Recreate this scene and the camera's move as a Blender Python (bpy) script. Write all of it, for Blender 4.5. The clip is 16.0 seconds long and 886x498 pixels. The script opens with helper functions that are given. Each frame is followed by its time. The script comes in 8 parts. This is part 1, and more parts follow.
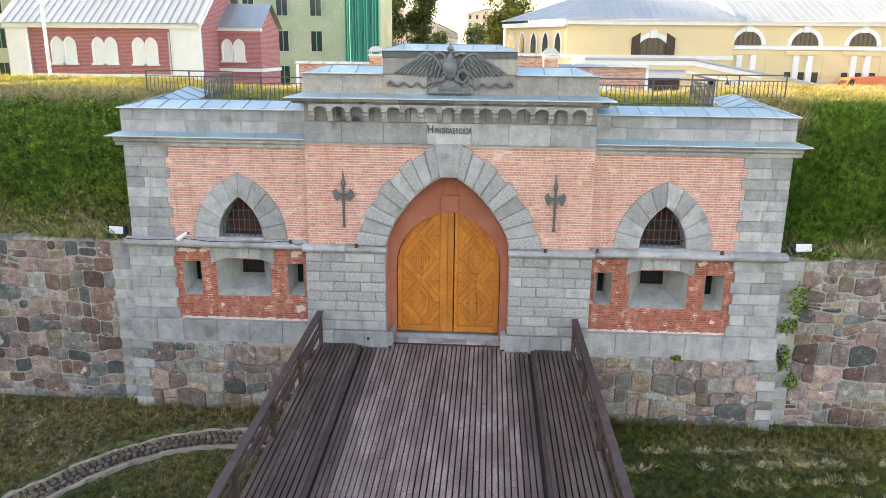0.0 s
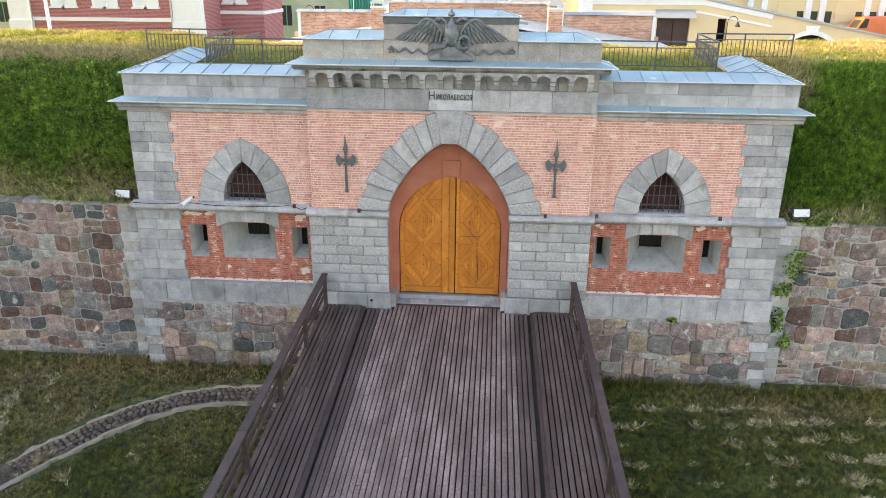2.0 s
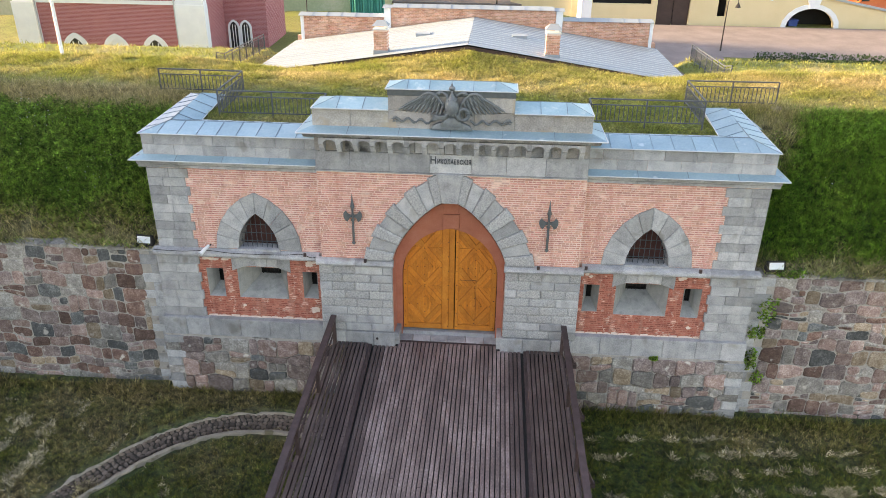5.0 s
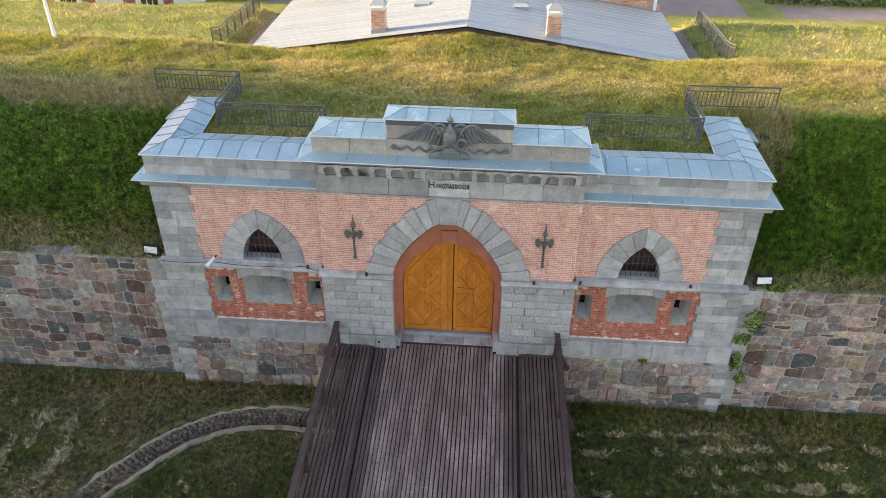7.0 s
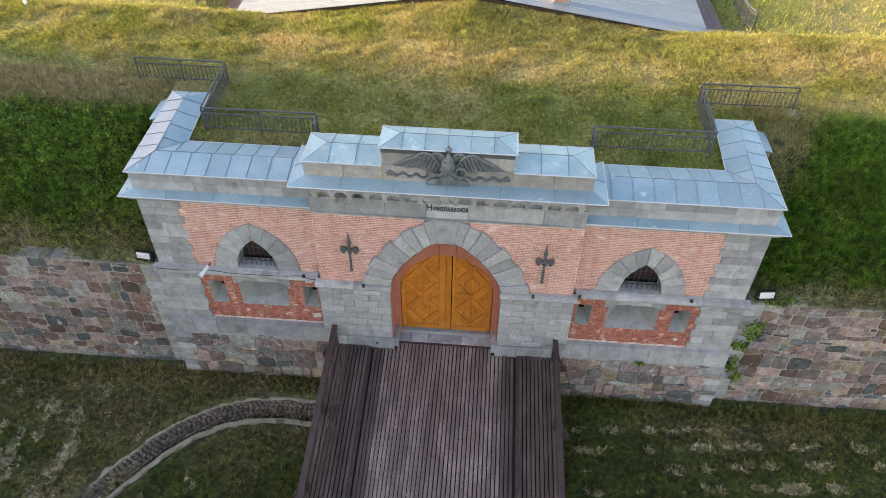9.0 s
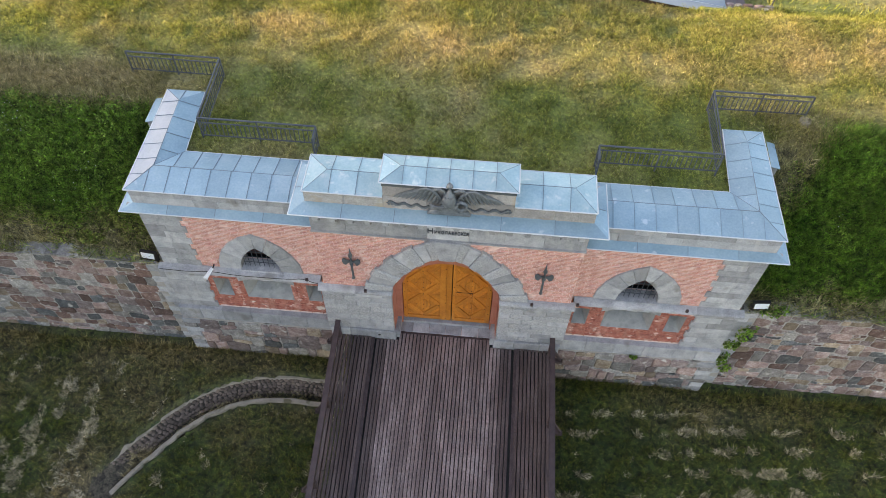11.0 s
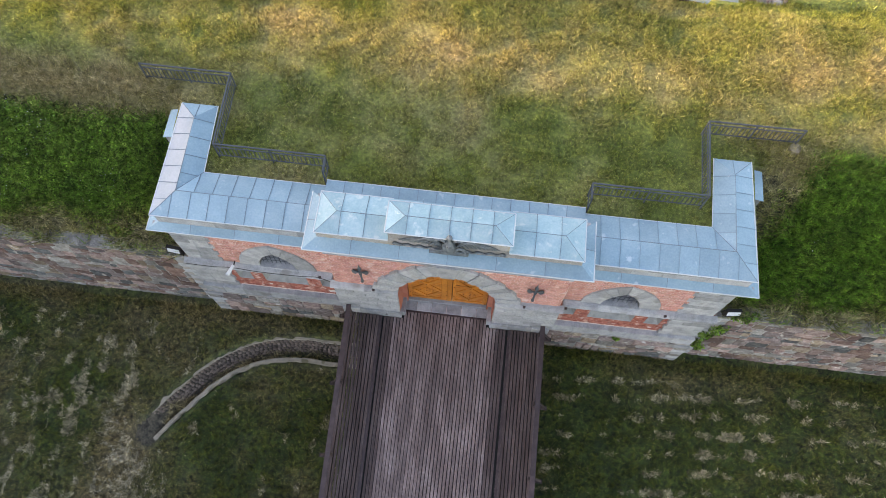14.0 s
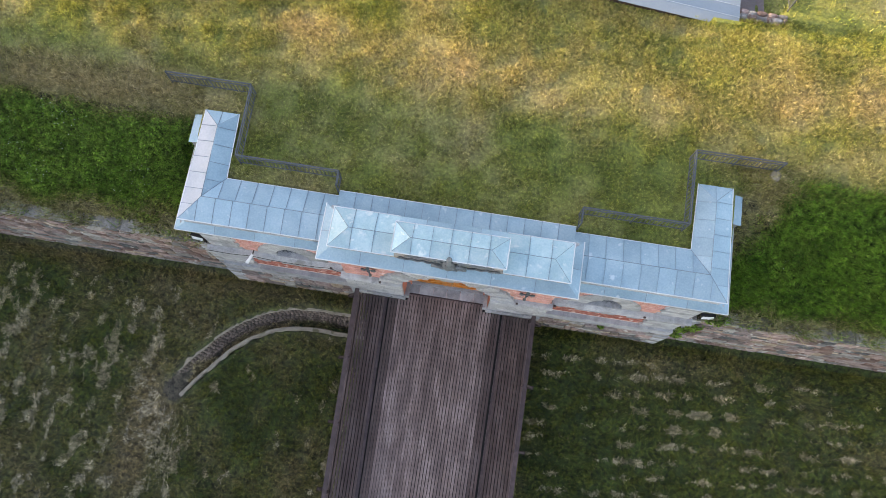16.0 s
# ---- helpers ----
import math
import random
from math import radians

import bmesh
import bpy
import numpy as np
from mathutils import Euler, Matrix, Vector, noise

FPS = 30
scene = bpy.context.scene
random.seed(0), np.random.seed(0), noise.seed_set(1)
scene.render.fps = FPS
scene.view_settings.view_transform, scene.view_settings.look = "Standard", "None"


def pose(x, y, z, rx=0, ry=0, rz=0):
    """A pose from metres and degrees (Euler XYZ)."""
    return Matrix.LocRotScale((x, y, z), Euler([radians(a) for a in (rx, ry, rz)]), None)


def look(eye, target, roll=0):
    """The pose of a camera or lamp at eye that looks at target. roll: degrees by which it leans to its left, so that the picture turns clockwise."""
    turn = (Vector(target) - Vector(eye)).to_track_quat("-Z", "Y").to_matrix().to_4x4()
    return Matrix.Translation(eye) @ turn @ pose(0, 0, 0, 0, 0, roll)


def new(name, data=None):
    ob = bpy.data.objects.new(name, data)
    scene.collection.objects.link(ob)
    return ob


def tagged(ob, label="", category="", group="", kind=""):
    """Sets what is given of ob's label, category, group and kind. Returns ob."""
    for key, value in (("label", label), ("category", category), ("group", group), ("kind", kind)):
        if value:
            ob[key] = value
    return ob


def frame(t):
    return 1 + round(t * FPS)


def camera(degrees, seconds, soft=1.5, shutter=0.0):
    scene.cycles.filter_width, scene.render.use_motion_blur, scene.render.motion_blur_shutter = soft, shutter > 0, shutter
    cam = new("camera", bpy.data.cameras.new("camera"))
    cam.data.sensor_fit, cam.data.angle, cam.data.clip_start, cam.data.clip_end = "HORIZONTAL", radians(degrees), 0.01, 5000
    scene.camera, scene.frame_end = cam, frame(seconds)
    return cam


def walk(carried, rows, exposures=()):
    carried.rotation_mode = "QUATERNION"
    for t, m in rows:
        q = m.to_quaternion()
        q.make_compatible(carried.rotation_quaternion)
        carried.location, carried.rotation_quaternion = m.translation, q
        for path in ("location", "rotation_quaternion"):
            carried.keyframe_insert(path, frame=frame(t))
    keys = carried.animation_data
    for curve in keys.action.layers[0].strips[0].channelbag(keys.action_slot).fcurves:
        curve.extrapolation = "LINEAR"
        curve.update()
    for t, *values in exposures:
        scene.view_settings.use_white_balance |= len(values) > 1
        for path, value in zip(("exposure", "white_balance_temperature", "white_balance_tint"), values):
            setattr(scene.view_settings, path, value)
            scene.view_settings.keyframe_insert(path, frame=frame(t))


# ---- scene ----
cam = camera(62.2, 16.0, soft=0.6)
PATH = [
    (0, (1.355, -24.494, 10.176), (1.235, -22.568, 9.651), 0.6),
    (0.5, (1.436, -24.519, 10.297), (1.308, -22.602, 9.741), 0.5),
    (1, (1.523, -24.501, 10.661), (1.388, -22.601, 10.053), 0.5),
    (1.5, (1.529, -24.515, 10.974), (1.394, -22.629, 10.322), 0.5),
    (2, (1.505, -24.56, 11.287), (1.374, -22.689, 10.592), 0.5),
    (2.5, (1.53, -24.618, 11.747), (1.397, -22.739, 11.076), 0.5),
    (3, (1.533, -24.696, 12.295), (1.4, -22.819, 11.619), 0.5),
    (3.5, (1.433, -24.746, 13.085), (1.307, -22.881, 12.373), 0.6),
    (4, (1.461, -24.781, 13.898), (1.335, -22.933, 13.142), 0.6),
    (6.5, (1.427, -24.065, 19.195), (1.31, -22.366, 18.146), 0.7),
    (7, (1.404, -23.176, 20.2), (1.289, -21.518, 19.088), 0.6),
    (7.5, (1.366, -22.263, 21.126), (1.254, -20.649, 19.949), 0.6),
    (8, (1.324, -21.304, 22.07), (1.216, -19.744, 20.823), 0.7),
    (8.5, (1.254, -20.359, 22.98), (1.151, -18.856, 21.664), 0.7),
    (9, (1.206, -19.404, 23.924), (1.106, -17.962, 22.542), 0.8),
    (11.5, (0.939, -14.609, 28.514), (0.855, -13.51, 26.844), 1.2),
    (12, (0.914, -13.719, 29.442), (0.83, -12.691, 27.729), 1.1),
    (12.5, (0.816, -12.795, 30.373), (0.738, -11.841, 28.617), 1.3),
    (13, (0.835, -11.959, 31.298), (0.758, -11.074, 29.506), 1.2),
    (13.5, (0.759, -11.068, 32.268), (0.687, -10.256, 30.441), 1.3),
    (14, (0.74, -10.213, 33.176), (0.669, -9.467, 31.322), 1.3),
    (14.5, (0.716, -9.362, 34.099), (0.647, -8.68, 32.22), 1.3),
    (15, (0.686, -8.59, 35.062), (0.619, -7.97, 33.162), 1.5),
    (15.5, (0.58, -7.767, 36.081), (0.52, -7.215, 34.16), 2.0),
    (16, (0.522, -6.98, 37.068), (0.465, -6.489, 35.13), 2.4),
]
walk(cam, [(t, look(eye, target, roll)) for t, eye, target, roll in PATH],
     exposures=[(0, 2.31, 8700, 20), (4, 2.24, 8700, 20), (7, 1.86, 8600, 20), (16, 2.04, 8400, 20)])

# ---- world, sun ----
SUN_AZ, SUN_EL = 271.0, 11.0  # degrees clockwise from +y, degrees up
world = bpy.data.worlds.new("world")
scene.world = world
world.use_nodes = True
wn = world.node_tree
wn.nodes.clear()
sky = wn.nodes.new("ShaderNodeTexSky")
sky.sky_type = "NISHITA"
sky.sun_disc = False
sky.sun_elevation = radians(SUN_EL + 10)
sky.sun_rotation = radians(SUN_AZ)
sky.air_density, sky.dust_density, sky.ozone_density = 1.0, 0.6, 0.6
bg = wn.nodes.new("ShaderNodeBackground")
bg.inputs["Strength"].default_value = 0.15
wo = wn.nodes.new("ShaderNodeOutputWorld")
wn.links.new(sky.outputs[0], bg.inputs[0])
wn.links.new(bg.outputs[0], wo.inputs[0])
sun = new("sun", bpy.data.lights.new("sun", "SUN"))
sun.data.energy, sun.data.angle, sun.data.color = 6.0, radians(4.0), (1.0, 0.83, 0.56)
sa, se = radians(SUN_AZ), radians(SUN_EL)
sun.matrix_world = look((60 * math.sin(sa), 60 * math.cos(sa), 60 * math.tan(se)), (0, 0, 0))

# ---- materials ----


def material(name, cols, scale=3.0, fine=40.0, rough=0.85, metal=0.0, bump=0.3, vary=0.0, hue=0.0, spots=None, stretch=(1, 1, 1), bump_size=0.01, positions=(0.3, 0.7), streak=None, glow=0.0, grit=0.35):
    """cols: two or three colours mixed by a broad and a fine noise; vary: brightness spread from piece to piece; spots: (colour, scale, threshold)."""
    m = bpy.data.materials.new(name)
    m.use_nodes = True
    nt = m.node_tree
    N, L = nt.nodes, nt.links
    bsdf = N["Principled BSDF"]
    co = N.new("ShaderNodeTexCoord")
    geo = N.new("ShaderNodeNewGeometry")
    mp = N.new("ShaderNodeMapping")
    mp.inputs["Scale"].default_value = stretch
    L.new(geo.outputs["Position"], mp.inputs[0])
    n1 = N.new("ShaderNodeTexNoise")
    n1.inputs["Scale"].default_value, n1.inputs["Detail"].default_value = scale, 5
    n1.inputs["Roughness"].default_value = 0.6
    L.new(mp.outputs[0], n1.inputs["Vector"])
    n2 = N.new("ShaderNodeTexNoise")
    n2.inputs["Scale"].default_value, n2.inputs["Detail"].default_value = fine, 3
    L.new(mp.outputs[0], n2.inputs["Vector"])
    mixn = N.new("ShaderNodeMix")
    mixn.data_type = "FLOAT"
    mixn.inputs[0].default_value = grit
    L.new(n1.outputs[0], mixn.inputs[2])
    L.new(n2.outputs[0], mixn.inputs[3])
    ramp = N.new("ShaderNodeValToRGB")
    el = ramp.color_ramp.elements
    el[0].position, el[1].position = positions
    el[0].color, el[1].color = (*cols[0], 1), (*cols[-1], 1)
    if len(cols) == 3:
        e = el.new(sum(positions) / 2)
        e.color = (*cols[1], 1)
    L.new(mixn.outputs[0], ramp.inputs[0])
    col = ramp.outputs[0]
    if spots:
        c, s, th = spots
        n3 = N.new("ShaderNodeTexNoise")
        n3.inputs["Scale"].default_value, n3.inputs["Detail"].default_value = s, 6
        L.new(geo.outputs["Position"], n3.inputs["Vector"])
        r3 = N.new("ShaderNodeValToRGB")
        r3.color_ramp.elements[0].position, r3.color_ramp.elements[1].position = th, th + 0.08
        L.new(n3.outputs[0], r3.inputs[0])
        mx = N.new("ShaderNodeMix")
        mx.data_type = "RGBA"
        L.new(r3.outputs[0], mx.inputs[0])
        L.new(col, mx.inputs[6])
        mx.inputs[7].default_value = (*c, 1)
        col = mx.outputs[2]
    if streak:
        c, amount = streak
        mp2 = N.new("ShaderNodeMapping")
        mp2.inputs["Scale"].default_value = (3.0, 3.0, 0.35)
        L.new(geo.outputs["Position"], mp2.inputs[0])
        n4 = N.new("ShaderNodeTexNoise")
        n4.inputs["Scale"].default_value, n4.inputs["Detail"].default_value = 1.2, 5
        L.new(mp2.outputs[0], n4.inputs["Vector"])
        r4 = N.new("ShaderNodeValToRGB")
        r4.color_ramp.elements[0].position, r4.color_ramp.elements[1].position = 0.52, 0.72
        r4.color_ramp.elements[1].color = (amount, amount, amount, 1)
        L.new(n4.outputs[0], r4.inputs[0])
        mx = N.new("ShaderNodeMix")
        mx.data_type = "RGBA"
        L.new(r4.outputs[0], mx.inputs[0])
        L.new(col, mx.inputs[6])
        mx.inputs[7].default_value = (*c, 1)
        col = mx.outputs[2]
    if vary or hue:
        info = N.new("ShaderNodeObjectInfo")
        add = N.new("ShaderNodeMath")
        add.operation = "ADD"
        L.new(info.outputs["Random"], add.inputs[0])
        L.new(geo.outputs["Random Per Island"], add.inputs[1])
        fr = N.new("ShaderNodeMath")
        fr.operation = "FRACT"
        L.new(add.outputs[0], fr.inputs[0])
        hs = N.new("ShaderNodeHueSaturation")
        mr = N.new("ShaderNodeMapRange")
        mr.inputs[3].default_value, mr.inputs[4].default_value = 1 - vary, 1 + vary
        L.new(fr.outputs[0], mr.inputs[0])
        L.new(mr.outputs[0], hs.inputs["Value"])
        if hue:
            mul = N.new("ShaderNodeMath")
            mul.operation = "MULTIPLY"
            mul.inputs[1].default_value = 7.31
            L.new(fr.outputs[0], mul.inputs[0])
            f2 = N.new("ShaderNodeMath")
            f2.operation = "FRACT"
            L.new(mul.outputs[0], f2.inputs[0])
            m2 = N.new("ShaderNodeMapRange")
            m2.inputs[3].default_value, m2.inputs[4].default_value = 0.5 - hue, 0.5 + hue
            L.new(f2.outputs[0], m2.inputs[0])
            L.new(m2.outputs[0], hs.inputs["Hue"])
        L.new(col, hs.inputs["Color"])
        col = hs.outputs[0]
    L.new(col, bsdf.inputs["Base Color"])
    bsdf.inputs["Roughness"].default_value = rough
    bsdf.inputs["Metallic"].default_value = metal
    if glow:
        tr = N.new("ShaderNodeBsdfTranslucent")
        L.new(col, tr.inputs[0])
        ms = N.new("ShaderNodeMixShader")
        ms.inputs[0].default_value = glow
        L.new(bsdf.outputs[0], ms.inputs[1])
        L.new(tr.outputs[0], ms.inputs[2])
        L.new(ms.outputs[0], N["Material Output"].inputs[0])
    if bump:
        b = N.new("ShaderNodeBump")
        b.inputs["Strength"].default_value, b.inputs["Distance"].default_value = bump, bump_size
        L.new(mixn.outputs[0], b.inputs["Height"])
        L.new(b.outputs[0], bsdf.inputs["Normal"])
    return m


M_GRANITE = material("grey_granite", [(0.215, 0.22, 0.228), (0.345, 0.352, 0.362), (0.48, 0.482, 0.482)], 2.2, 26, 0.88, bump=1.0, vary=0.26, hue=0.012, spots=((0.24, 0.235, 0.225), 1.1, 0.60), streak=((0.55, 0.54, 0.525), 0.35), bump_size=0.03, positions=(0.32, 0.68), grit=0.42)
M_GRANITE_WARM = material("brownish_granite", [(0.20, 0.19, 0.178), (0.33, 0.31, 0.29), (0.47, 0.44, 0.41)], 2.4, 26, 0.87, bump=0.9, grit=0.5, bump_size=0.025, vary=0.2, hue=0.01, spots=((0.34, 0.29, 0.23), 1.4, 0.58), streak=((0.19, 0.19, 0.19), 0.5))
M_GRANITE_SOOT = material("sooty_granite", [(0.14, 0.138, 0.138), (0.25, 0.248, 0.246), (0.40, 0.395, 0.39)], 2.4, 26, 0.88, grit=0.5, bump=1.0, vary=0.18, bump_size=0.02, spots=((0.06, 0.06, 0.062), 1.3, 0.58))
M_GRANITE_ROUGH = material("pitched_granite", [(0.21, 0.215, 0.22), (0.35, 0.355, 0.36), (0.50, 0.50, 0.49)], 17, 45, 0.9, bump=1.0, vary=0.12, bump_size=0.04, positions=(0.34, 0.66))
M_JOINT = material("lime_joint", [(0.36, 0.35, 0.33), (0.50, 0.48, 0.45)], 4, 40, 0.95)
M_BRICK = material("salmon_brick", [(0.46, 0.195, 0.155), (0.58, 0.285, 0.23), (0.69, 0.41, 0.35)], 2.2, 30, 0.9, bump=0.4, vary=0.18, hue=0.01, spots=((0.73, 0.52, 0.46), 2.0, 0.59), streak=((0.44, 0.15, 0.11), 0.5))
M_MORTAR = material("pink_mortar", [(0.64, 0.43, 0.36), (0.75, 0.55, 0.48), (0.80, 0.64, 0.58)], 1.2, 25, 0.95, bump=0.4, streak=((0.55, 0.27, 0.21), 0.6))
M_REDBRICK = material("red_painted_brick", [(0.21, 0.05, 0.036), (0.36, 0.105, 0.072), (0.50, 0.22, 0.165)], 3, 30, 0.9, bump=0.6, vary=0.3, streak=((0.60, 0.40, 0.33), 0.45), spots=((0.60, 0.40, 0.33), 3.2, 0.56))
M_REDMORTAR = material("red_mortar", [(0.34, 0.10, 0.07), (0.52, 0.24, 0.18)], 2.2, 30, 0.95, spots=((0.66, 0.46, 0.38), 2.4, 0.60))
M_LIME = material("flaking_lime", [(0.55, 0.42, 0.36), (0.76, 0.68, 0.62)], 4, 30, 0.95)
M_REDPLASTER = material("red_plaster", [(0.36, 0.12, 0.075), (0.43, 0.155, 0.10), (0.48, 0.20, 0.14)], 2.0, 30, 0.9, bump=0.3)
M_PLASTER = material("grey_reveal", [(0.24, 0.25, 0.25), (0.40, 0.40, 0.38)], 2.5, 40, 0.9, streak=((0.16, 0.17, 0.17), 0.6))
# Near-black: stands in for unlit depth, with the shade put into its colour.
M_DARK = material("deep_shade", [(0.012, 0.012, 0.012), (0.025, 0.024, 0.022)], 2, 20, 0.95)
M_SHEET = material("blue_grey_sheet", [(0.205, 0.325, 0.39), (0.27, 0.405, 0.47), (0.36, 0.485, 0.535)], 0.9, 14, 0.42, metal=0.3, bump=0.06, vary=0.09, spots=((0.46, 0.55, 0.59), 2.6, 0.66))
M_SHEET_CYAN = material("turquoise_sheet", [(0.25, 0.40, 0.45), (0.33, 0.49, 0.53), (0.45, 0.57, 0.59)], 1.6, 14, 0.40, metal=0.3, bump=0.06, vary=0.10, spots=((0.52, 0.60, 0.60), 3.4, 0.60))
# Paler sheet copy: the western sky's brightness is put into its colour.
M_SHEET_PALE = material("pale_skylit_sheet", [(0.355, 0.39, 0.415), (0.445, 0.475, 0.495), (0.525, 0.545, 0.56)], 0.9, 14, 0.55, metal=0.1, bump=0.08, vary=0.06)
M_SOFTSEAM = material("weathered_seam", [(0.17, 0.26, 0.31), (0.25, 0.345, 0.40)], 3, 20, 0.5, metal=0.2, bump=0)
M_SEAM = material("dark_seam", [(0.13, 0.175, 0.21), (0.22, 0.28, 0.32)], 3, 20, 0.6, metal=0.2, bump=0)
M_SHEET_EDGE = material("galvanised_edge", [(0.52, 0.56, 0.58), (0.64, 0.67, 0.68)], 2, 20, 0.45, metal=0.2, bump=0.05)
M_OAK = material("varnished_oak", [(0.36, 0.105, 0.012), (0.54, 0.18, 0.022), (0.68, 0.27, 0.042)], 2.0, 22, 0.5, bump=0.3, vary=0.16, stretch=(1, 1, 0.6))
M_IRON = material("grey_iron", [(0.075, 0.09, 0.10), (0.135, 0.155, 0.165)], 8, 50, 0.55, metal=0.3, bump=0.2)
M_RAILING = material("dark_painted_iron", [(0.045, 0.054, 0.066), (0.078, 0.09, 0.105)], 8, 50, 0.5, bump=0.1)
M_BLACKIRON = material("black_iron", [(0.014, 0.013, 0.013), (0.035, 0.03, 0.028)], 8, 50, 0.6, metal=0.3)
M_EAGLE = material("cast_zinc", [(0.10, 0.115, 0.125), (0.16, 0.18, 0.19), (0.23, 0.25, 0.26)], 5, 40, 0.55, metal=0.3, bump=0.3)
M_DECK = material("dark_stained_deck", [(0.080, 0.056, 0.052), (0.176, 0.129, 0.121), (0.375, 0.300, 0.284)], 0.9, 20, 0.85, bump=0.4, vary=0.13, stretch=(1.6, 0.5, 1))
# Darker deck copy: less foot wear, plus the rails' shade put into its colour.
M_DECK_SIDE = material("shaded_unworn_deck", [(0.044, 0.028, 0.026), (0.084, 0.058, 0.054), (0.16, 0.122, 0.114)], 0.9, 20, 0.85, bump=0.4, vary=0.15, stretch=(1.6, 0.5, 1))
M_RAIL = material("dark_stained_rail", [(0.030, 0.018, 0.018), (0.056, 0.035, 0.035), (0.09, 0.06, 0.06)], 3, 30, 0.6, bump=0.3, vary=0.15)
STONE_TINTS = {"pink": ((0.15, 0.095, 0.083), (0.29, 0.20, 0.178), (0.47, 0.385, 0.35)), "slate": ((0.045, 0.05, 0.052), (0.105, 0.112, 0.113), (0.23, 0.24, 0.24)),
               "brown": ((0.075, 0.042, 0.034), (0.16, 0.095, 0.078), (0.30, 0.21, 0.175)), "grey": ((0.13, 0.122, 0.112), (0.255, 0.24, 0.222), (0.46, 0.44, 0.41)),
               "tan": ((0.15, 0.108, 0.07), (0.29, 0.22, 0.158), (0.48, 0.405, 0.325)), "mauve": ((0.095, 0.07, 0.068), (0.205, 0.158, 0.15), (0.37, 0.31, 0.295))}
M_STONES = [material(k + "_field_stone", list(c), 3.4, 17, 0.92, bump=1.0, vary=0.42, bump_size=0.06, positions=(0.32, 0.68), grit=0.45, spots=((0.52, 0.48, 0.44), 2.6, 0.63)) for k, c in STONE_TINTS.items()]
M_RUBBLE = M_STONES[3]
M_RUBBLEJOINT = material("rubble_mortar", [(0.26, 0.24, 0.215), (0.46, 0.43, 0.395)], 2.4, 26, 0.95, bump=0.8, spots=((0.10, 0.092, 0.085), 1.5, 0.60))
M_COBBLE = material("ditch_cobble", [(0.095, 0.07, 0.056), (0.25, 0.19, 0.15)], 5, 40, 0.9, bump=0.6, vary=0.4)
M_CONCRETE = material("weathered_concrete", [(0.21, 0.18, 0.14), (0.40, 0.35, 0.28)], 2.6, 22, 0.95, bump=0.6, spots=((0.15, 0.13, 0.08), 2.2, 0.58))
M_MUD = material("dark_earth", [(0.030, 0.026, 0.020), (0.065, 0.056, 0.043)], 4.0, 20, 0.95, bump=0.5)
# Darker copy of the red plaster; the room's shade is put into it.
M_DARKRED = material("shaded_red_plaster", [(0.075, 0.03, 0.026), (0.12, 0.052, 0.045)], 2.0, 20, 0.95)


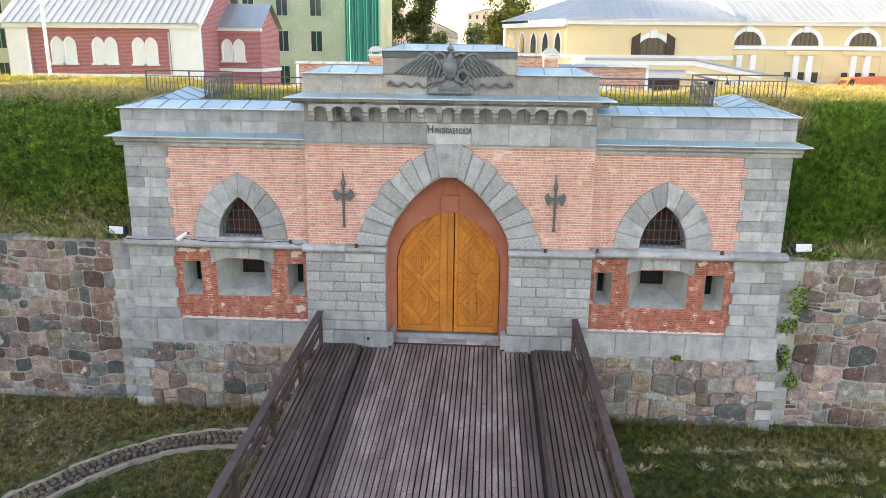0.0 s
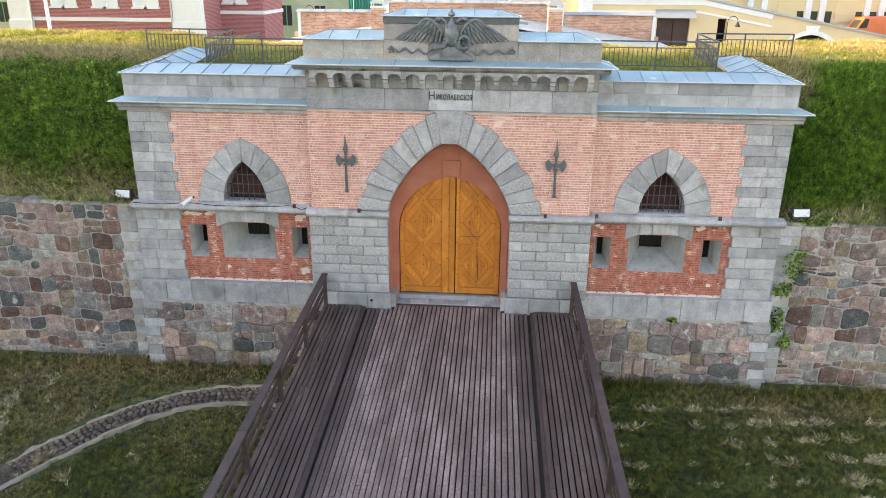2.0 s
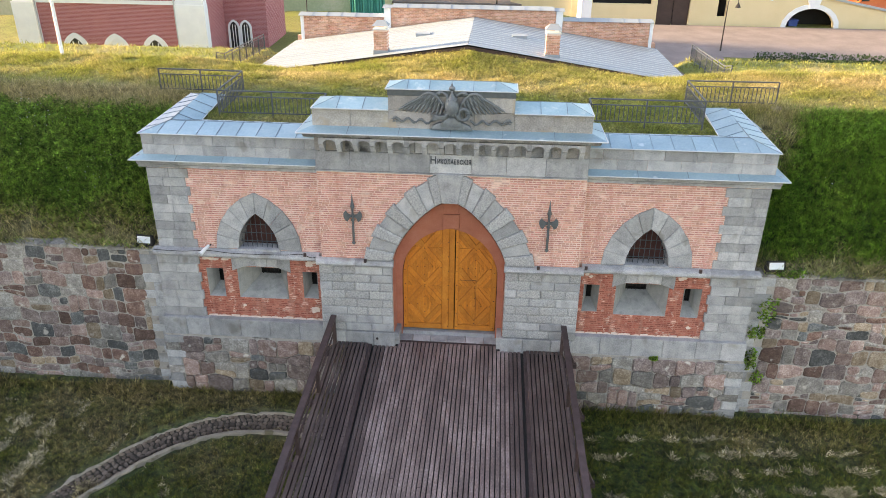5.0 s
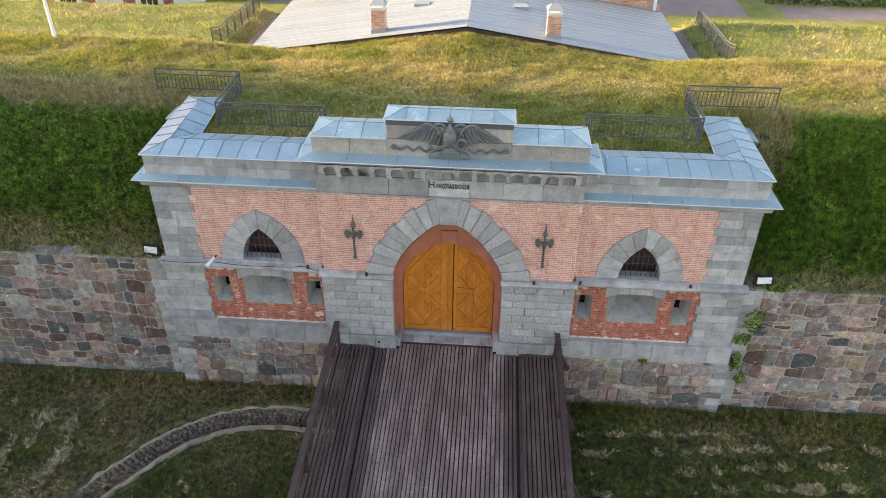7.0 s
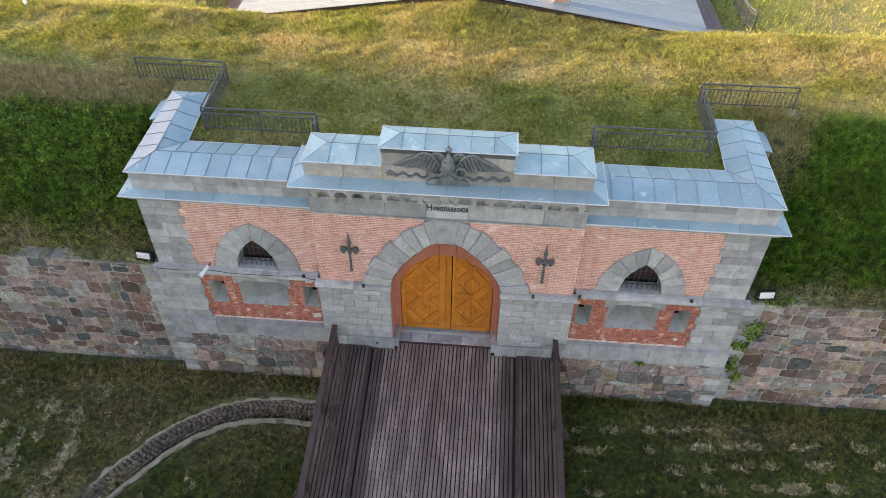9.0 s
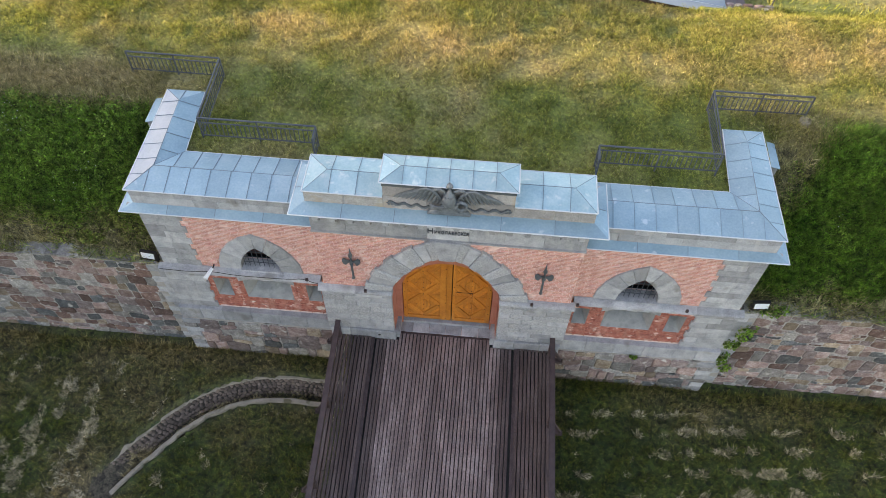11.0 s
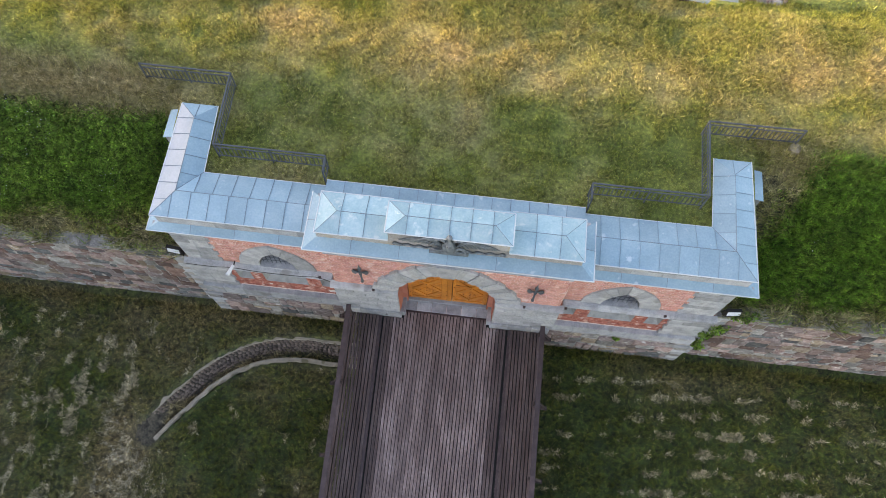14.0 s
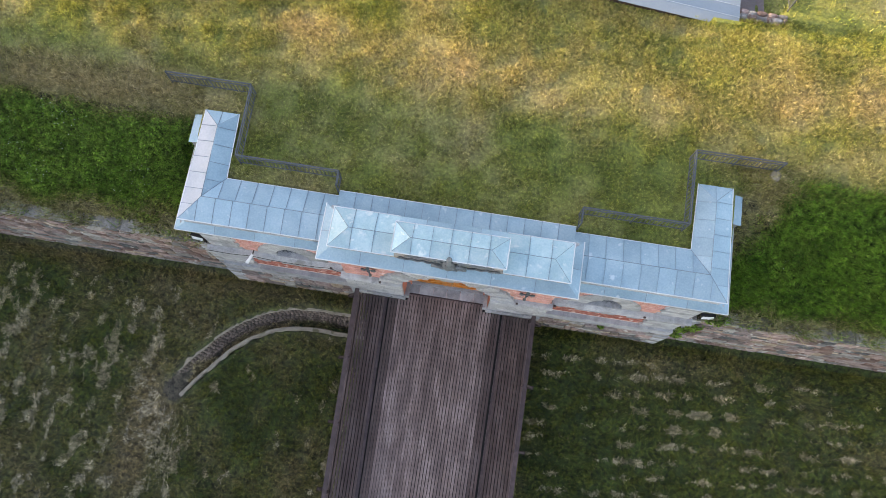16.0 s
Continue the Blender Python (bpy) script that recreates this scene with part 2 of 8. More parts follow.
def grass_material(name, green, dry, vary=0.0, glow=0.0, bump=0.0, fine=9.0, clumps=4.0, uneven=4.2):
    """Plants from green to dry by the share that the mesh carries, broken up by noise at two scales; vary: spread from blade to blade."""
    m = bpy.data.materials.new(name)
    m.use_nodes = True
    N, L = m.node_tree.nodes, m.node_tree.links
    bsdf = N["Principled BSDF"]
    geo = N.new("ShaderNodeNewGeometry")
    noises = []
    for sc, det in ((0.9, 4), (fine, 4)):
        n = N.new("ShaderNodeTexNoise")
        n.inputs["Scale"].default_value, n.inputs["Detail"].default_value = sc, det
        L.new(geo.outputs["Position"], n.inputs["Vector"])
        noises.append(n)
    at = N.new("ShaderNodeAttribute")
    at.attribute_name = "dryness"

    def two(cols, fac):
        r = N.new("ShaderNodeValToRGB")
        r.color_ramp.elements[0].position, r.color_ramp.elements[1].position = 0.33, 0.67
        r.color_ramp.elements[0].color, r.color_ramp.elements[1].color = (*cols[0], 1), (*cols[1], 1)
        L.new(fac, r.inputs[0])
        return r.outputs[0]

    def maths(op, a, b):
        q = N.new("ShaderNodeMath")
        q.operation = op
        for k, v in enumerate((a, b)):
            if isinstance(v, (int, float)):
                q.inputs[k].default_value = v
            else:
                L.new(v, q.inputs[k])
        return q.outputs[0]
    f = maths("ADD", at.outputs["Fac"], maths("MULTIPLY", maths("SUBTRACT", noises[1].outputs[0], 0.5), 0.9))
    if vary:
        f = maths("ADD", f, maths("MULTIPLY", maths("SUBTRACT", geo.outputs["Random Per Island"], 0.5), 0.5))
    cl = N.new("ShaderNodeClamp")
    L.new(f, cl.inputs[0])
    mx = N.new("ShaderNodeMix")
    mx.data_type = "RGBA"
    L.new(cl.outputs[0], mx.inputs[0])
    L.new(two(green, noises[0].outputs[0]), mx.inputs[6])
    L.new(two(dry, noises[1].outputs[0]), mx.inputs[7])
    col = mx.outputs[2]
    clump = N.new("ShaderNodeTexNoise")
    clump.inputs["Scale"].default_value, clump.inputs["Detail"].default_value, clump.inputs["Roughness"].default_value = clumps, 2.5, 0.65
    L.new(geo.outputs["Position"], clump.inputs["Vector"])
    hs = N.new("ShaderNodeHueSaturation")
    L.new(maths("MAXIMUM", maths("ADD", maths("MULTIPLY", maths("SUBTRACT", clump.outputs[0], 0.5), uneven), 1.0), 0.22), hs.inputs["Value"])
    L.new(col, hs.inputs["Color"])
    col = hs.outputs[0]
    if vary:
        hs = N.new("ShaderNodeHueSaturation")
        fr = maths("FRACT", maths("MULTIPLY", geo.outputs["Random Per Island"], 13.7), 0)
        L.new(maths("ADD", maths("MULTIPLY", fr, 2 * vary), 1 - vary), hs.inputs["Value"])
        L.new(col, hs.inputs["Color"])
        col = hs.outputs[0]
    L.new(col, bsdf.inputs["Base Color"])
    bsdf.inputs["Roughness"].default_value = 0.85
    if glow:
        tr = N.new("ShaderNodeBsdfTranslucent")
        L.new(col, tr.inputs[0])
        ms = N.new("ShaderNodeMixShader")
        ms.inputs[0].default_value = glow
        L.new(bsdf.outputs[0], ms.inputs[1])
        L.new(tr.outputs[0], ms.inputs[2])
        L.new(ms.outputs[0], N["Material Output"].inputs[0])
    if bump:
        bp = N.new("ShaderNodeBump")
        bp.inputs["Strength"].default_value, bp.inputs["Distance"].default_value = bump, 0.04
        L.new(noises[1].outputs[0], bp.inputs["Height"])
        L.new(bp.outputs[0], bsdf.inputs["Normal"])
    return m


M_GRASS = grass_material("terrace_grass", ((0.096, 0.132, 0.021), (0.162, 0.192, 0.035)), ((0.285, 0.212, 0.10), (0.37, 0.30, 0.165)), bump=1.0, fine=26, clumps=7.0, uneven=2.4)
# Ditch greens, here and in the blades, carry some of the ditch's shade.
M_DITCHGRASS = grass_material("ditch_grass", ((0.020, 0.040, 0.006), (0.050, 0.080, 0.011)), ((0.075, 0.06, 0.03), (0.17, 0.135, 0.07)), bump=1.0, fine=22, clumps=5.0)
# Very dark base: shade between the weed clumps is put into the ground colour.
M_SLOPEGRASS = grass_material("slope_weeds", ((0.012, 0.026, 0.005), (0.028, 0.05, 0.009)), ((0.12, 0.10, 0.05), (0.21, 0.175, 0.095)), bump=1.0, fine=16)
M_BED = grass_material("channel_bed", ((0.014, 0.042, 0.012), (0.03, 0.075, 0.02)), ((0.045, 0.038, 0.027), (0.10, 0.083, 0.058)), bump=1.0, fine=14)
M_BLADE = grass_material("grass_blade", ((0.156, 0.200, 0.034), (0.265, 0.284, 0.062)), ((0.42, 0.325, 0.15), (0.56, 0.46, 0.255)), vary=0.5, glow=0.4, clumps=7.0, uneven=2.8)
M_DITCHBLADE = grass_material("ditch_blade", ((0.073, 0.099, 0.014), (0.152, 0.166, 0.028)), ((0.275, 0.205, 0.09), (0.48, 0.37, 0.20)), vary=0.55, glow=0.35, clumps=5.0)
M_WEED = grass_material("weed_leaf", ((0.075, 0.18, 0.020), (0.175, 0.32, 0.045)), ((0.18, 0.17, 0.05), (0.32, 0.28, 0.10)), vary=0.55, glow=0.4)
M_LUSH = grass_material("lush_blade", ((0.062, 0.175, 0.015), (0.155, 0.31, 0.035)), ((0.18, 0.17, 0.05), (0.32, 0.28, 0.10)), vary=0.55, glow=0.4)
M_BRUSH = grass_material("dead_brush", ((0.22, 0.215, 0.095), (0.32, 0.295, 0.14)), ((0.31, 0.26, 0.135), (0.52, 0.43, 0.25)), vary=0.5, glow=0.2)
M_STRAW = grass_material("dry_stalk", ((0.48, 0.41, 0.27), (0.60, 0.52, 0.36)), ((0.58, 0.51, 0.37), (0.78, 0.71, 0.55)), vary=0.35, glow=0.3)
M_WHITE = material("white_paint", [(0.66, 0.69, 0.72), (0.76, 0.79, 0.81)], 1.5, 20, 0.8, bump=0.1)
M_YELLOW = material("yellow_stucco", [(0.64, 0.52, 0.31), (0.72, 0.60, 0.38)], 0.5, 10, 0.9, bump=0.1)
M_REDHOUSE = material("crimson_brick", [(0.30, 0.085, 0.095), (0.42, 0.15, 0.155)], 2.5, 14, 0.9, bump=0.2)
M_GREENHOUSE = material("faded_green_plaster", [(0.25, 0.34, 0.24), (0.33, 0.41, 0.30), (0.46, 0.49, 0.41)], 0.35, 4, 0.95, bump=0.2)
M_NET = material("teal_netting", [(0.02, 0.26, 0.21), (0.05, 0.36, 0.30)], 0.8, 8, 0.8, stretch=(1, 1, 0.15))
M_GLASS = material("dark_window_glass", [(0.02, 0.025, 0.028), (0.05, 0.055, 0.055)], 1.5, 8, 0.12, bump=0)
M_SLATE = material("grey_roof_sheet", [(0.28, 0.33, 0.37), (0.37, 0.42, 0.45)], 0.6, 10, 0.45, metal=0.3, bump=0.05, vary=0.05)
M_PALEROOF = material("pale_roof_sheet", [(0.215, 0.26, 0.295), (0.28, 0.325, 0.36)], 0.6, 10, 0.55, metal=0.15, bump=0.05, vary=0.06)
M_ASPHALT = material("asphalt", [(0.14, 0.135, 0.145), (0.20, 0.19, 0.20)], 0.4, 12, 0.9, bump=0.2)
M_COBBLEROAD = material("courtyard_cobbles", [(0.15, 0.125, 0.12), (0.26, 0.22, 0.215)], 0.5, 9, 0.9, bump=0.5)
M_OLDBRICK = material("old_orange_brick", [(0.40, 0.17, 0.105), (0.55, 0.30, 0.215), (0.68, 0.50, 0.42)], 1.5, 22, 0.9, bump=0.4, vary=0.25, hue=0.01)
M_BARK = material("bark", [(0.06, 0.05, 0.04), (0.12, 0.10, 0.085)], 4, 25, 0.95)
M_LEAF = material("dark_leaf", [(0.025, 0.055, 0.018), (0.06, 0.10, 0.03)], 0.8, 6, 0.7, bump=0, vary=0.35, glow=0.4)
M_LEAF_SUN = material("sunlit_leaf", [(0.11, 0.14, 0.02), (0.20, 0.21, 0.035)], 0.8, 6, 0.7, bump=0, vary=0.35, glow=0.4)
M_CREAM = material("cream_stucco", [(0.52, 0.44, 0.37), (0.60, 0.53, 0.46)], 0.4, 6, 0.9, bump=0.1)
M_PINK = material("pink_stucco", [(0.50, 0.28, 0.22), (0.58, 0.36, 0.29)], 0.4, 6, 0.9, bump=0.1)
M_CAR_DARK = material("dark_car_paint", [(0.02, 0.02, 0.025), (0.04, 0.04, 0.045)], 1, 5, 0.25, bump=0)
M_CAR_WHITE = material("silver_car_paint", [(0.55, 0.56, 0.57), (0.62, 0.63, 0.64)], 1, 5, 0.25, bump=0)
M_ORANGE = material("orange_van_paint", [(0.60, 0.10, 0.03), (0.68, 0.16, 0.05)], 1, 5, 0.35, bump=0)
M_DOORBROWN = material("brown_door_paint", [(0.035, 0.018, 0.016), (0.06, 0.032, 0.028)], 2, 12, 0.6, bump=0.1)
M_BLUEBIN = material("blue_plastic", [(0.02, 0.06, 0.25), (0.03, 0.09, 0.33)], 2, 10, 0.5, bump=0)

# ---- mesh helpers ----


def thing(name, label, category, group="", kind="", at=(0, 0, 0)):
    e = new(name)
    e.location = at
    return tagged(e, label, category, group, kind)


def mesh_of(name, verts, faces, mat, smooth=False):
    me = bpy.data.meshes.new(name)
    me.from_pydata([tuple(v) for v in verts], [], faces)
    me.materials.append(mat)
    if smooth:
        me.polygons.foreach_set("use_smooth", [True] * len(me.polygons))
    me.update()
    return me


def hang(ob, parent):
    if parent:
        ob.parent = parent
        ob.matrix_parent_inverse = Matrix.Translation(-parent.matrix_basis.translation) if parent.parent is None else Matrix.Identity(4)
    return ob


def part(name, bm, mat, parent=None, label=""):
    """Links a bmesh, or a pair of vertices and faces, as one mesh object under its thing."""
    if isinstance(bm, tuple):
        me = mesh_of(name, bm[0], bm[1], mat)
    elif isinstance(bm, bpy.types.Mesh):
        me = bm
    else:
        me = bpy.data.meshes.new(name)
        bm.normal_update()
        bm.to_mesh(me)
        bm.free()
        me.materials.append(mat)
    ob = new(name, me)
    hang(ob, parent)
    return tagged(ob, label)


def join(*geos):
    V, F = [], []
    for v, f in geos:
        o = len(V)
        V += list(v)
        F += [tuple(i + o for i in q) for q in f]
    return V, F


def box(x0, x1, y0, y1, z0, z1):
    v = [(x, y, z) for x in (x0, x1) for y in (y0, y1) for z in (z0, z1)]
    return v, [(0, 1, 3, 2), (4, 6, 7, 5), (0, 4, 5, 1), (2, 3, 7, 6), (0, 2, 6, 4), (1, 5, 7, 3)]


def area2(p):
    return sum(p[i][0] * p[(i + 1) % len(p)][1] - p[(i + 1) % len(p)][0] * p[i][1] for i in range(len(p))) / 2


def inset(pts, d):
    """A convex outline drawn in by d; counter-clockwise."""
    n = len(pts)
    out = []
    for i in range(n):
        a, b, c = Vector(pts[i - 1]), Vector(pts[i]), Vector(pts[(i + 1) % n])
        u, v = (b - a).normalized(), (c - b).normalized()
        nu, nv = Vector((-u.y, u.x)), Vector((-v.y, v.x))
        k = 1 + nu.dot(nv)
        m = (nu + nv) / max(k, 0.35)
        out.append(tuple(b + m * d))
    return out


def clip(pts, a, b, c):
    """The part of a convex outline where a*x + b*y <= c."""
    out = []
    for i in range(len(pts)):
        p, q = pts[i - 1], pts[i]
        dp, dq = a * p[0] + b * p[1] - c, a * q[0] + b * q[1] - c
        if (dp <= 0) != (dq <= 0):
            t = dp / (dp - dq)
            out.append((p[0] + t * (q[0] - p[0]), p[1] + t * (q[1] - p[1])))
        if dq <= 0:
            out.append(q)
    return out


def slab(pts, y, depth, bevel=0.012, bulge=0.0):
    """A convex outline in x, z as a stone or board whose front lies at y, with chamfered edges; bulge lifts its middle."""
    if area2(pts) < 0:
        pts = pts[::-1]
    n = len(pts)
    rings = [(pts, y + depth), (pts, y + bevel), (inset(pts, bevel), y)]
    if bulge:
        rings.append((inset(pts, bevel * 3.2), y - bulge))
    V = [(p[0], yy, p[1]) for ring, yy in rings for p in ring]
    F = []
    for r in range(len(rings) - 1):
        for i in range(n):
            j = (i + 1) % n
            F.append((r * n + i, r * n + j, (r + 1) * n + j, (r + 1) * n + i))
    F.append(tuple(range((len(rings) - 1) * n, len(rings) * n)))
    return V, F


def rect(x0, x1, z0, z1):
    return [(x0, z0), (x1, z0), (x1, z1), (x0, z1)]


def round_off(p, t=0.22):
    """Cut the corners of a stone's outline."""
    out = []
    for i in range(len(p)):
        a, b, c = p[i - 1], p[i], p[(i + 1) % len(p)]
        out += [(b[0] + (a[0] - b[0]) * t, b[1] + (a[1] - b[1]) * t), (b[0] + (c[0] - b[0]) * t, b[1] + (c[1] - b[1]) * t)]
    return out


def arch_pts(w, z0, h, n=10, cx=0.0):
    """The curve of a pointed arch from its right foot over the point to its left foot."""
    r = (h * h + w * w) / (2 * w)
    top = math.asin(min(1, h / r))
    right = [(cx + w - r + r * math.cos(top * i / n), z0 + r * math.sin(top * i / n)) for i in range(n + 1)]
    return right + [(2 * cx - x, z) for x, z in right[-2::-1]]


def steep_arch_pts(w, z0, h, n=10, bulge=1.42):
    """A pointed arch with nearly straight flanks, in equal steps from its right foot to its left one."""
    angles = np.linspace(0, math.pi / 2, 200)
    x = w * np.clip(np.cos(angles), 0, 1) ** (2 / bulge)
    z = h * np.sin(angles) ** (2 / bulge)
    along = np.concatenate([[0], np.cumsum(np.hypot(np.diff(x), np.diff(z)))])
    even = np.linspace(0, along[-1], n + 1)
    right = [(float(a), z0 + float(b)) for a, b in zip(np.interp(even, along, x), np.interp(even, along, z))]
    return right + [(-a, b) for a, b in right[-2::-1]]


def holed(outer, holes, y0, y1):
    """A wall plate with through openings between y0 (front) and y1 (back)."""
    bm = bmesh.new()
    for y in (y0, y1):
        edges = []
        for loop in (outer, *holes):
            vs = [bm.verts.new((p[0], y, p[1])) for p in loop]
            edges += [bm.edges.new((vs[i - 1], vs[i])) for i in range(len(vs))]
        bmesh.ops.triangle_fill(bm, edges=edges, use_beauty=True, normal=(0, -1 if y == y0 else 1, 0))
    bm.verts.ensure_lookup_table()
    total = len(bm.verts) // 2
    o = 0
    for loop in (outer, *holes):
        n = len(loop)
        for i in range(n):
            a, b = o + i, o + (i + 1) % n
            bm.faces.new((bm.verts[a], bm.verts[b], bm.verts[b + total], bm.verts[a + total]))
        o += n
    bmesh.ops.recalc_face_normals(bm, faces=bm.faces[:])
    return bm


def tube(path, r, n=6, closed=False):
    """A round bar along points."""
    V, F = [], []
    m = len(path)
    for i, p in enumerate(path):
        p = Vector(p)
        d = (Vector(path[min(i + 1, m - 1)]) - Vector(path[max(i - 1, 0)])).normalized()
        u = d.orthogonal().normalized() if abs(d.z) > 0.9 else d.cross(Vector((0, 0, 1))).normalized()
        w = d.cross(u)
        rr = r[i] if isinstance(r, (list, tuple)) else r
        V += [tuple(p + rr * (math.cos(2 * math.pi * k / n) * u + math.sin(2 * math.pi * k / n) * w)) for k in range(n)]
    for i in range(m - 1):
        F += [(i * n + k, i * n + (k + 1) % n, (i + 1) * n + (k + 1) % n, (i + 1) * n + k) for k in range(n)]
    F += [tuple(range(n))[::-1], tuple((m - 1) * n + k for k in range(n))]
    return V, F


def beam(a, b, w, h, up=(0, 0, 1)):
    """A square bar from a to b, w across and h along up."""
    a, b = Vector(a), Vector(b)
    d = (b - a).normalized()
    s = d.cross(Vector(up)).normalized() * (w / 2)
    t = s.cross(d).normalized() * (h / 2)
    v = [tuple(p + i * s + j * t) for p in (a, b) for i in (-1, 1) for j in (-1, 1)]
    return v, [(0, 1, 3, 2), (4, 6, 7, 5), (0, 4, 5, 1), (2, 3, 7, 6), (0, 2, 6, 4), (1, 5, 7, 3)]


def profile_x(prof, x0, x1):
    """A moulding along x with the outline prof in y, z."""
    n = len(prof)
    V = [(x, p[0], p[1]) for x in (x0, x1) for p in prof]
    F = [(i, (i + 1) % n, n + (i + 1) % n, n + i) for i in range(n)]
    return V, F + [tuple(range(n))[::-1], tuple(range(n, 2 * n))]


def profile_y(prof, y0, y1):
    n = len(prof)
    V = [(p[0], y, p[1]) for y in (y0, y1) for p in prof]
    F = [(i, (i + 1) % n, n + (i + 1) % n, n + i) for i in range(n)]
    return V, F + [tuple(range(n))[::-1], tuple(range(n, 2 * n))]


def ellipsoid(c, r, rot=None, nu=8, nv=5):
    V, F = [], []
    for j in range(nv + 1):
        a = math.pi * j / nv
        for i in range(nu):
            b = 2 * math.pi * i / nu
            p = Vector((r[0] * math.sin(a) * math.cos(b), r[1] * math.sin(a) * math.sin(b), r[2] * math.cos(a)))
            if rot:
                p = rot @ p
            V.append(tuple(p + Vector(c)))
    for j in range(nv):
        for i in range(nu):
            k = (i + 1) % nu
            F.append((j * nu + i, j * nu + k, (j + 1) * nu + k, (j + 1) * nu + i))
    return V, F


def mirror(geo):
    v, f = geo
    return [(-x, y, z) for x, y, z in v], [tuple(reversed(q)) for q in f]


def inside(p, poly):
    c = False
    for i in range(len(poly)):
        (x1, y1), (x2, y2) = poly[i - 1], poly[i]
        if (y1 > p[1]) != (y2 > p[1]) and p[0] < (x2 - x1) * (p[1] - y1) / (y2 - y1) + x1:
            c = not c
    return c

# pale joints on the crimson brick, too fine for pieces at that distance
nt = M_REDHOUSE.node_tree
pos, sep, cmb, brk = nt.nodes.new("ShaderNodeNewGeometry"), nt.nodes.new("ShaderNodeSeparateXYZ"), nt.nodes.new("ShaderNodeCombineXYZ"), nt.nodes.new("ShaderNodeTexBrick")
tot = nt.nodes.new("ShaderNodeMath")
nt.links.new(pos.outputs["Position"], sep.inputs[0])
nt.links.new(sep.outputs[0], tot.inputs[0])
nt.links.new(sep.outputs[1], tot.inputs[1])
nt.links.new(tot.outputs[0], cmb.inputs[0])
nt.links.new(sep.outputs[2], cmb.inputs[1])
nt.links.new(cmb.outputs[0], brk.inputs[0])
old = nt.nodes["Principled BSDF"].inputs["Base Color"].links[0].from_socket
nt.links.new(old, brk.inputs["Color1"])
brk.inputs["Color2"].default_value, brk.inputs["Mortar"].default_value = (0.27, 0.075, 0.085, 1), (0.50, 0.27, 0.28, 1)
brk.inputs["Scale"].default_value, brk.inputs["Mortar Size"].default_value = 1.0, 0.014
brk.inputs["Brick Width"].default_value, brk.inputs["Row Height"].default_value = 0.30, 0.11
nt.links.new(brk.outputs[0], nt.nodes["Principled BSDF"].inputs["Base Color"])

# ---- ground ----
CHANNEL = [(-3.6, -2.0), (-5.3, -1.98), (-7.0, -1.95), (-8.7, -2.2), (-10.2, -2.85), (-11.4, -3.75), (-12.4, -4.85), (-13.15, -5.75), (-13.9, -6.75)]


def catmull(pts, per=8):
    out = []
    p = [pts[0]] + list(pts) + [pts[-1]]
    for i in range(1, len(p) - 2):
        for k in range(per):
            t = k / per
            out.append(tuple(0.5 * (2 * p[i][a] + (p[i + 1][a] - p[i - 1][a]) * t + (2 * p[i - 1][a] - 5 * p[i][a] + 4 * p[i + 1][a] - p[i + 2][a]) * t * t
                                    + (3 * p[i][a] - p[i - 1][a] - 3 * p[i + 1][a] + p[i + 2][a]) * t ** 3) for a in range(len(p[0]))))
    return out + [pts[-1]]


CH = np.array(catmull(CHANNEL, 8))
CH_HALF = 0.55


def waves(x, y, k=1.0):
    return (np.sin(x * 0.9 * k + 1.3 * np.sin(y * 0.7 * k)) + np.sin(y * 1.1 * k + 0.8 * np.sin(x * 0.63 * k + 2)) + 0.5 * np.sin(2.3 * k * x + 1.7 * k * y)) / 2.5


def fbm(x, y, size, seed=0, octaves=4):
    """Soft random patches, about -1 to 1, the broadest of the given size in metres."""
    rng = np.random.default_rng(seed)
    out, amp, tot = 0.0, 1.0, 0.0
    for k in range(octaves):
        g = rng.uniform(-1, 1, (97, 97))
        u, v = (np.asarray(x, float) / size + 31.7 * k) % 96, (np.asarray(y, float) / size + 17.3 * k) % 96
        i, j = np.floor(u).astype(int), np.floor(v).astype(int)
        a, b = u - i, v - j
        a, b = a * a * (3 - 2 * a), b * b * (3 - 2 * b)
        out = out + amp * (g[i, j] * (1 - a) * (1 - b) + g[i + 1, j] * a * (1 - b) + g[i, j + 1] * (1 - a) * b + g[i + 1, j + 1] * a * b)
        tot += amp
        amp *= 0.6
        size /= 2.1
    return out / tot * 1.7


# broad patches: x, y, half-lengths along x and y, more (+) or less (-) dry
DRY_TOP = [(0.5, 8.4, 6.0, 1.1, 0.42), (4.2, 7.4, 2.2, 0.9, 0.35), (-7.3, 9.2, 2.6, 0.9, 0.35), (-16.5, 5.2, 5.5, 0.9, 0.6), (15.2, 9.0, 2.6, 1.1, 0.55), (19, 9.6, 3, 1.4, 0.4), (16.0, 6.4, 3.6, 0.9, 0.4),
           (0, 5.2, 0.9, 2.0, 0.2), (-3.6, 2.9, 1.7, 0.8, -0.4), (7.2, 2.3, 2.4, 0.5, 0.25), (-7.2, 2.3, 2.4, 0.5, 0.25), (6.2, 5.4, 2.6, 1.0, -0.1), (13.0, 4.6, 1.6, 1.3, 0.5), (9, 12.0, 4.5, 0.5, 0.35)]
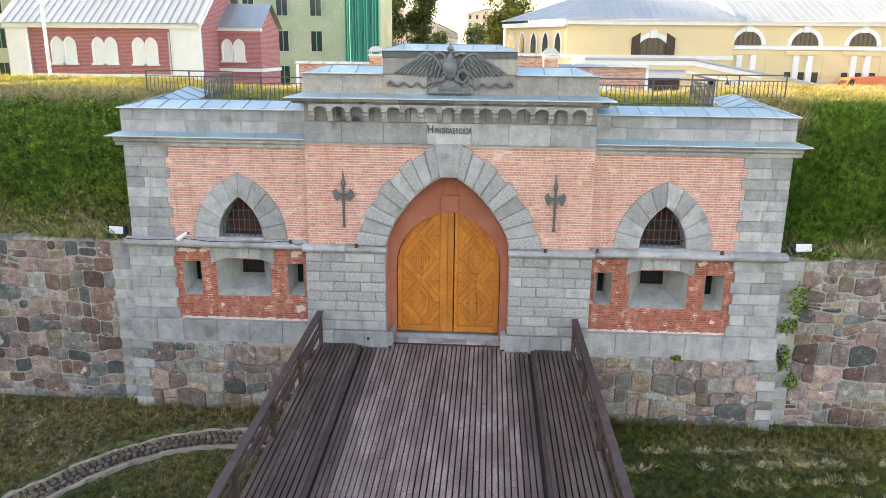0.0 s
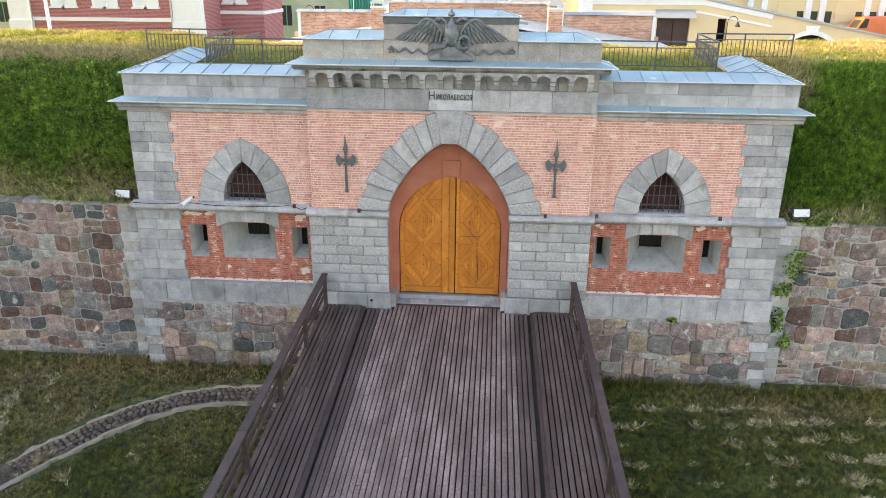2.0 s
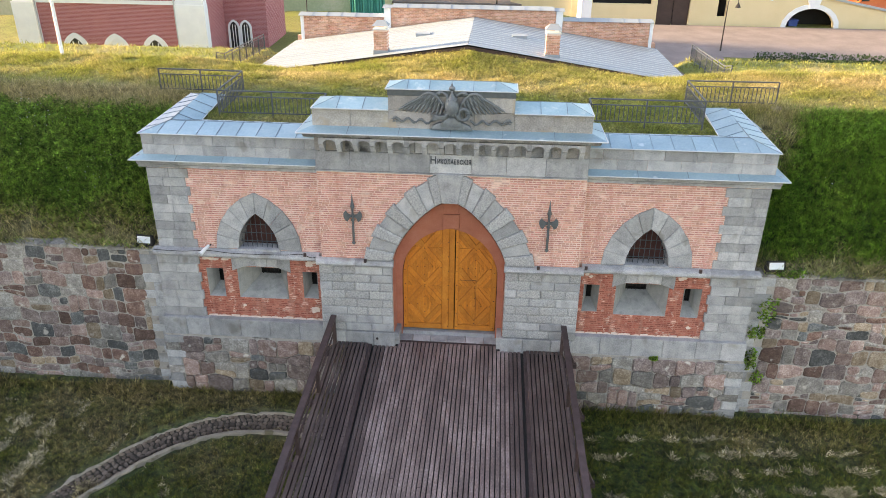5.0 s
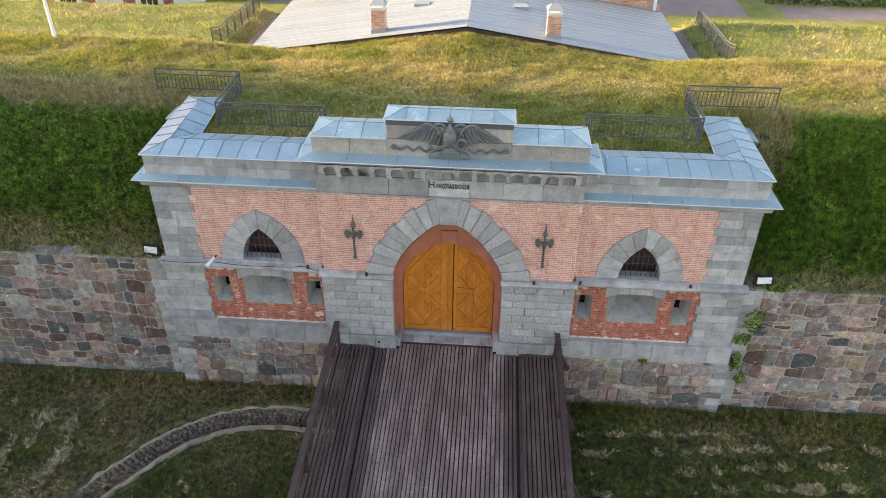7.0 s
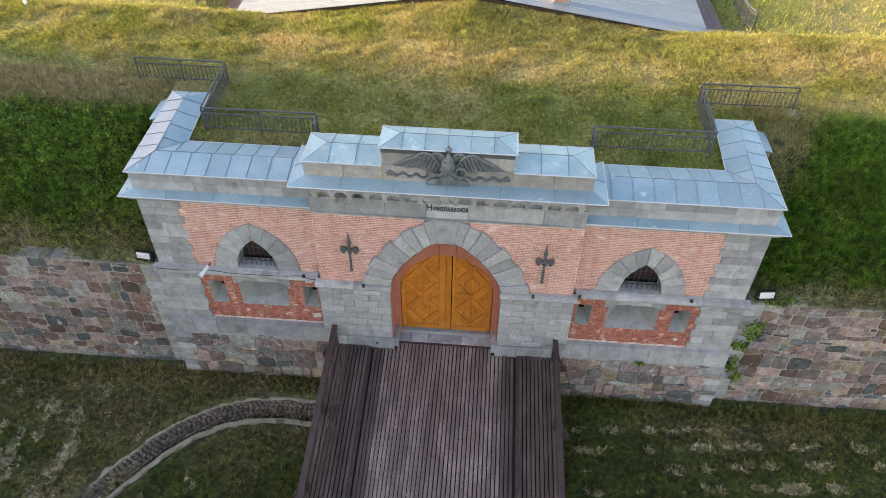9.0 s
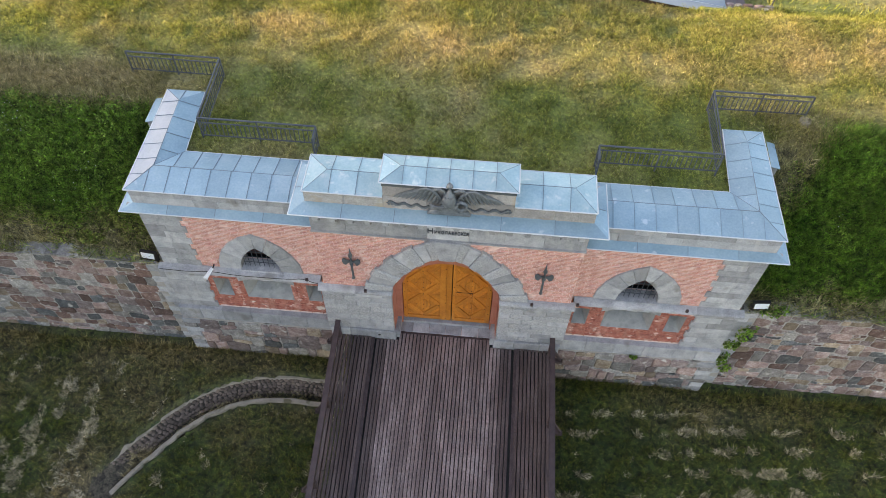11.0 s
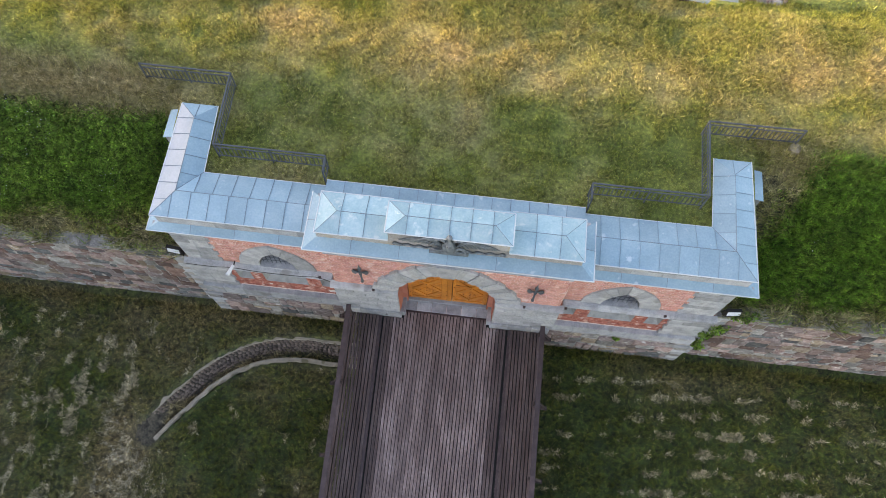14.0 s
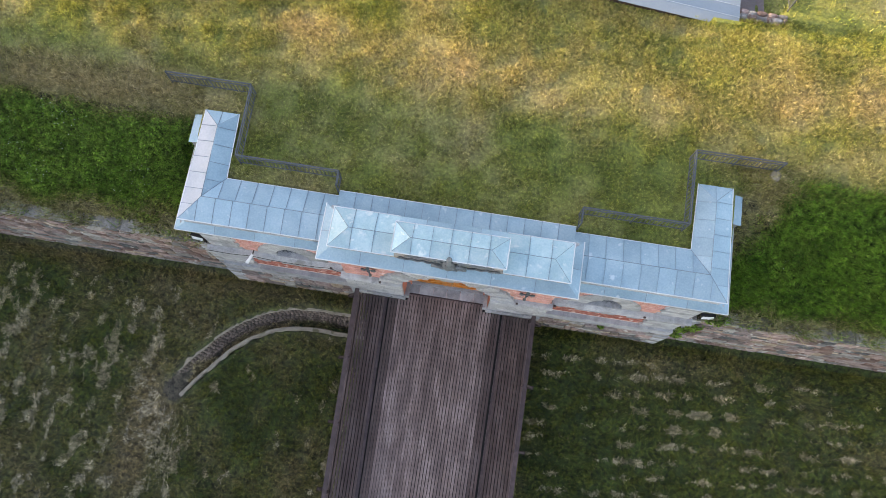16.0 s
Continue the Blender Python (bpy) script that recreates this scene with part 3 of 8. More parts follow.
# Minus patches east of the bridge also put shade into the plants' colour.
DRY_SHADE_DITCH = [(-8.6, -6.6, 3.0, 2.8, -0.45), (-14.6, -7.6, 1.6, 1.3, 0.7), (-15.5, -10.5, 1.3, 2.4, 0.55), (-20.5, -8.5, 1.0, 3.5, 0.35), (-9.5, -0.8, 6.0, 0.6, 0.35), (-24, -3, 3, 1.6, -0.3), (6.5, -3.4, 2.0, 2.4, -0.3), (11, -7.0, 9.0, 5.0, -0.22), (12, -1.3, 9, 0.9, 0.3), (9.5, -6, 2, 3, -0.2), (-17, -3, 3, 1.2, 0.1)]


def dryness(x, y):
    """How dry the plants are, 0 to 1; also lowered for shade east of the bridge."""
    x, y = np.asarray(x, float), np.asarray(y, float)
    top = 0.15 + 0.36 * fbm(x, y, 2.6, 3) - 0.10 * np.clip((x - 4) / 5, 0, 1) + 0.09 * np.clip((y - 6.5) / 3, 0, 1)
    # the x term puts shade east of the bridge into the colour
    ditch = 0.30 + 0.45 * fbm(x, y, 2.2, 4) - 0.20 * np.clip((x - 3) / 3, 0, 1)
    for px, py, a, b, q in DRY_TOP:
        top = top + q * np.exp(-((x - px) / a) ** 2 - ((y - py) / b) ** 2)
    for px, py, a, b, q in DRY_SHADE_DITCH:
        ditch = ditch + q * np.exp(-((x - px) / a) ** 2 - ((y - py) / b) ** 2)
    brown = np.clip(slope_brown(x, y), 0, 1)
    slope = 0.03 + 0.14 * fbm(x, y, 1.8, 5) + 0.6 * brown
    on_bank = (np.abs(x) > 11.3) & (y < 4.8)
    ditch = np.where(channel_gap(x, y) < CH_HALF, np.clip((-7.4 - x) / 1.5, 0, 1), ditch)
    return np.clip(np.where(y < 0.4, ditch, np.where(on_bank, slope, top)), 0, 1)


def slope_brown(x, y):
    """Where the rampart slope carries dead brush instead of green weeds, above 0.5."""
    n = 0.45 * fbm(x, y, 1.5, 6)
    left = (y - 3.9) / 0.5 + n
    right = (11.4 + 0.62 * (y - 0.4) - x) / 0.9 + n
    right = np.minimum(right, (y - 1.8) / 0.8 + n)
    rim = (np.where(x < 0, 1.75, 1.2) - y) / 0.6 + 1.6 * n
    return np.maximum(np.where(x < 0, left, right), rim - np.where(x < 0, 0.35, 0.0))


def channel_gap(x, y):
    d = np.full(np.shape(x), 99.0)
    for a, b in zip(CH[:-1], CH[1:]):
        ab = b - a
        t = np.clip(((x - a[0]) * ab[0] + (y - a[1]) * ab[1]) / (ab @ ab), 0, 1)
        d = np.minimum(d, np.hypot(x - a[0] - t * ab[0], y - a[1] - t * ab[1]))
    return d


def ditch_floor(x, y):
    return np.interp(-y, [0, 0.3, 7, 12, 60], [-2.74, -2.78, -3.72, -4.0, -4.2]) + 0.04 * waves(x, y, 1.6)


def gz(x, y):
    """The height of the ground."""
    x, y = np.asarray(x, float), np.asarray(y, float)
    ax = np.abs(x)
    floor = ditch_floor(x, y)
    d = channel_gap(x, y)
    floor = np.where(d < CH_HALF, floor - 0.58 * np.clip((x + 13.85) / 1.5, 0, 1), floor)
    flank = np.interp(y, [0.3, 0.55, 1.2, 2.0, 3.0, 4.2, 5.2, 8, 10.6, 11.6, 13.0, 15, 23, 27, 32, 36], [-2.8, 3.45, 4.2, 5.45, 6.75, 7.75, 8.14, 8.42, 8.64, 8.5, 7.7, 7.05, 6.88, 5.2, 3.5, 3.0])
    gully = np.interp(y, [13.0, 15, 23, 27, 32, 36], [6.8, 6.5, 6.3, 4.9, 3.4, 3.0])
    flank = np.where((y > 13.1) & (y < 36), gully + (flank - gully) * np.clip((ax - 12.3) / 1.1, 0, 1), flank)
    gable = 9.02 - 0.135 * ax
    mid = np.interp(y, [1.85, 2.0, 2.6, 5.0, 8.0], [-2.8, 7.95, 8.14, 8.26, 8.42])
    ridge = np.maximum(gable, 7.88)
    mid = np.where(y > 8, 8.42 + (ridge - 8.42) * np.clip((y - 8) / 4.6, 0, 1) ** 1.3, mid)
    mid = np.where(y > 13.2, 3.0, mid)
    t = np.clip((ax - 9.0) / 4.5, 0, 1)
    far = np.where(ax < 11.33, mid, flank)
    far = np.where((y > 5.4) & (y < 13.2), mid * (1 - t) + flank * t, far)
    far = np.where((ax < 12) & (y >= 13.2) & (y < 22.2), np.where(ax < 11.0, 3.0, flank), far)
    far = np.where((ax < 11.0) & (y >= 22.2) & (y < 36), 3.0, far)
    rough = np.where((y > 2.2) & (y < 26), 0.016 * waves(x, y, 1.3) + 0.012 * waves(y, x, 4.0), 0)
    far = far + np.where(ax < 11.3, rough, rough * 2.0)
    rise = np.interp(y, [36, 50, 58, 90, 400], [0, 0.6, 1.0, 1.2, 1.3]) - 1.2 * np.clip((-x - 22) / 12, 0, 1) * np.clip((y - 28) / 8, 0, 1)
    far = far + np.where(y > 24, rise, 0)
    # Unseen bank added west of the view to block the low sun.
    shade_bank = np.clip((-x - 38) / 8, 0, 1) * np.clip(8.4 - y, 0, 1)
    far = far + 20.0 * shade_bank
    return np.where(y < 0.3, floor + (23.0 + 9.0 * np.clip((y + 3) / 2, 0, 1)) * shade_bank * np.clip((y + 70) / 20, 0, 1), far)


def lines(stops):
    """Grid lines from rows of (start, end, step)."""
    out = []
    for a, b, s in stops:
        out += list(np.arange(a, b - 1e-6, s))
    return np.array(out + [stops[-1][1]])


gx = lines([(-900, -100, 100), (-100, -36, 8), (-36, -16, 0.6), (-16, -11.4, 0.17), (-11.4, -11.2, 0.1), (-11.2, -3.6, 0.17), (-3.6, 11.2, 0.6), (11.2, 11.4, 0.1), (11.4, 36, 0.6), (36, 100, 8), (100, 900, 100)])
gy = lines([(-900, -100, 100), (-100, -20, 8), (-20, -8, 0.5), (-8, -1.0, 0.16), (-1.0, 0.2, 0.3), (0.2, 0.7, 0.1), (0.7, 1.8, 0.3), (1.8, 2.1, 0.1), (2.1, 15, 0.35), (15, 30, 1), (30, 110, 8), (110, 900, 80)])
GX, GY = np.meshgrid(gx, gy)
GZ = gz(GX, GY)
nx, ny = len(gx), len(gy)
idx = np.arange(nx * ny).reshape(ny, nx)
quads = np.stack([idx[:-1, :-1], idx[:-1, 1:], idx[1:, 1:], idx[1:, :-1]], -1).reshape(-1, 4)
gm = bpy.data.meshes.new("ground")
gm.from_pydata(np.stack([GX, GY, GZ], -1).reshape(-1, 3).tolist(), [], quads.tolist())
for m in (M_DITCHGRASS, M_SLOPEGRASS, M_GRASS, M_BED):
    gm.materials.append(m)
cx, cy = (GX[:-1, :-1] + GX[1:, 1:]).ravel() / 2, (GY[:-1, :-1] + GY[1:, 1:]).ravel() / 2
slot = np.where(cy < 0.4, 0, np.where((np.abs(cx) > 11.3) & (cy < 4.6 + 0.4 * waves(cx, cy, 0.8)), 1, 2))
gm.attributes.new("dryness", "FLOAT", "POINT").data.foreach_set("value", dryness(GX, GY).ravel().astype(np.float32))
slot = np.where(channel_gap(cx, cy) < CH_HALF + 0.05, 3, slot)
gm.polygons.foreach_set("material_index", slot.astype(np.int32))
gm.polygons.foreach_set("use_smooth", np.ones(len(gm.polygons), bool))
gm.update()
ground = tagged(new("ground", gm), "grassy ditch floor, rampart slopes and terrace with dry patches", "ground", kind="structure")


def blades(name, label, x, y, z, height, width, lean, mat, tuft=0.45):
    """Many single blades of grass as one mesh, each a narrow tapering strip that leans its own way; taller in tufts of the given size."""
    n = len(x)
    height = height * (0.45 + 1.1 * np.clip(0.5 + 0.75 * fbm(x, y, tuft, 41, 2), 0, 1.2))
    rng = np.random.default_rng(len(name) + n)
    a = rng.uniform(0, 2 * math.pi, n)
    h = height * rng.uniform(0.5, 1.4, n)
    w = width * rng.uniform(0.6, 1.4, n)
    la = rng.uniform(0, 2 * math.pi, n)
    dx, dy = np.cos(a) * w / 2, np.sin(a) * w / 2
    lx, ly = np.cos(la) * h * lean, np.sin(la) * h * lean
    P = np.stack([np.stack([x - dx, y - dy, z - 0.02], -1), np.stack([x + dx, y + dy, z - 0.02], -1),
                  np.stack([x + dx * 0.3 + lx, y + dy * 0.3 + ly, z + h], -1), np.stack([x - dx * 0.3 + lx, y - dy * 0.3 + ly, z + h], -1)], 1)
    me = bpy.data.meshes.new(name)
    me.vertices.add(4 * n)
    me.vertices.foreach_set("co", P.ravel().astype(np.float32))
    me.loops.add(4 * n)
    me.loops.foreach_set("vertex_index", np.arange(4 * n, dtype=np.int32))
    me.polygons.add(n)
    me.polygons.foreach_set("loop_start", np.arange(0, 4 * n, 4, dtype=np.int32))
    me.attributes.new("dryness", "FLOAT", "POINT").data.foreach_set("value", np.repeat(dryness(x, y), 4).astype(np.float32))
    me.materials.append(mat)
    me.update(calc_edges=True)
    return tagged(new(name, me), label, "grass", kind="stuff")


def tussocks(name, label, cx, cy, cz, per, radius, height, width, mat, down=0.0):
    """Grass in separate tussocks: blades that spread outwards from the middle of each, combed towards the ditch by down."""
    rng = np.random.default_rng(len(cx))
    m = len(cx) * per
    grow = np.repeat(rng.uniform(0.55, 1.35, len(cx)), per)
    a, q = rng.uniform(0, 2 * math.pi, m), np.sqrt(rng.uniform(0, 1, m))
    x = np.repeat(cx, per) + np.cos(a) * q * radius * grow
    y = np.repeat(cy, per) + np.sin(a) * q * radius * grow
    z = gz(x, y)
    h = height * grow * rng.uniform(0.6, 1.2, m) * (1.1 - 0.45 * q)
    reach = h * (0.25 + 0.75 * q)
    lx, ly = np.cos(a) * reach + 0.2 * h * rng.normal(size=m), np.sin(a) * reach - down * h + 0.2 * h * rng.normal(size=m)
    t = np.arctan2(ly, lx) + math.pi / 2 + 0.5 * rng.normal(size=m)
    w = width * rng.uniform(0.6, 1.4, m)
    dx, dy = np.cos(t) * w / 2, np.sin(t) * w / 2
    P = np.stack([np.stack([x - dx, y - dy, z - 0.02], -1), np.stack([x + dx, y + dy, z - 0.02], -1),
                  np.stack([x + dx * 0.3 + lx, y + dy * 0.3 + ly, z + h], -1), np.stack([x - dx * 0.3 + lx, y - dy * 0.3 + ly, z + h], -1)], 1)
    me = bpy.data.meshes.new(name)
    me.vertices.add(4 * m)
    me.vertices.foreach_set("co", P.ravel().astype(np.float32))
    me.loops.add(4 * m)
    me.loops.foreach_set("vertex_index", np.arange(4 * m, dtype=np.int32))
    me.polygons.add(m)
    me.polygons.foreach_set("loop_start", np.arange(0, 4 * m, 4, dtype=np.int32))
    me.attributes.new("dryness", "FLOAT", "POINT").data.foreach_set("value", np.repeat(dryness(np.repeat(cx, per), np.repeat(cy, per)), 4).astype(np.float32))
    me.materials.append(mat)
    me.update(calc_edges=True)
    return tagged(new(name, me), label, "grass", kind="stuff")


def scatter(n, x0, x1, y0, y1, keep, seed):
    rng = np.random.default_rng(seed)
    x, y = rng.uniform(x0, x1, n), rng.uniform(y0, y1, n)
    k = keep(x, y, rng)
    x, y = x[k], y[k]
    return x, y, gz(x, y)


# ---- the gate front ----
front = thing("wall_front", "gate front of salmon brick with grey granite quoins and arch", "gate", kind="structure")
WIN_X, WIN_W, WIN_Z, WIN_H = 7.28, 0.78, 3.72, 1.46
GATE_W, GATE_Z, GATE_H = 2.1, 3.62, 2.50
DOOR_W, DOOR_Z, DOOR_H = 1.84, 2.72, 2.02
win_hole = {s: arch_pts(WIN_W, WIN_Z, WIN_H, 8, s * WIN_X) for s in (-1, 1)}
gate_hole = steep_arch_pts(GATE_W, GATE_Z, GATE_H, 16) + [(-GATE_W, -0.3), (GATE_W, -0.3)]
door_hole = arch_pts(DOOR_W, DOOR_Z, DOOR_H, 12) + [(-DOOR_W, -0.3), (DOOR_W, -0.3)]
EMB = [(5.10, 5.68, 1.64, 2.80), (6.30, 8.26, 1.56, 2.92), (8.82, 9.48, 1.56, 2.80)]


def mirrored(x0, x1, s):
    return (x0, x1) if s > 0 else (-x1, -x0)


for s in (-1, 1):
    a, b = mirrored(4.7, 11.19, s)
    part("wing_core", holed(rect(a, b, 3.3, 8.0), [win_hole[s]], 0.03, 0.55), M_MORTAR, front)
    a, b = mirrored(4.7, 11.38, s)
    holes = [rect(*mirrored(e[0], e[1], s), e[2], e[3]) for e in EMB]
    part("lower_core", holed(rect(a, b, -0.1, 3.42), holes, 0.03, 0.30), M_REDMORTAR, front)
    a, b = mirrored(4.5, 11.45, s)
    part("base_core", box(a, b, -0.26, 1.7, -3.6, -0.12), M_RUBBLEJOINT, front)
    xs = s * 11.20
    part("side_core", box(min(xs, xs - s * 0.5), max(xs, xs - s * 0.5), 0.553, 4.50, 3.0, 8.02), M_JOINT, front)
part("bay_core", holed(rect(-4.78, 4.78, -0.3, 7.3), [gate_hole], -0.335, 0.30), M_MORTAR, front)
part("gate_arch_wall", holed(rect(-2.6, 2.6, -0.3, 6.6), [door_hole], 0.304, 0.62), M_REDPLASTER, front)
part("reveal", join(*[((lambda p, q: ([(p[0], -0.40, p[1]), (q[0], -0.40, q[1]), (q[0] * 0.985, 0.31, q[1] - 0.01), (p[0] * 0.985, 0.31, p[1] - 0.01)], [(0, 1, 2, 3)]))(p, q)) for p, q in zip([(GATE_W - 0.004, 0.0)] + [(x * 0.998, z - 0.004) for x, z in steep_arch_pts(GATE_W, GATE_Z, GATE_H, 16)], [(x * 0.998, z - 0.004) for x, z in steep_arch_pts(GATE_W, GATE_Z, GATE_H, 16)] + [(-GATE_W + 0.004, 0.0)])]), M_REDPLASTER, front)
# recessed panel and block over the gate
part("arch_block", slab(rect(-0.28, 0.34, 4.80, 5.34), 0.22, 0.1, 0.01), M_REDPLASTER, front)
part("arch_block", slab(rect(-0.24, 0.30, 5.40, 6.05), 0.27, 0.05, 0.01), M_REDPLASTER, front)
# dark plate added behind the openings so that they look deep
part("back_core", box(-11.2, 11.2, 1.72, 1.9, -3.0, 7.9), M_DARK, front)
# walls added behind the windows, inner shade in their colour
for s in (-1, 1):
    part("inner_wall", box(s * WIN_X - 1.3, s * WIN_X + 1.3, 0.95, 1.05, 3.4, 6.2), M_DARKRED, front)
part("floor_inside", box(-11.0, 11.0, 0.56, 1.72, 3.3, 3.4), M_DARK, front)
part("bay_top", box(-4.78, 4.78, -0.335, 0.95, 7.3, 8.5), M_JOINT, front)
part("stage_core", box(-4.77, 4.77, -0.40, 1.0, 8.5, 9.38), M_JOINT, front)
part("top_core", box(-2.13, 2.13, -0.40, 0.55, 9.3, 10.1), M_JOINT, front)
part("parapet_core", join(box(-11.2, -4.8, 0.06, 1.8, 7.2, 8.13), box(4.8, 11.2, 0.06, 1.8, 7.2, 8.13)), M_JOINT, front)


def blocks(x0, x1, z0, z1, y, rows, width, mat, name="ashlar_block", seed=1, depth=0.12, bevel=0.012, bulge=0.0, gap=0.008, jit=0.2, parent=None, skip=None, rowmats=None):
    """Courses of dressed stones."""
    rng = random.Random(seed)
    h = (z1 - z0) / rows
    for r in range(rows):
        n = max(1, round((x1 - x0) / width))
        cuts = [x0 + (x1 - x0) * k / n for k in range(n + 1)]
        if r % 2 and n > 1:
            st = (x1 - x0) / n
            cuts = [x0] + [x0 + st * (k + 0.5) for k in range(n)] + [x1]
        cuts = [cuts[0]] + [c + rng.uniform(-jit, jit) * width * 0.5 for c in cuts[1:-1]] + [cuts[-1]]
        for a, b in zip(cuts[:-1], cuts[1:]):
            if b - a < 0.06 or (skip and skip((a + b) / 2, z0 + h * (r + 0.5))):
                continue
            m = mat if not isinstance(mat, (list, tuple)) else rng.choice(mat)
            dy = rng.uniform(-0.006, 0.006)
            part(name, slab(rect(a + gap / 2, b - gap / 2, z0 + r * h + gap / 2, z0 + (r + 1) * h - gap / 2), y + dy, depth, bevel, bulge), m, parent or front)


# wing parapets: two courses
for s in (-1, 1):
    a, b = mirrored(4.80, 11.22, s)
    blocks(a, b, 7.36, 8.15, 0.0, 2, 1.15, M_GRANITE, seed=3 + s)
# quoins above the string, long and short by turns
for s in (-1, 1):
    rng = random.Random(20 + s)
    z = 3.68
    n = 9
    h = (6.86 - z) / n
    for r in range(n):
        inner = 9.70 + (0.10 if r % 2 else -0.04)
        mid = rng.uniform(10.35, 10.75)
        for x0, x1 in ((inner, mid), (mid, 11.21)):
            a, b = mirrored(x0, x1, s)
            part("quoin", slab(rect(a + 0.004, b - 0.004, z + r * h + 0.004, z + (r + 1) * h - 0.004), -0.02 + rng.uniform(-0.005, 0.005), 0.2, 0.012), M_GRANITE, front)
        for k, (y0, y1) in enumerate(((0.19, 1.3), (1.3, 2.6), (2.6, 3.8), (3.8, 4.52))):
            yy0, yy1 = y0 + (0.3 if r % 2 and k else 0), y1 + (0.3 if r % 2 and k < 3 else 0)
            a, b = mirrored(11.13, 11.215, s)
            part("side_stone", box(a, b, yy0 + 0.004, yy1 - 0.004, z + r * h + 0.004, z + (r + 1) * h - 0.004), M_GRANITE, front)
    # lower quoins
    n = 7
    z0, z1 = 0.66, 3.38
    h = (z1 - z0) / n
    for r in range(n):
        inner = 9.72 + (0.06 if r % 2 else -0.03)
        mid = rng.uniform(10.2, 10.8)
        for x0, x1 in ((inner, mid), (mid, 11.36)):
            a, b = mirrored(x0, x1, s)
            part("quoin", slab(rect(a + 0.004, b - 0.004, z0 + r * h + 0.004, z0 + (r + 1) * h - 0.004), -0.08 + rng.uniform(-0.006, 0.006), 0.4, 0.012), M_GRANITE, front)
    # plinth course over the rubble
    cuts = [4.80, 5.9, 7.1, 8.3, 9.55, 10.5, 11.44]
    for x0, x1 in zip(cuts[:-1], cuts[1:]):
        a, b = mirrored(x0, x1, s)
        part("plinth_block", slab(rect(a + 0.005, b - 0.005, -0.18, 0.655), -0.24 + rng.uniform(-0.008, 0.008), 0.4, 0.015), M_GRANITE, front)

# frieze of the middle bay
blocks(-4.78, 4.78, 7.16, 7.86, -0.405, 1, 1.3, M_GRANITE, seed=31, depth=0.12)
blocks(-4.78, 4.78, 7.865, 8.44, -0.40, 1, 1.19, [M_GRANITE, M_GRANITE, M_GRANITE_WARM, M_GRANITE_SOOT], seed=32, depth=0.1)
for s in (-1, 1):
    a, b = mirrored(4.66, 4.79, s)
    for z0, z1 in ((7.16, 7.86), (7.865, 8.44)):
        part("ashlar_block", box(a, b, -0.30, 0.06, z0, z1 - 0.005), M_GRANITE, front)
part("frieze_fillet", profile_x([(-0.34, 7.10), (-0.47, 7.12), (-0.47, 7.155), (-0.34, 7.155)], -4.80, 4.80), M_GRANITE, front)
# stage and top block
blocks(-4.78, -2.14, 8.74, 9.38, -0.45, 1, 1.3, M_GRANITE_WARM, seed=33, depth=0.1)
blocks(2.14, 4.78, 8.74, 9.38, -0.45, 1, 1.3, M_GRANITE_WARM, seed=34, depth=0.1)
blocks(-2.14, 2.14, 8.74, 9.38, -0.46, 1, 1.5, M_GRANITE_WARM, seed=35, depth=0.1)
blocks(-2.14, 2.14, 9.385, 9.90, -0.46, 1, 1.1, M_GRANITE_WARM, seed=36, depth=0.1)
for s in (-1, 1):
    a, b = mirrored(4.70, 4.775, s)
    part("ashlar_block", box(a, b, -0.34, 1.0, 8.74, 9.38), M_GRANITE, front)
    a, b = mirrored(2.08, 2.15, s)
    part("ashlar_block", box(a, b, -0.35, 0.55, 9.39, 9.90), M_GRANITE, front)
part("top_band", box(-2.15, 2.15, -0.50, 0.58, 9.905, 10.12), M_IRON, front, "dark sheet band under the top roof")


# corbel table: small brackets with round niches between them
def corbel(x):
    prof = [(-0.40, 7.90), (-0.48, 7.86), (-0.55, 7.88), (-0.57, 7.95), (-0.62, 7.96), (-0.62, 8.04), (-0.70, 8.06), (-0.71, 8.16), (-0.78, 8.20), (-0.78, 8.44), (-0.38, 8.44)]
    n = len(prof)
    V = [(xx, p[0], p[1]) for xx in (x - 0.085, x + 0.085) for p in prof]
    F = [(i, (i + 1) % n, n + (i + 1) % n, n + i) for i in range(n)]
    return V, F + [tuple(range(n))[::-1], tuple(range(n, 2 * n))]


NC = 16
step = 8.92 / (NC - 1)
for k in range(NC):
    part("corbel", corbel(-4.45 + k * step), M_GRANITE, front)
for k in range(NC - 1):
    c = -4.45 + (k + 0.5) * step
    w = step / 2 - 0.065
    pts = [(c + w * math.cos(math.pi * i / 8), 8.20 + 0.17 * math.sin(math.pi * i / 8)) for i in range(9)]
    V, F = [], []
    for x, z in pts:
        V += [(x, -0.775, z), (x, -0.775, 8.44), (x, -0.39, z)]
    for i in range(8):
        F += [(3 * i, 3 * i + 3, 3 * i + 4, 3 * i + 1), (3 * i, 3 * i + 2, 3 * i + 5, 3 * i + 3)]
    part("corbel_arch", (V, F), M_GRANITE, front)

# cornice slab and its sheet cover
cuts = [-5.06, -3.4, -1.6, 0.2, 1.9, 3.6, 5.06]
for a, b in zip(cuts[:-1], cuts[1:]):
    part("cornice_stone", profile_x([(-0.40, 8.442), (-0.72, 8.442), (-0.76, 8.49), (-0.86, 8.52), (-0.90, 8.60), (-0.40, 8.62)], a + 0.004, b - 0.004), M_GRANITE_SOOT, front)
for s in (-1, 1):
    a, b = mirrored(4.80, 5.06, s)
    part("cornice_stone", box(a, b, -0.395, 1.35, 8.45, 8.60), M_GRANITE, front)

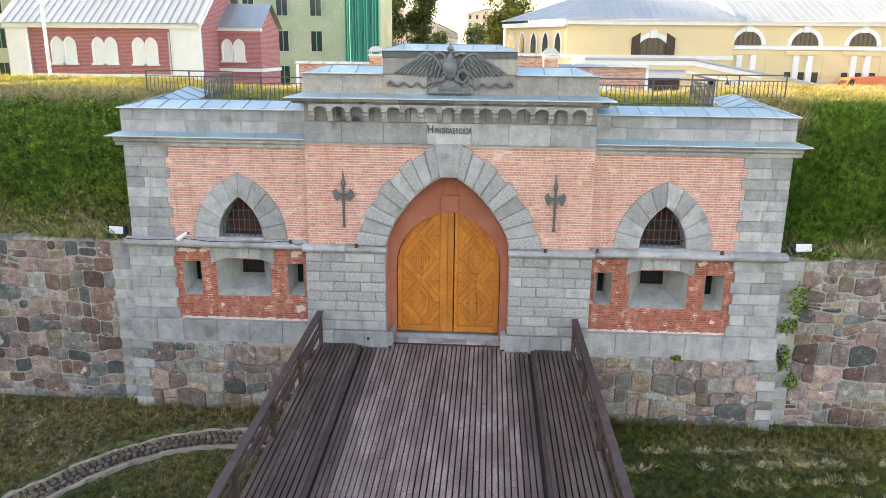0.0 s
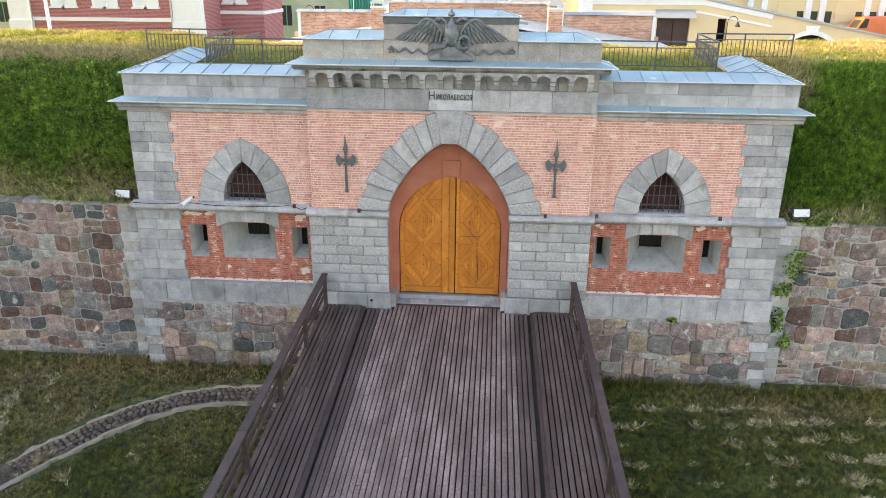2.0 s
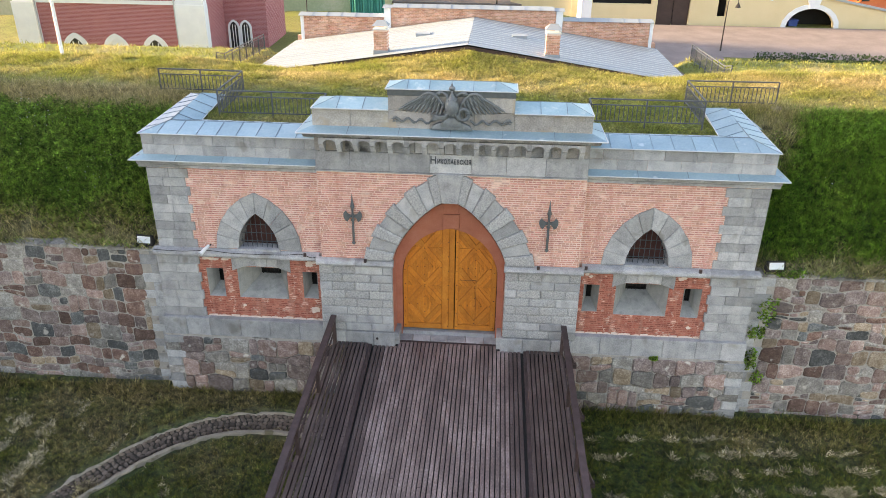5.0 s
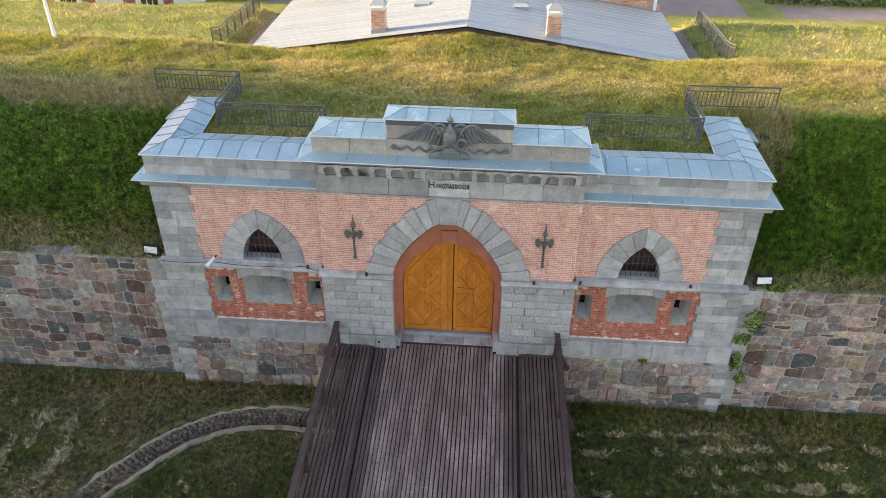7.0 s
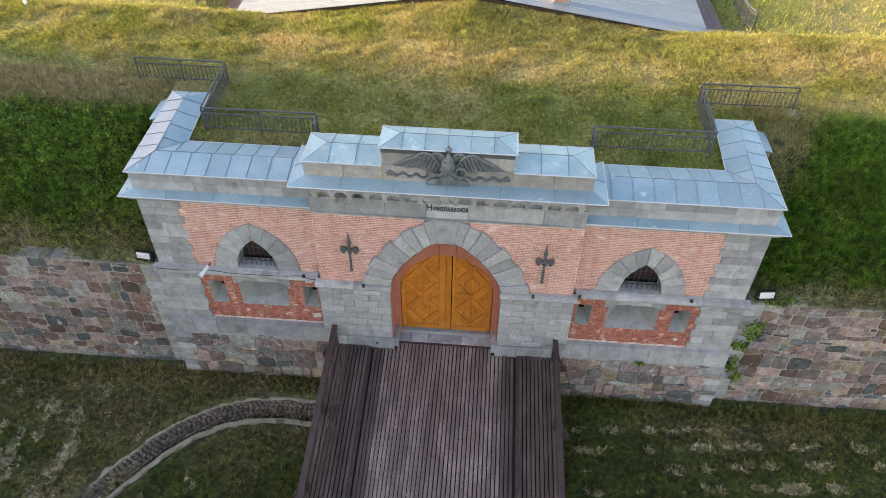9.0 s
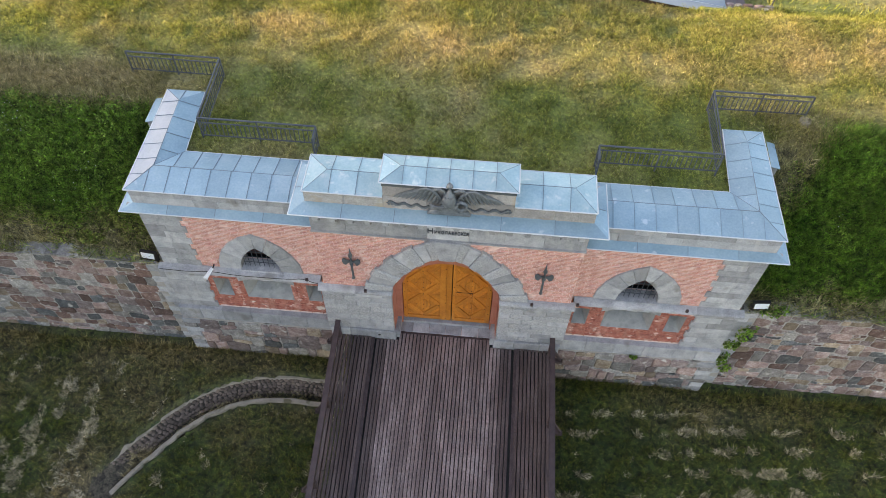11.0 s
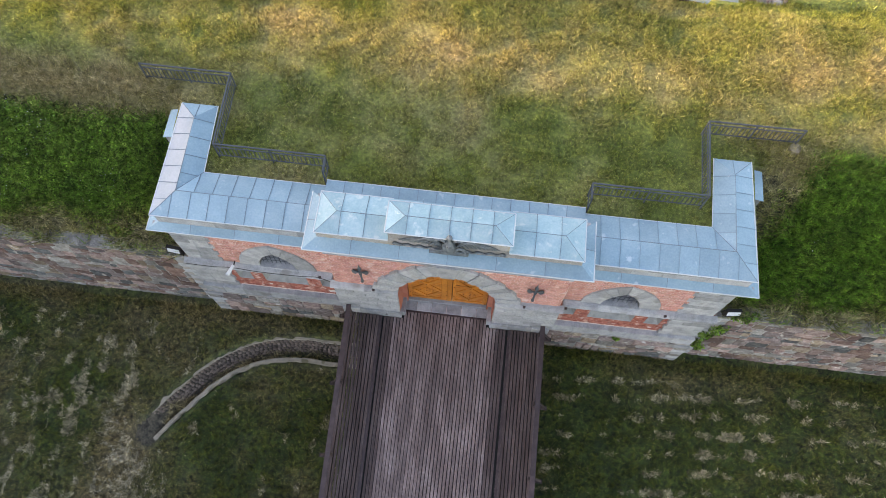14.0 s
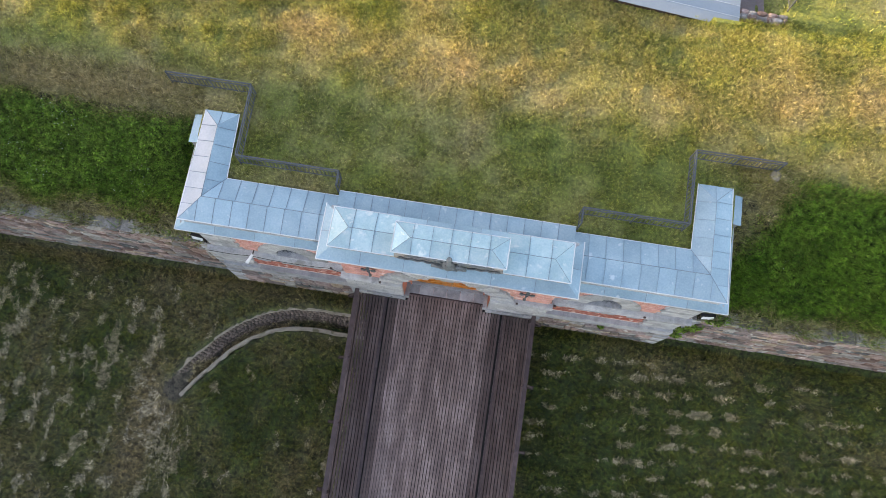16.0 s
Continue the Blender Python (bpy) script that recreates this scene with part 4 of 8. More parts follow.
# wing coping under the parapet, and string course
for s in (-1, 1):
    for x0, x1 in ((4.80, 6.5), (6.5, 8.2), (8.2, 9.9), (9.9, 11.46)):
        a, b = mirrored(x0, x1, s)
        part("coping_stone", profile_x([(0.02, 6.90), (-0.06, 6.90), (-0.08, 7.0), (-0.16, 7.06), (-0.17, 7.14), (-0.22, 7.17), (-0.22, 7.27), (0.04, 7.34)], a + 0.003, b - 0.003), M_GRANITE, front)
    a, b = mirrored(11.22, 11.46, s)
    part("coping_stone", box(a, b, 0.06, 4.54, 7.0, 7.28), M_GRANITE, front)
    cuts = [4.93, 6.4, 7.9, 9.6, 11.40]
    for x0, x1 in zip(cuts[:-1], cuts[1:]):
        a, b = mirrored(x0, x1, s)
        part("string_stone", profile_x([(0.0, 3.385), (-0.20, 3.385), (-0.27, 3.42), (-0.31, 3.50), (-0.29, 3.58), (-0.22, 3.63), (0.0, 3.68)], a + 0.003, b - 0.003), M_GRANITE, front)
    for x0, x1 in ((2.06, 3.5), (3.5, 4.97)):
        a, b = mirrored(x0, x1, s)
        part("string_stone", profile_x([(-0.30, 3.40), (-0.50, 3.40), (-0.58, 3.44), (-0.62, 3.52), (-0.58, 3.60), (-0.50, 3.645), (-0.30, 3.68)], a + 0.003, b - 0.003), M_GRANITE, front)
    # gate piers
    a, b = mirrored(2.11, 4.90, s)
    blocks(a, b, 0.56, 3.395, -0.45, 8, 0.82, [M_GRANITE_ROUGH, M_GRANITE_ROUGH, M_GRANITE], "pier_block", seed=41 + s, depth=0.15, bevel=0.018, bulge=0.012)
    for x0, x1 in ((2.05, 2.9), (2.9, 4.0), (4.0, 4.80)):
        a, b = mirrored(x0, x1, s)
        part("pier_block", slab(rect(a + 0.004, b - 0.004, -0.1, 0.55), -0.53, 0.25, 0.02), M_GRANITE, front)
    a, b = mirrored(1.9, 2.1, s)
    part("jamb_base", box(a, b, -0.42, 0.30, 0.0, 0.52), M_GRANITE, front)


def voussoirs(cx, w0, h0, z0, w1, h1, z1, n, y, parent, keyed, alternate=0.0, steep=False):
    """Stones of a pointed arch, foot to point, on both sides of cx."""
    inner = (steep_arch_pts(w0, z0, h0, n * 4) if steep else arch_pts(w0, z0, h0, n * 4))[: n * 4 + 1]
    outer = (steep_arch_pts(w1, z1, h1, n * 4, 1.53) if steep else arch_pts(w1, z1, h1, n * 4))[: n * 4 + 1]
    last = 0.93 if keyed else 1.0
    for s in (-1, 1):
        for k in range(n):
            def at(curve, f):
                f = f * last * n * 4
                i = min(int(f), n * 4 - 1)
                t = f - i
                p, q = curve[i], curve[i + 1]
                return Vector((p[0] + t * (q[0] - p[0]), p[1] + t * (q[1] - p[1])))
            a0, a1, b0, b1 = at(inner, k / n), at(inner, (k + 1) / n), at(outer, k / n), at(outer, (k + 1) / n)
            am, bm_ = at(inner, (k + 0.5) / n), at(outer, (k + 0.5) / n)
            big = alternate and k % 2 == 0
            if big:
                b0, b1, bm_ = b0 + (b0 - a0).normalized() * alternate, b1 + (b1 - a1).normalized() * alternate, bm_ + (bm_ - am).normalized() * alternate
            pts = [(cx + s * p.x, p.y) for p in (a0, b0, b1, a1)]
            if area2(pts) < 0:
                pts = pts[::-1]
            pts = inset(pts, 0.005)
            part("voussoir", slab(pts, y - (0.04 if big else 0), 0.25, 0.018, 0.02 if big else 0), M_GRANITE_ROUGH if big else M_GRANITE, parent)


voussoirs(0, GATE_W + 0.0, GATE_H, GATE_Z + 0.05, 3.08, 3.50, GATE_Z + 0.05, 9, -0.46, front, True, 0.09, True)
part("keystone", slab([(-0.27, 6.08), (0.30, 6.08), (0.47, 7.18), (-0.45, 7.18)], -0.56, 0.3, 0.02), M_GRANITE, front)
for s in (-1, 1):
    voussoirs(s * WIN_X, WIN_W, WIN_H, WIN_Z, 1.66, 2.34, WIN_Z - 0.04, 5, -0.05, front, False)
    a, b = mirrored(6.45, 8.10, s)
    part("window_sill", slab(rect(a, b, 3.66, 3.735), -0.10, 0.6, 0.01), M_GRANITE, front)

# gun embrasures: splayed reveals, a dark slot at the back, shade in its colour
for s in (-1, 1):
    for k, (x0, x1, z0, z1) in enumerate(EMB):
        c = (x0 + x1) / 2
        if k == 1:
            q, dep = (c - 0.40, c + 0.40, 2.10, 2.66), 1.15
        else:
            q, dep = (c - 0.09, c + 0.11, 1.92, 2.72), 0.7
        A = [(x0, z0), (x1, z0), (x1, z1), (x0, z1)]
        B = [(q[0], q[2]), (q[1], q[2]), (q[1], q[3]), (q[0], q[3])]
        V = [(s * x, 0.025, z) for x, z in A] + [(s * x, dep, z) for x, z in B]
        F = [(i, (i + 1) % 4, 4 + (i + 1) % 4, 4 + i) for i in range(4)]
        part("embrasure_reveal", (V, F), M_PLASTER, front)
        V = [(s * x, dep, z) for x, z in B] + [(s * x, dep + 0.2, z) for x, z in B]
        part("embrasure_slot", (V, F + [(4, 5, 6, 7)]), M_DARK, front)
        if k == 1:
            for i in range(5):
                xx = s * (q[0] + (i + 0.5) * (q[1] - q[0]) / 5)
                part("slot_bar", tube([(xx, dep - 0.05, q[2]), (xx, dep - 0.05, q[3])], 0.012, 5), M_BLACKIRON, front)
    # flat-arch lintel of five stones
    L = [6.14, 6.62, 7.08, 7.48, 7.94, 8.44]
    for i in range(5):
        x0, x1 = L[i], L[i + 1]
        zb = [2.90 + 0.05 * (1 - abs(v - 7.28) / 1.1) * 1.6 if 6.3 < v < 8.26 else 2.74 for v in (x0, x1)]
        lo = (2.62 if i in (0, 4) else None)
        pts = [(x0, zb[0] - (0.0 if i else 0.0)), (x1, zb[1]), (x1 + (0.05 if i == 2 else -0.05 if i == 1 else 0), 3.38), (x0 - (0.05 if i == 2 else -0.05 if i == 3 else 0), 3.38)]
        pts = [(s * x, z) for x, z in pts]
        if area2(pts) < 0:
            pts = pts[::-1]
        part("lintel_stone", slab(inset(pts, 0.004), -0.015 - (0.03 if i == 2 else 0), 0.3, 0.012), M_GRANITE, front)


# ---- brickwork ----
def brick_mesh(name, length, height, mat):
    v, f = slab(rect(0, length, 0, height), 0, 0.05, 0.006)
    return mesh_of(name, v, f, mat)


def brickwork(x0, x1, z0, z1, y, mat, closed, holes=(), length=0.255, height=0.050, course=0.083, head=0.125, singles=300, focus=0.0, seed=1, parent=None):
    """English-bond brickwork: whole bricks nearest to focus are objects, cut ones and the rest one mesh. closed(x, z): covered by dressed stone."""
    rng = random.Random(seed)
    parent = parent or front
    st, hd = brick_mesh("brick", length, height, mat), brick_mesh("brick", head - 0.012, height, mat)
    whole, rest = [], []
    rows = int((z1 - z0) / course)
    for r in range(rows):
        z = z0 + r * course + 0.01
        unit = (length + 0.02) if r % 2 == 0 else head + 0.008
        x = x0 - rng.uniform(0, unit)
        while x < x1:
            a, b = max(x, x0 + 0.005), min(x + unit - 0.02, x1 - 0.005)
            x += unit
            if b - a < 0.03:
                continue
            if closed(a, z) and closed(b, z) and closed((a + b) / 2, z + course):
                continue
            spans = [(a, b)]
            for hx0, hx1, hz0, hz1 in holes:
                if z + height > hz0 and z < hz1:
                    spans = [q for p0, p1 in spans for q in ((p0, min(p1, hx0 - 0.004)), (max(p0, hx1 + 0.004), p1)) if q[1] - q[0] > 0.02]
            for p0, p1 in spans:
                full = abs((p1 - p0) - (length if r % 2 == 0 else head - 0.012)) < 1e-3
                (whole if full else rest).append((p0, p1, z, r % 2))
    whole.sort(key=lambda q: abs((q[0] + q[1]) / 2 - focus))
    for p0, p1, z, odd in whole[:singles]:
        ob = part("brick", hd if odd else st, mat, parent)
        ob.location = (p0, y + rng.uniform(-0.004, 0.003), z + rng.uniform(-0.003, 0.003))
    V, F = [], []
    for p0, p1, z, odd in whole[singles:] + rest:
        dz = rng.uniform(-0.003, 0.003)
        v, f = slab(rect(p0, p1, z + dz, z + dz + height), y + rng.uniform(-0.004, 0.003), 0.05, 0.006)
        o = len(V)
        V += v
        F += [tuple(i + o for i in q) for q in f]
    tagged(part("brick_field", (V, F), mat, parent), kind="stuff")


gate_out = steep_arch_pts(3.02, GATE_Z, 3.34, 14, 1.5) + [(-3.1, 3.0), (3.1, 3.0)]
win_out = {s: arch_pts(1.58, WIN_Z - 0.04, 2.24, 8, s * WIN_X) + [(s * WIN_X - 1.58, 3.0), (s * WIN_X + 1.58, 3.0)] for s in (-1, 1)}

# ---- sheet roofs ----
roof = thing("roof", "blue-grey standing-seam sheet roof over the gate front", "roof", kind="structure")


def lerp(a, b, t):
    return tuple(a[i] + (b[i] - a[i]) * t for i in range(3))


def sheets(e0, e1, r0, r1, n, parent=None, mat=None, name="roof_sheet", seam=0.022, line=None):
    """A roof slope from eave e0-e1 up to ridge r0-r1, as n sheets with a raised seam between each pair, square to the eave."""
    parent, mat = parent or roof, mat or M_SHEET
    e0, e1, r0, r1 = Vector(e0), Vector(e1), Vector(r0), Vector(r1)
    u = (e1 - e0).normalized()
    up = ((r0 + r1) / 2 - (e0 + e1) / 2)
    v = (up - u * up.dot(u)).normalized()
    nrm = u.cross(v)
    if nrm.z < 0:
        nrm = -nrm
    flat = [((p - e0).dot(u), (p - e0).dot(v)) for p in (e0, e1, r1, r0)]
    flat = [p for i, p in enumerate(flat) if math.dist(p, flat[i - 1]) > 1e-4]
    lo, hi = min(p[0] for p in flat), max(p[0] for p in flat)
    for k in range(n):
        t0, t1 = lo + (hi - lo) * k / n, lo + (hi - lo) * (k + 1) / n
        piece = clip(clip(flat, 1, 0, t1), -1, 0, -t0)
        if len(piece) < 3 or abs(area2(piece)) < 1e-3:
            continue
        m = len(piece)
        V = [e0 + u * p[0] + v * p[1] for p in piece]
        V = [tuple(q) for q in V] + [tuple(q - nrm * 0.012) for q in V]
        F = [tuple(range(m)), tuple(range(2 * m - 1, m - 1, -1))] + [(i, m + i, m + (i + 1) % m, (i + 1) % m) for i in range(m)]
        edge = [p for p in piece if abs(p[0] - t1) < 1e-4]
        if k < n - 1 and len(edge) > 1:
            q0, q1 = min(edge, key=lambda p: p[1]), max(edge, key=lambda p: p[1])
            if q1[1] - q0[1] > 0.05:
                g = beam(e0 + u * q0[0] + v * q0[1] + nrm * seam * 0.5, e0 + u * q1[0] + v * q1[1] + nrm * seam * 0.5, 0.015, seam, nrm)
                part("seam", g, line or M_SEAM, parent)
        part(name, (V, F), mat, parent)


def bars(pts, r, mat, parent, name="edge_strip"):
    for a, b in zip(pts[:-1], pts[1:]):
        part(name, tube([a, b], r, 5), mat, parent)


for s in (-1, 1):
    def P(x, y, z):
        return (s * x, y, z)
    E1, E2, E3 = P(4.80, -0.10, 8.17), P(11.27, -0.10, 8.17), P(11.10, 4.68, 8.48)
    I1, I2, I3 = P(4.80, 1.92, 8.13), P(9.66, 1.92, 8.15), P(9.66, 4.68, 8.48)
    R1, R2, R3 = P(4.80, 0.92, 8.39), P(10.44, 0.92, 8.41), P(10.40, 3.98, 8.64)
    line = M_SEAM if s < 0 else M_SOFTSEAM
    sheets(E1, E2, R1, R2, 9, line=line)
    sheets(I1, I2, R1, R2, 8, line=line)
    # the west-facing slope takes the copy painted paler for sky light
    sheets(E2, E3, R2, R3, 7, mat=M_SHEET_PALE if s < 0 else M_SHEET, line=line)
    sheets(I2, I3, R2, R3, 5, line=line)
    sheets(E3, I3, R3, R3, 2, line=line)
    part("eave_wall", join(([P(11.2, 0.0, 8.0), P(11.06, 4.64, 8.0), P(11.06, 4.64, 8.44), P(11.2, 0.0, 8.15)], [(0, 1, 2, 3)]), ([P(9.76, 1.95, 7.6), P(9.71, 4.64, 7.6), P(9.71, 4.64, 8.44), P(9.76, 1.95, 8.08)], [(0, 1, 2, 3)]),
                           ([P(11.06, 4.64, 7.4), P(9.71, 4.64, 7.4), P(9.71, 4.64, 8.44), P(11.06, 4.64, 8.44)], [(0, 1, 2, 3)]), ([P(4.80, 1.88, 7.6), P(9.76, 1.88, 7.6), P(9.76, 1.88, 8.08), P(4.80, 1.88, 8.08)], [(0, 1, 2, 3)])), M_GRANITE, front)
    bars([R1, R2, R3], 0.014, M_SEAM, roof, "ridge_strip")
    bars([R2, E2], 0.012, M_SEAM, roof, "ridge_strip")
    bars([R2, I2], 0.012, M_SEAM, roof, "ridge_strip")
    bars([R3, E3], 0.012, M_SEAM, roof, "ridge_strip")
    bars([R3, I3], 0.012, M_SEAM, roof, "ridge_strip")
    bars([E1, E2, E3], 0.022, M_SHEET_EDGE, roof)
    bars([I1, I2, I3], 0.018, M_SHEET_EDGE, roof)
    # coping cover below the parapet
    sheets(P(4.80, -0.34, 7.24), P(11.66, -0.34, 7.24), P(4.80, 0.0, 7.38), P(11.22, 0.0, 7.38), 4, name="coping_sheet", seam=0.012)
    sheets(P(11.66, -0.34, 7.24), P(11.66, 4.5, 7.27), P(11.22, 0.0, 7.38), P(11.22, 4.5, 7.40), 3, name="coping_sheet", seam=0.012)
    bars([P(4.80, -0.34, 7.235), P(11.66, -0.34, 7.235), P(11.66, 4.5, 7.27)], 0.022, M_SHEET_EDGE, roof)
    # small pier cap at the back of the arm
    part("pier_stone", box(*mirrored(11.15, 11.60, s), 3.35, 4.50, 6.5, 8.05), M_GRANITE, front)
    sheets(P(11.66, 3.28, 8.06), P(11.66, 4.55, 8.06), P(11.2, 3.28, 8.18), P(11.2, 4.55, 8.18), 1)
# strip behind the stage
sheets((-4.92, 2.12, 8.24), (4.92, 2.12, 8.24), (-4.92, 0.9, 8.22), (4.92, 0.9, 8.22), 14)
part("eave_wall", box(-4.9, 4.9, 1.2, 2.08, 7.5, 8.20), M_GRANITE, front)
bars([(-4.92, 2.12, 8.24), (4.92, 2.12, 8.24)], 0.018, M_SHEET_EDGE, roof)
# cornice cover
sheets((-5.26, -0.96, 8.64), (5.26, -0.96, 8.64), (-4.79, -0.44, 8.78), (4.79, -0.44, 8.78), 6, seam=0.014, name="cornice_sheet")
for s in (-1, 1):
    sheets((s * 5.26, -0.96, 8.64), (s * 5.26, 1.40, 8.64), (s * 4.79, -0.44, 8.78), (s * 4.79, 1.0, 8.78), 2, seam=0.014, name="cornice_sheet")
    bars([(s * 5.26, -0.96, 8.635), (s * 5.26, 1.40, 8.635)], 0.024, M_SHEET_EDGE, roof)
bars([(-5.26, -0.96, 8.635), (5.26, -0.96, 8.635)], 0.024, M_SHEET_EDGE, roof)


def hip(x0, x1, y0, y1, z, rise, n, inset_x):
    ym = (y0 + y1) / 2
    a, b, c, d = (x0, y0, z), (x1, y0, z), (x1, y1, z), (x0, y1, z)
    r0, r1 = (x0 + inset_x, ym, z + rise), (x1 - inset_x, ym, z + rise)
    sheets(a, b, r0, r1, n, mat=M_SHEET_CYAN)
    sheets(d, c, r0, r1, n, mat=M_SHEET_CYAN)
    sheets(a, d, r0, r0, 1, mat=M_SHEET_CYAN)
    sheets(b, c, r1, r1, 1, mat=M_SHEET_CYAN)
    for p in ([a, b, c, d, a], ):
        bars(p, 0.022, M_SHEET_EDGE, roof)
    bars([r0, r1], 0.014, M_SEAM, roof, "ridge_strip")
    for p, q in ((a, r0), (d, r0), (b, r1), (c, r1)):
        bars([p, q], 0.010, M_SEAM, roof, "ridge_strip")


for s in (-1, 1):
    # the stage's roof to each side of the top block
    a, b, c, d = (s * 4.78, -0.55, 9.40), (s * 2.14, -0.55, 9.40), (s * 2.14, 1.08, 9.40), (s * 4.78, 1.08, 9.40)
    r0, r1 = (s * 4.05, 0.26, 9.64), (s * 2.14, 0.26, 9.64)
    sheets(a, b, r0, r1, 3, mat=M_SHEET_CYAN)
    sheets(d, c, r0, r1, 3, mat=M_SHEET_CYAN)
    sheets(a, d, r0, r0, 1, mat=M_SHEET_CYAN)
    bars([b, a, d, c], 0.022, M_SHEET_EDGE, roof)
    bars([r0, r1], 0.014, M_SEAM, roof, "ridge_strip")
    for p in (a, d):
        bars([p, r0], 0.010, M_SEAM, roof, "ridge_strip")
sheets((-2.14, 1.08, 9.40), (2.14, 1.08, 9.40), (-2.14, 0.5, 9.57), (2.14, 0.5, 9.57), 4)
hip(-2.21, 2.21, -0.57, 0.66, 10.13, 0.20, 6, 0.65)

# ---- the gate leaves ----
OUT = arch_pts(DOOR_W - 0.02, DOOR_Z, DOOR_H - 0.02, 14) + [(-DOOR_W + 0.02, 0.24), (DOOR_W - 0.02, 0.24)]


def shape(pts):
    """Clip a board to the door's outline."""
    if area2(pts) < 0:
        pts = pts[::-1]
    o = OUT if area2(OUT) > 0 else OUT[::-1]
    for i in range(len(o)):
        p, q = o[i - 1], o[i]
        a, b = q[1] - p[1], -(q[0] - p[0])
        pts = clip(pts, a, b, a * p[0] + b * p[1])
        if len(pts) < 3:
            return []
    clean = [p for i, p in enumerate(pts) if math.dist(p, pts[i - 1]) > 0.012]
    return clean if len(clean) > 2 and abs(area2(clean)) > 0.002 else []


gate_doors = thing("gate_door", "closed pair of varnished oak gate leaves with studded lozenge boards", "gate door")


def board(leaf, pts, y, inset_by=0.006):
    pts = shape(pts)
    if pts and area2(pts) < 0:
        pts = pts[::-1]
    if pts:
        pts = inset(pts, inset_by)
        part("plank", slab(pts, y, 0.05, 0.008), M_OAK, leaf)


def diag(p, q, w):
    p, q = Vector(p), Vector(q)
    d = (q - p).normalized()
    n = Vector((-d.y, d.x)) * (w / 2)
    return [tuple(p - n), tuple(q - n), tuple(q + n), tuple(p + n)]


def leaf_of(name, x0, x1, a, b):
    """A leaf from x0 to x1 whose lozenge field lies between a and b; plain stiles to both sides."""
    back = shape(rect(x0, x1, 0.26, 5.0))
    leaf = part(name, slab(back, 0.51, 0.06, 0.004), M_OAK, gate_doors)
    xm, hw, hh = (a + b) / 2, (b - a) / 2, 0.83

    def diamond(zc, f):
        return [(xm, zc - hh * f), (xm + hw * f, zc), (xm, zc + hh * f), (xm - hw * f, zc)]

    def within(pts, ring):
        for i in range(4):
            p, q = ring[i], ring[(i + 1) % 4]
            ca, cb = q[1] - p[1], -(q[0] - p[0])
            pts = clip(pts, ca, cb, ca * p[0] + cb * p[1]) if len(pts) > 2 else []
        return pts

    for zc in (1.37, 3.03, 4.69):
        # upright planks inside each lozenge, a smaller one raised on them
        for f, y, w in ((0.80, 0.500, 0.105), (0.50, 0.484, 0.085)):
            n = int(hw * f / w) + 1
            for k in range(-n, n):
                pts = within(rect(xm + k * w, xm + (k + 1) * w, zc - 1, zc + 1), diamond(zc, f))
                if len(pts) > 2 and abs(area2(pts)) > 0.002:
                    board(leaf, pts, y, 0.004)
    # triangles between the lozenges: nested boards
    for zc in (0.54, 2.20, 3.86):
        for s in (-1, 1):
            e = xm + s * hw
            for k in range(3):
                f0, f1 = k * 0.26, (k + 1) * 0.26
                for t in (-1, 1):
                    pts = [(e, zc + t * hh * f0), (e - s * hw * f0, zc), (e - s * hw * f1, zc), (e, zc + t * hh * f1)]
                    pts = [p for i, p in enumerate(pts) if math.dist(p, pts[i - 1]) > 1e-4]
                    if zc < 1:
                        pts = clip(pts, 0, -1, -0.5)
                    if len(pts) > 2:
                        board(leaf, pts, 0.500 - 0.006 * (2 - k), 0.005)
    # broad crossing diagonals
    for zc in (1.37, 3.03, 4.69):
        ring = diamond(zc, 1.0)
        for i in range(4):
            pts = diag(ring[i], ring[(i + 1) % 4], 0.20)
            pts = clip(clip(clip(pts, -1, 0, -a), 1, 0, b), 0, -1, -0.5)
            if len(pts) > 2:
                board(leaf, pts, 0.470 if i % 2 else 0.468)
    for p, q in ((x0, a), (b, x1)):
        if q - p > 0.3:
            board(leaf, rect(p, p + 0.27, 0.26, 5), 0.452)
            board(leaf, rect(p + 0.27, q, 0.26, 5), 0.446)
        else:
            board(leaf, rect(p, q, 0.26, 5), 0.452)
    board(leaf, rect(a, b, 0.26, 0.50), 0.456)
    studs = [(xm + i * hw * u, zc + j * hh * u) for zc in (1.37, 3.03) for i, j, u in ((0, 0, 0), (1, 0, 0.42), (-1, 0, 0.42), (0, 1, 0.42), (0, -1, 0.42), (1, 0, 0.93), (-1, 0, 0.93), (0, 1, 0.95), (0, -1, 0.95))]
    studs += [((p + q) / 2, 0.4 + 0.62 * k) for p, q in ((x0, a), (b, x1)) for k in range(7)]
    for xx, zz in studs:
        if inside((xx, zz), OUT):
            ob = part("stud", STUD, M_BLACKIRON, leaf)
            ob.location = (xx, 0.447 if xx < a or xx > b else 0.466, zz)
    return leaf


STUD = mesh_of("stud", *ellipsoid((0, 0, 0), (0.021, 0.016, 0.021), None, 6, 4), M_BLACKIRON)
leaf_a = leaf_of("leaf", -DOOR_W, 0.18, -1.65, -0.30)
leaf_b = leaf_of("leaf", 0.21, DOOR_W, 0.34, 1.62)
for k in range(2):
    wicket = (rect(0.36, 1.03, 2.50, 2.512), rect(1.02, 1.032, 0.52, 2.50))[k]
    part("wicket_joint", slab(wicket, 0.463, 0.02, 0.001), M_DOORBROWN, leaf_b)
step_stone = thing("doorstep", "row of worn grey stone slabs under the gate", "step", kind="structure")
for k in range(6):
    part("slab", slab(rect(-2.1 + k * 0.7, -2.1 + k * 0.7 + 0.685, -0.1, 0.05), -0.13, 0.46, 0.015), M_GRANITE, step_stone)
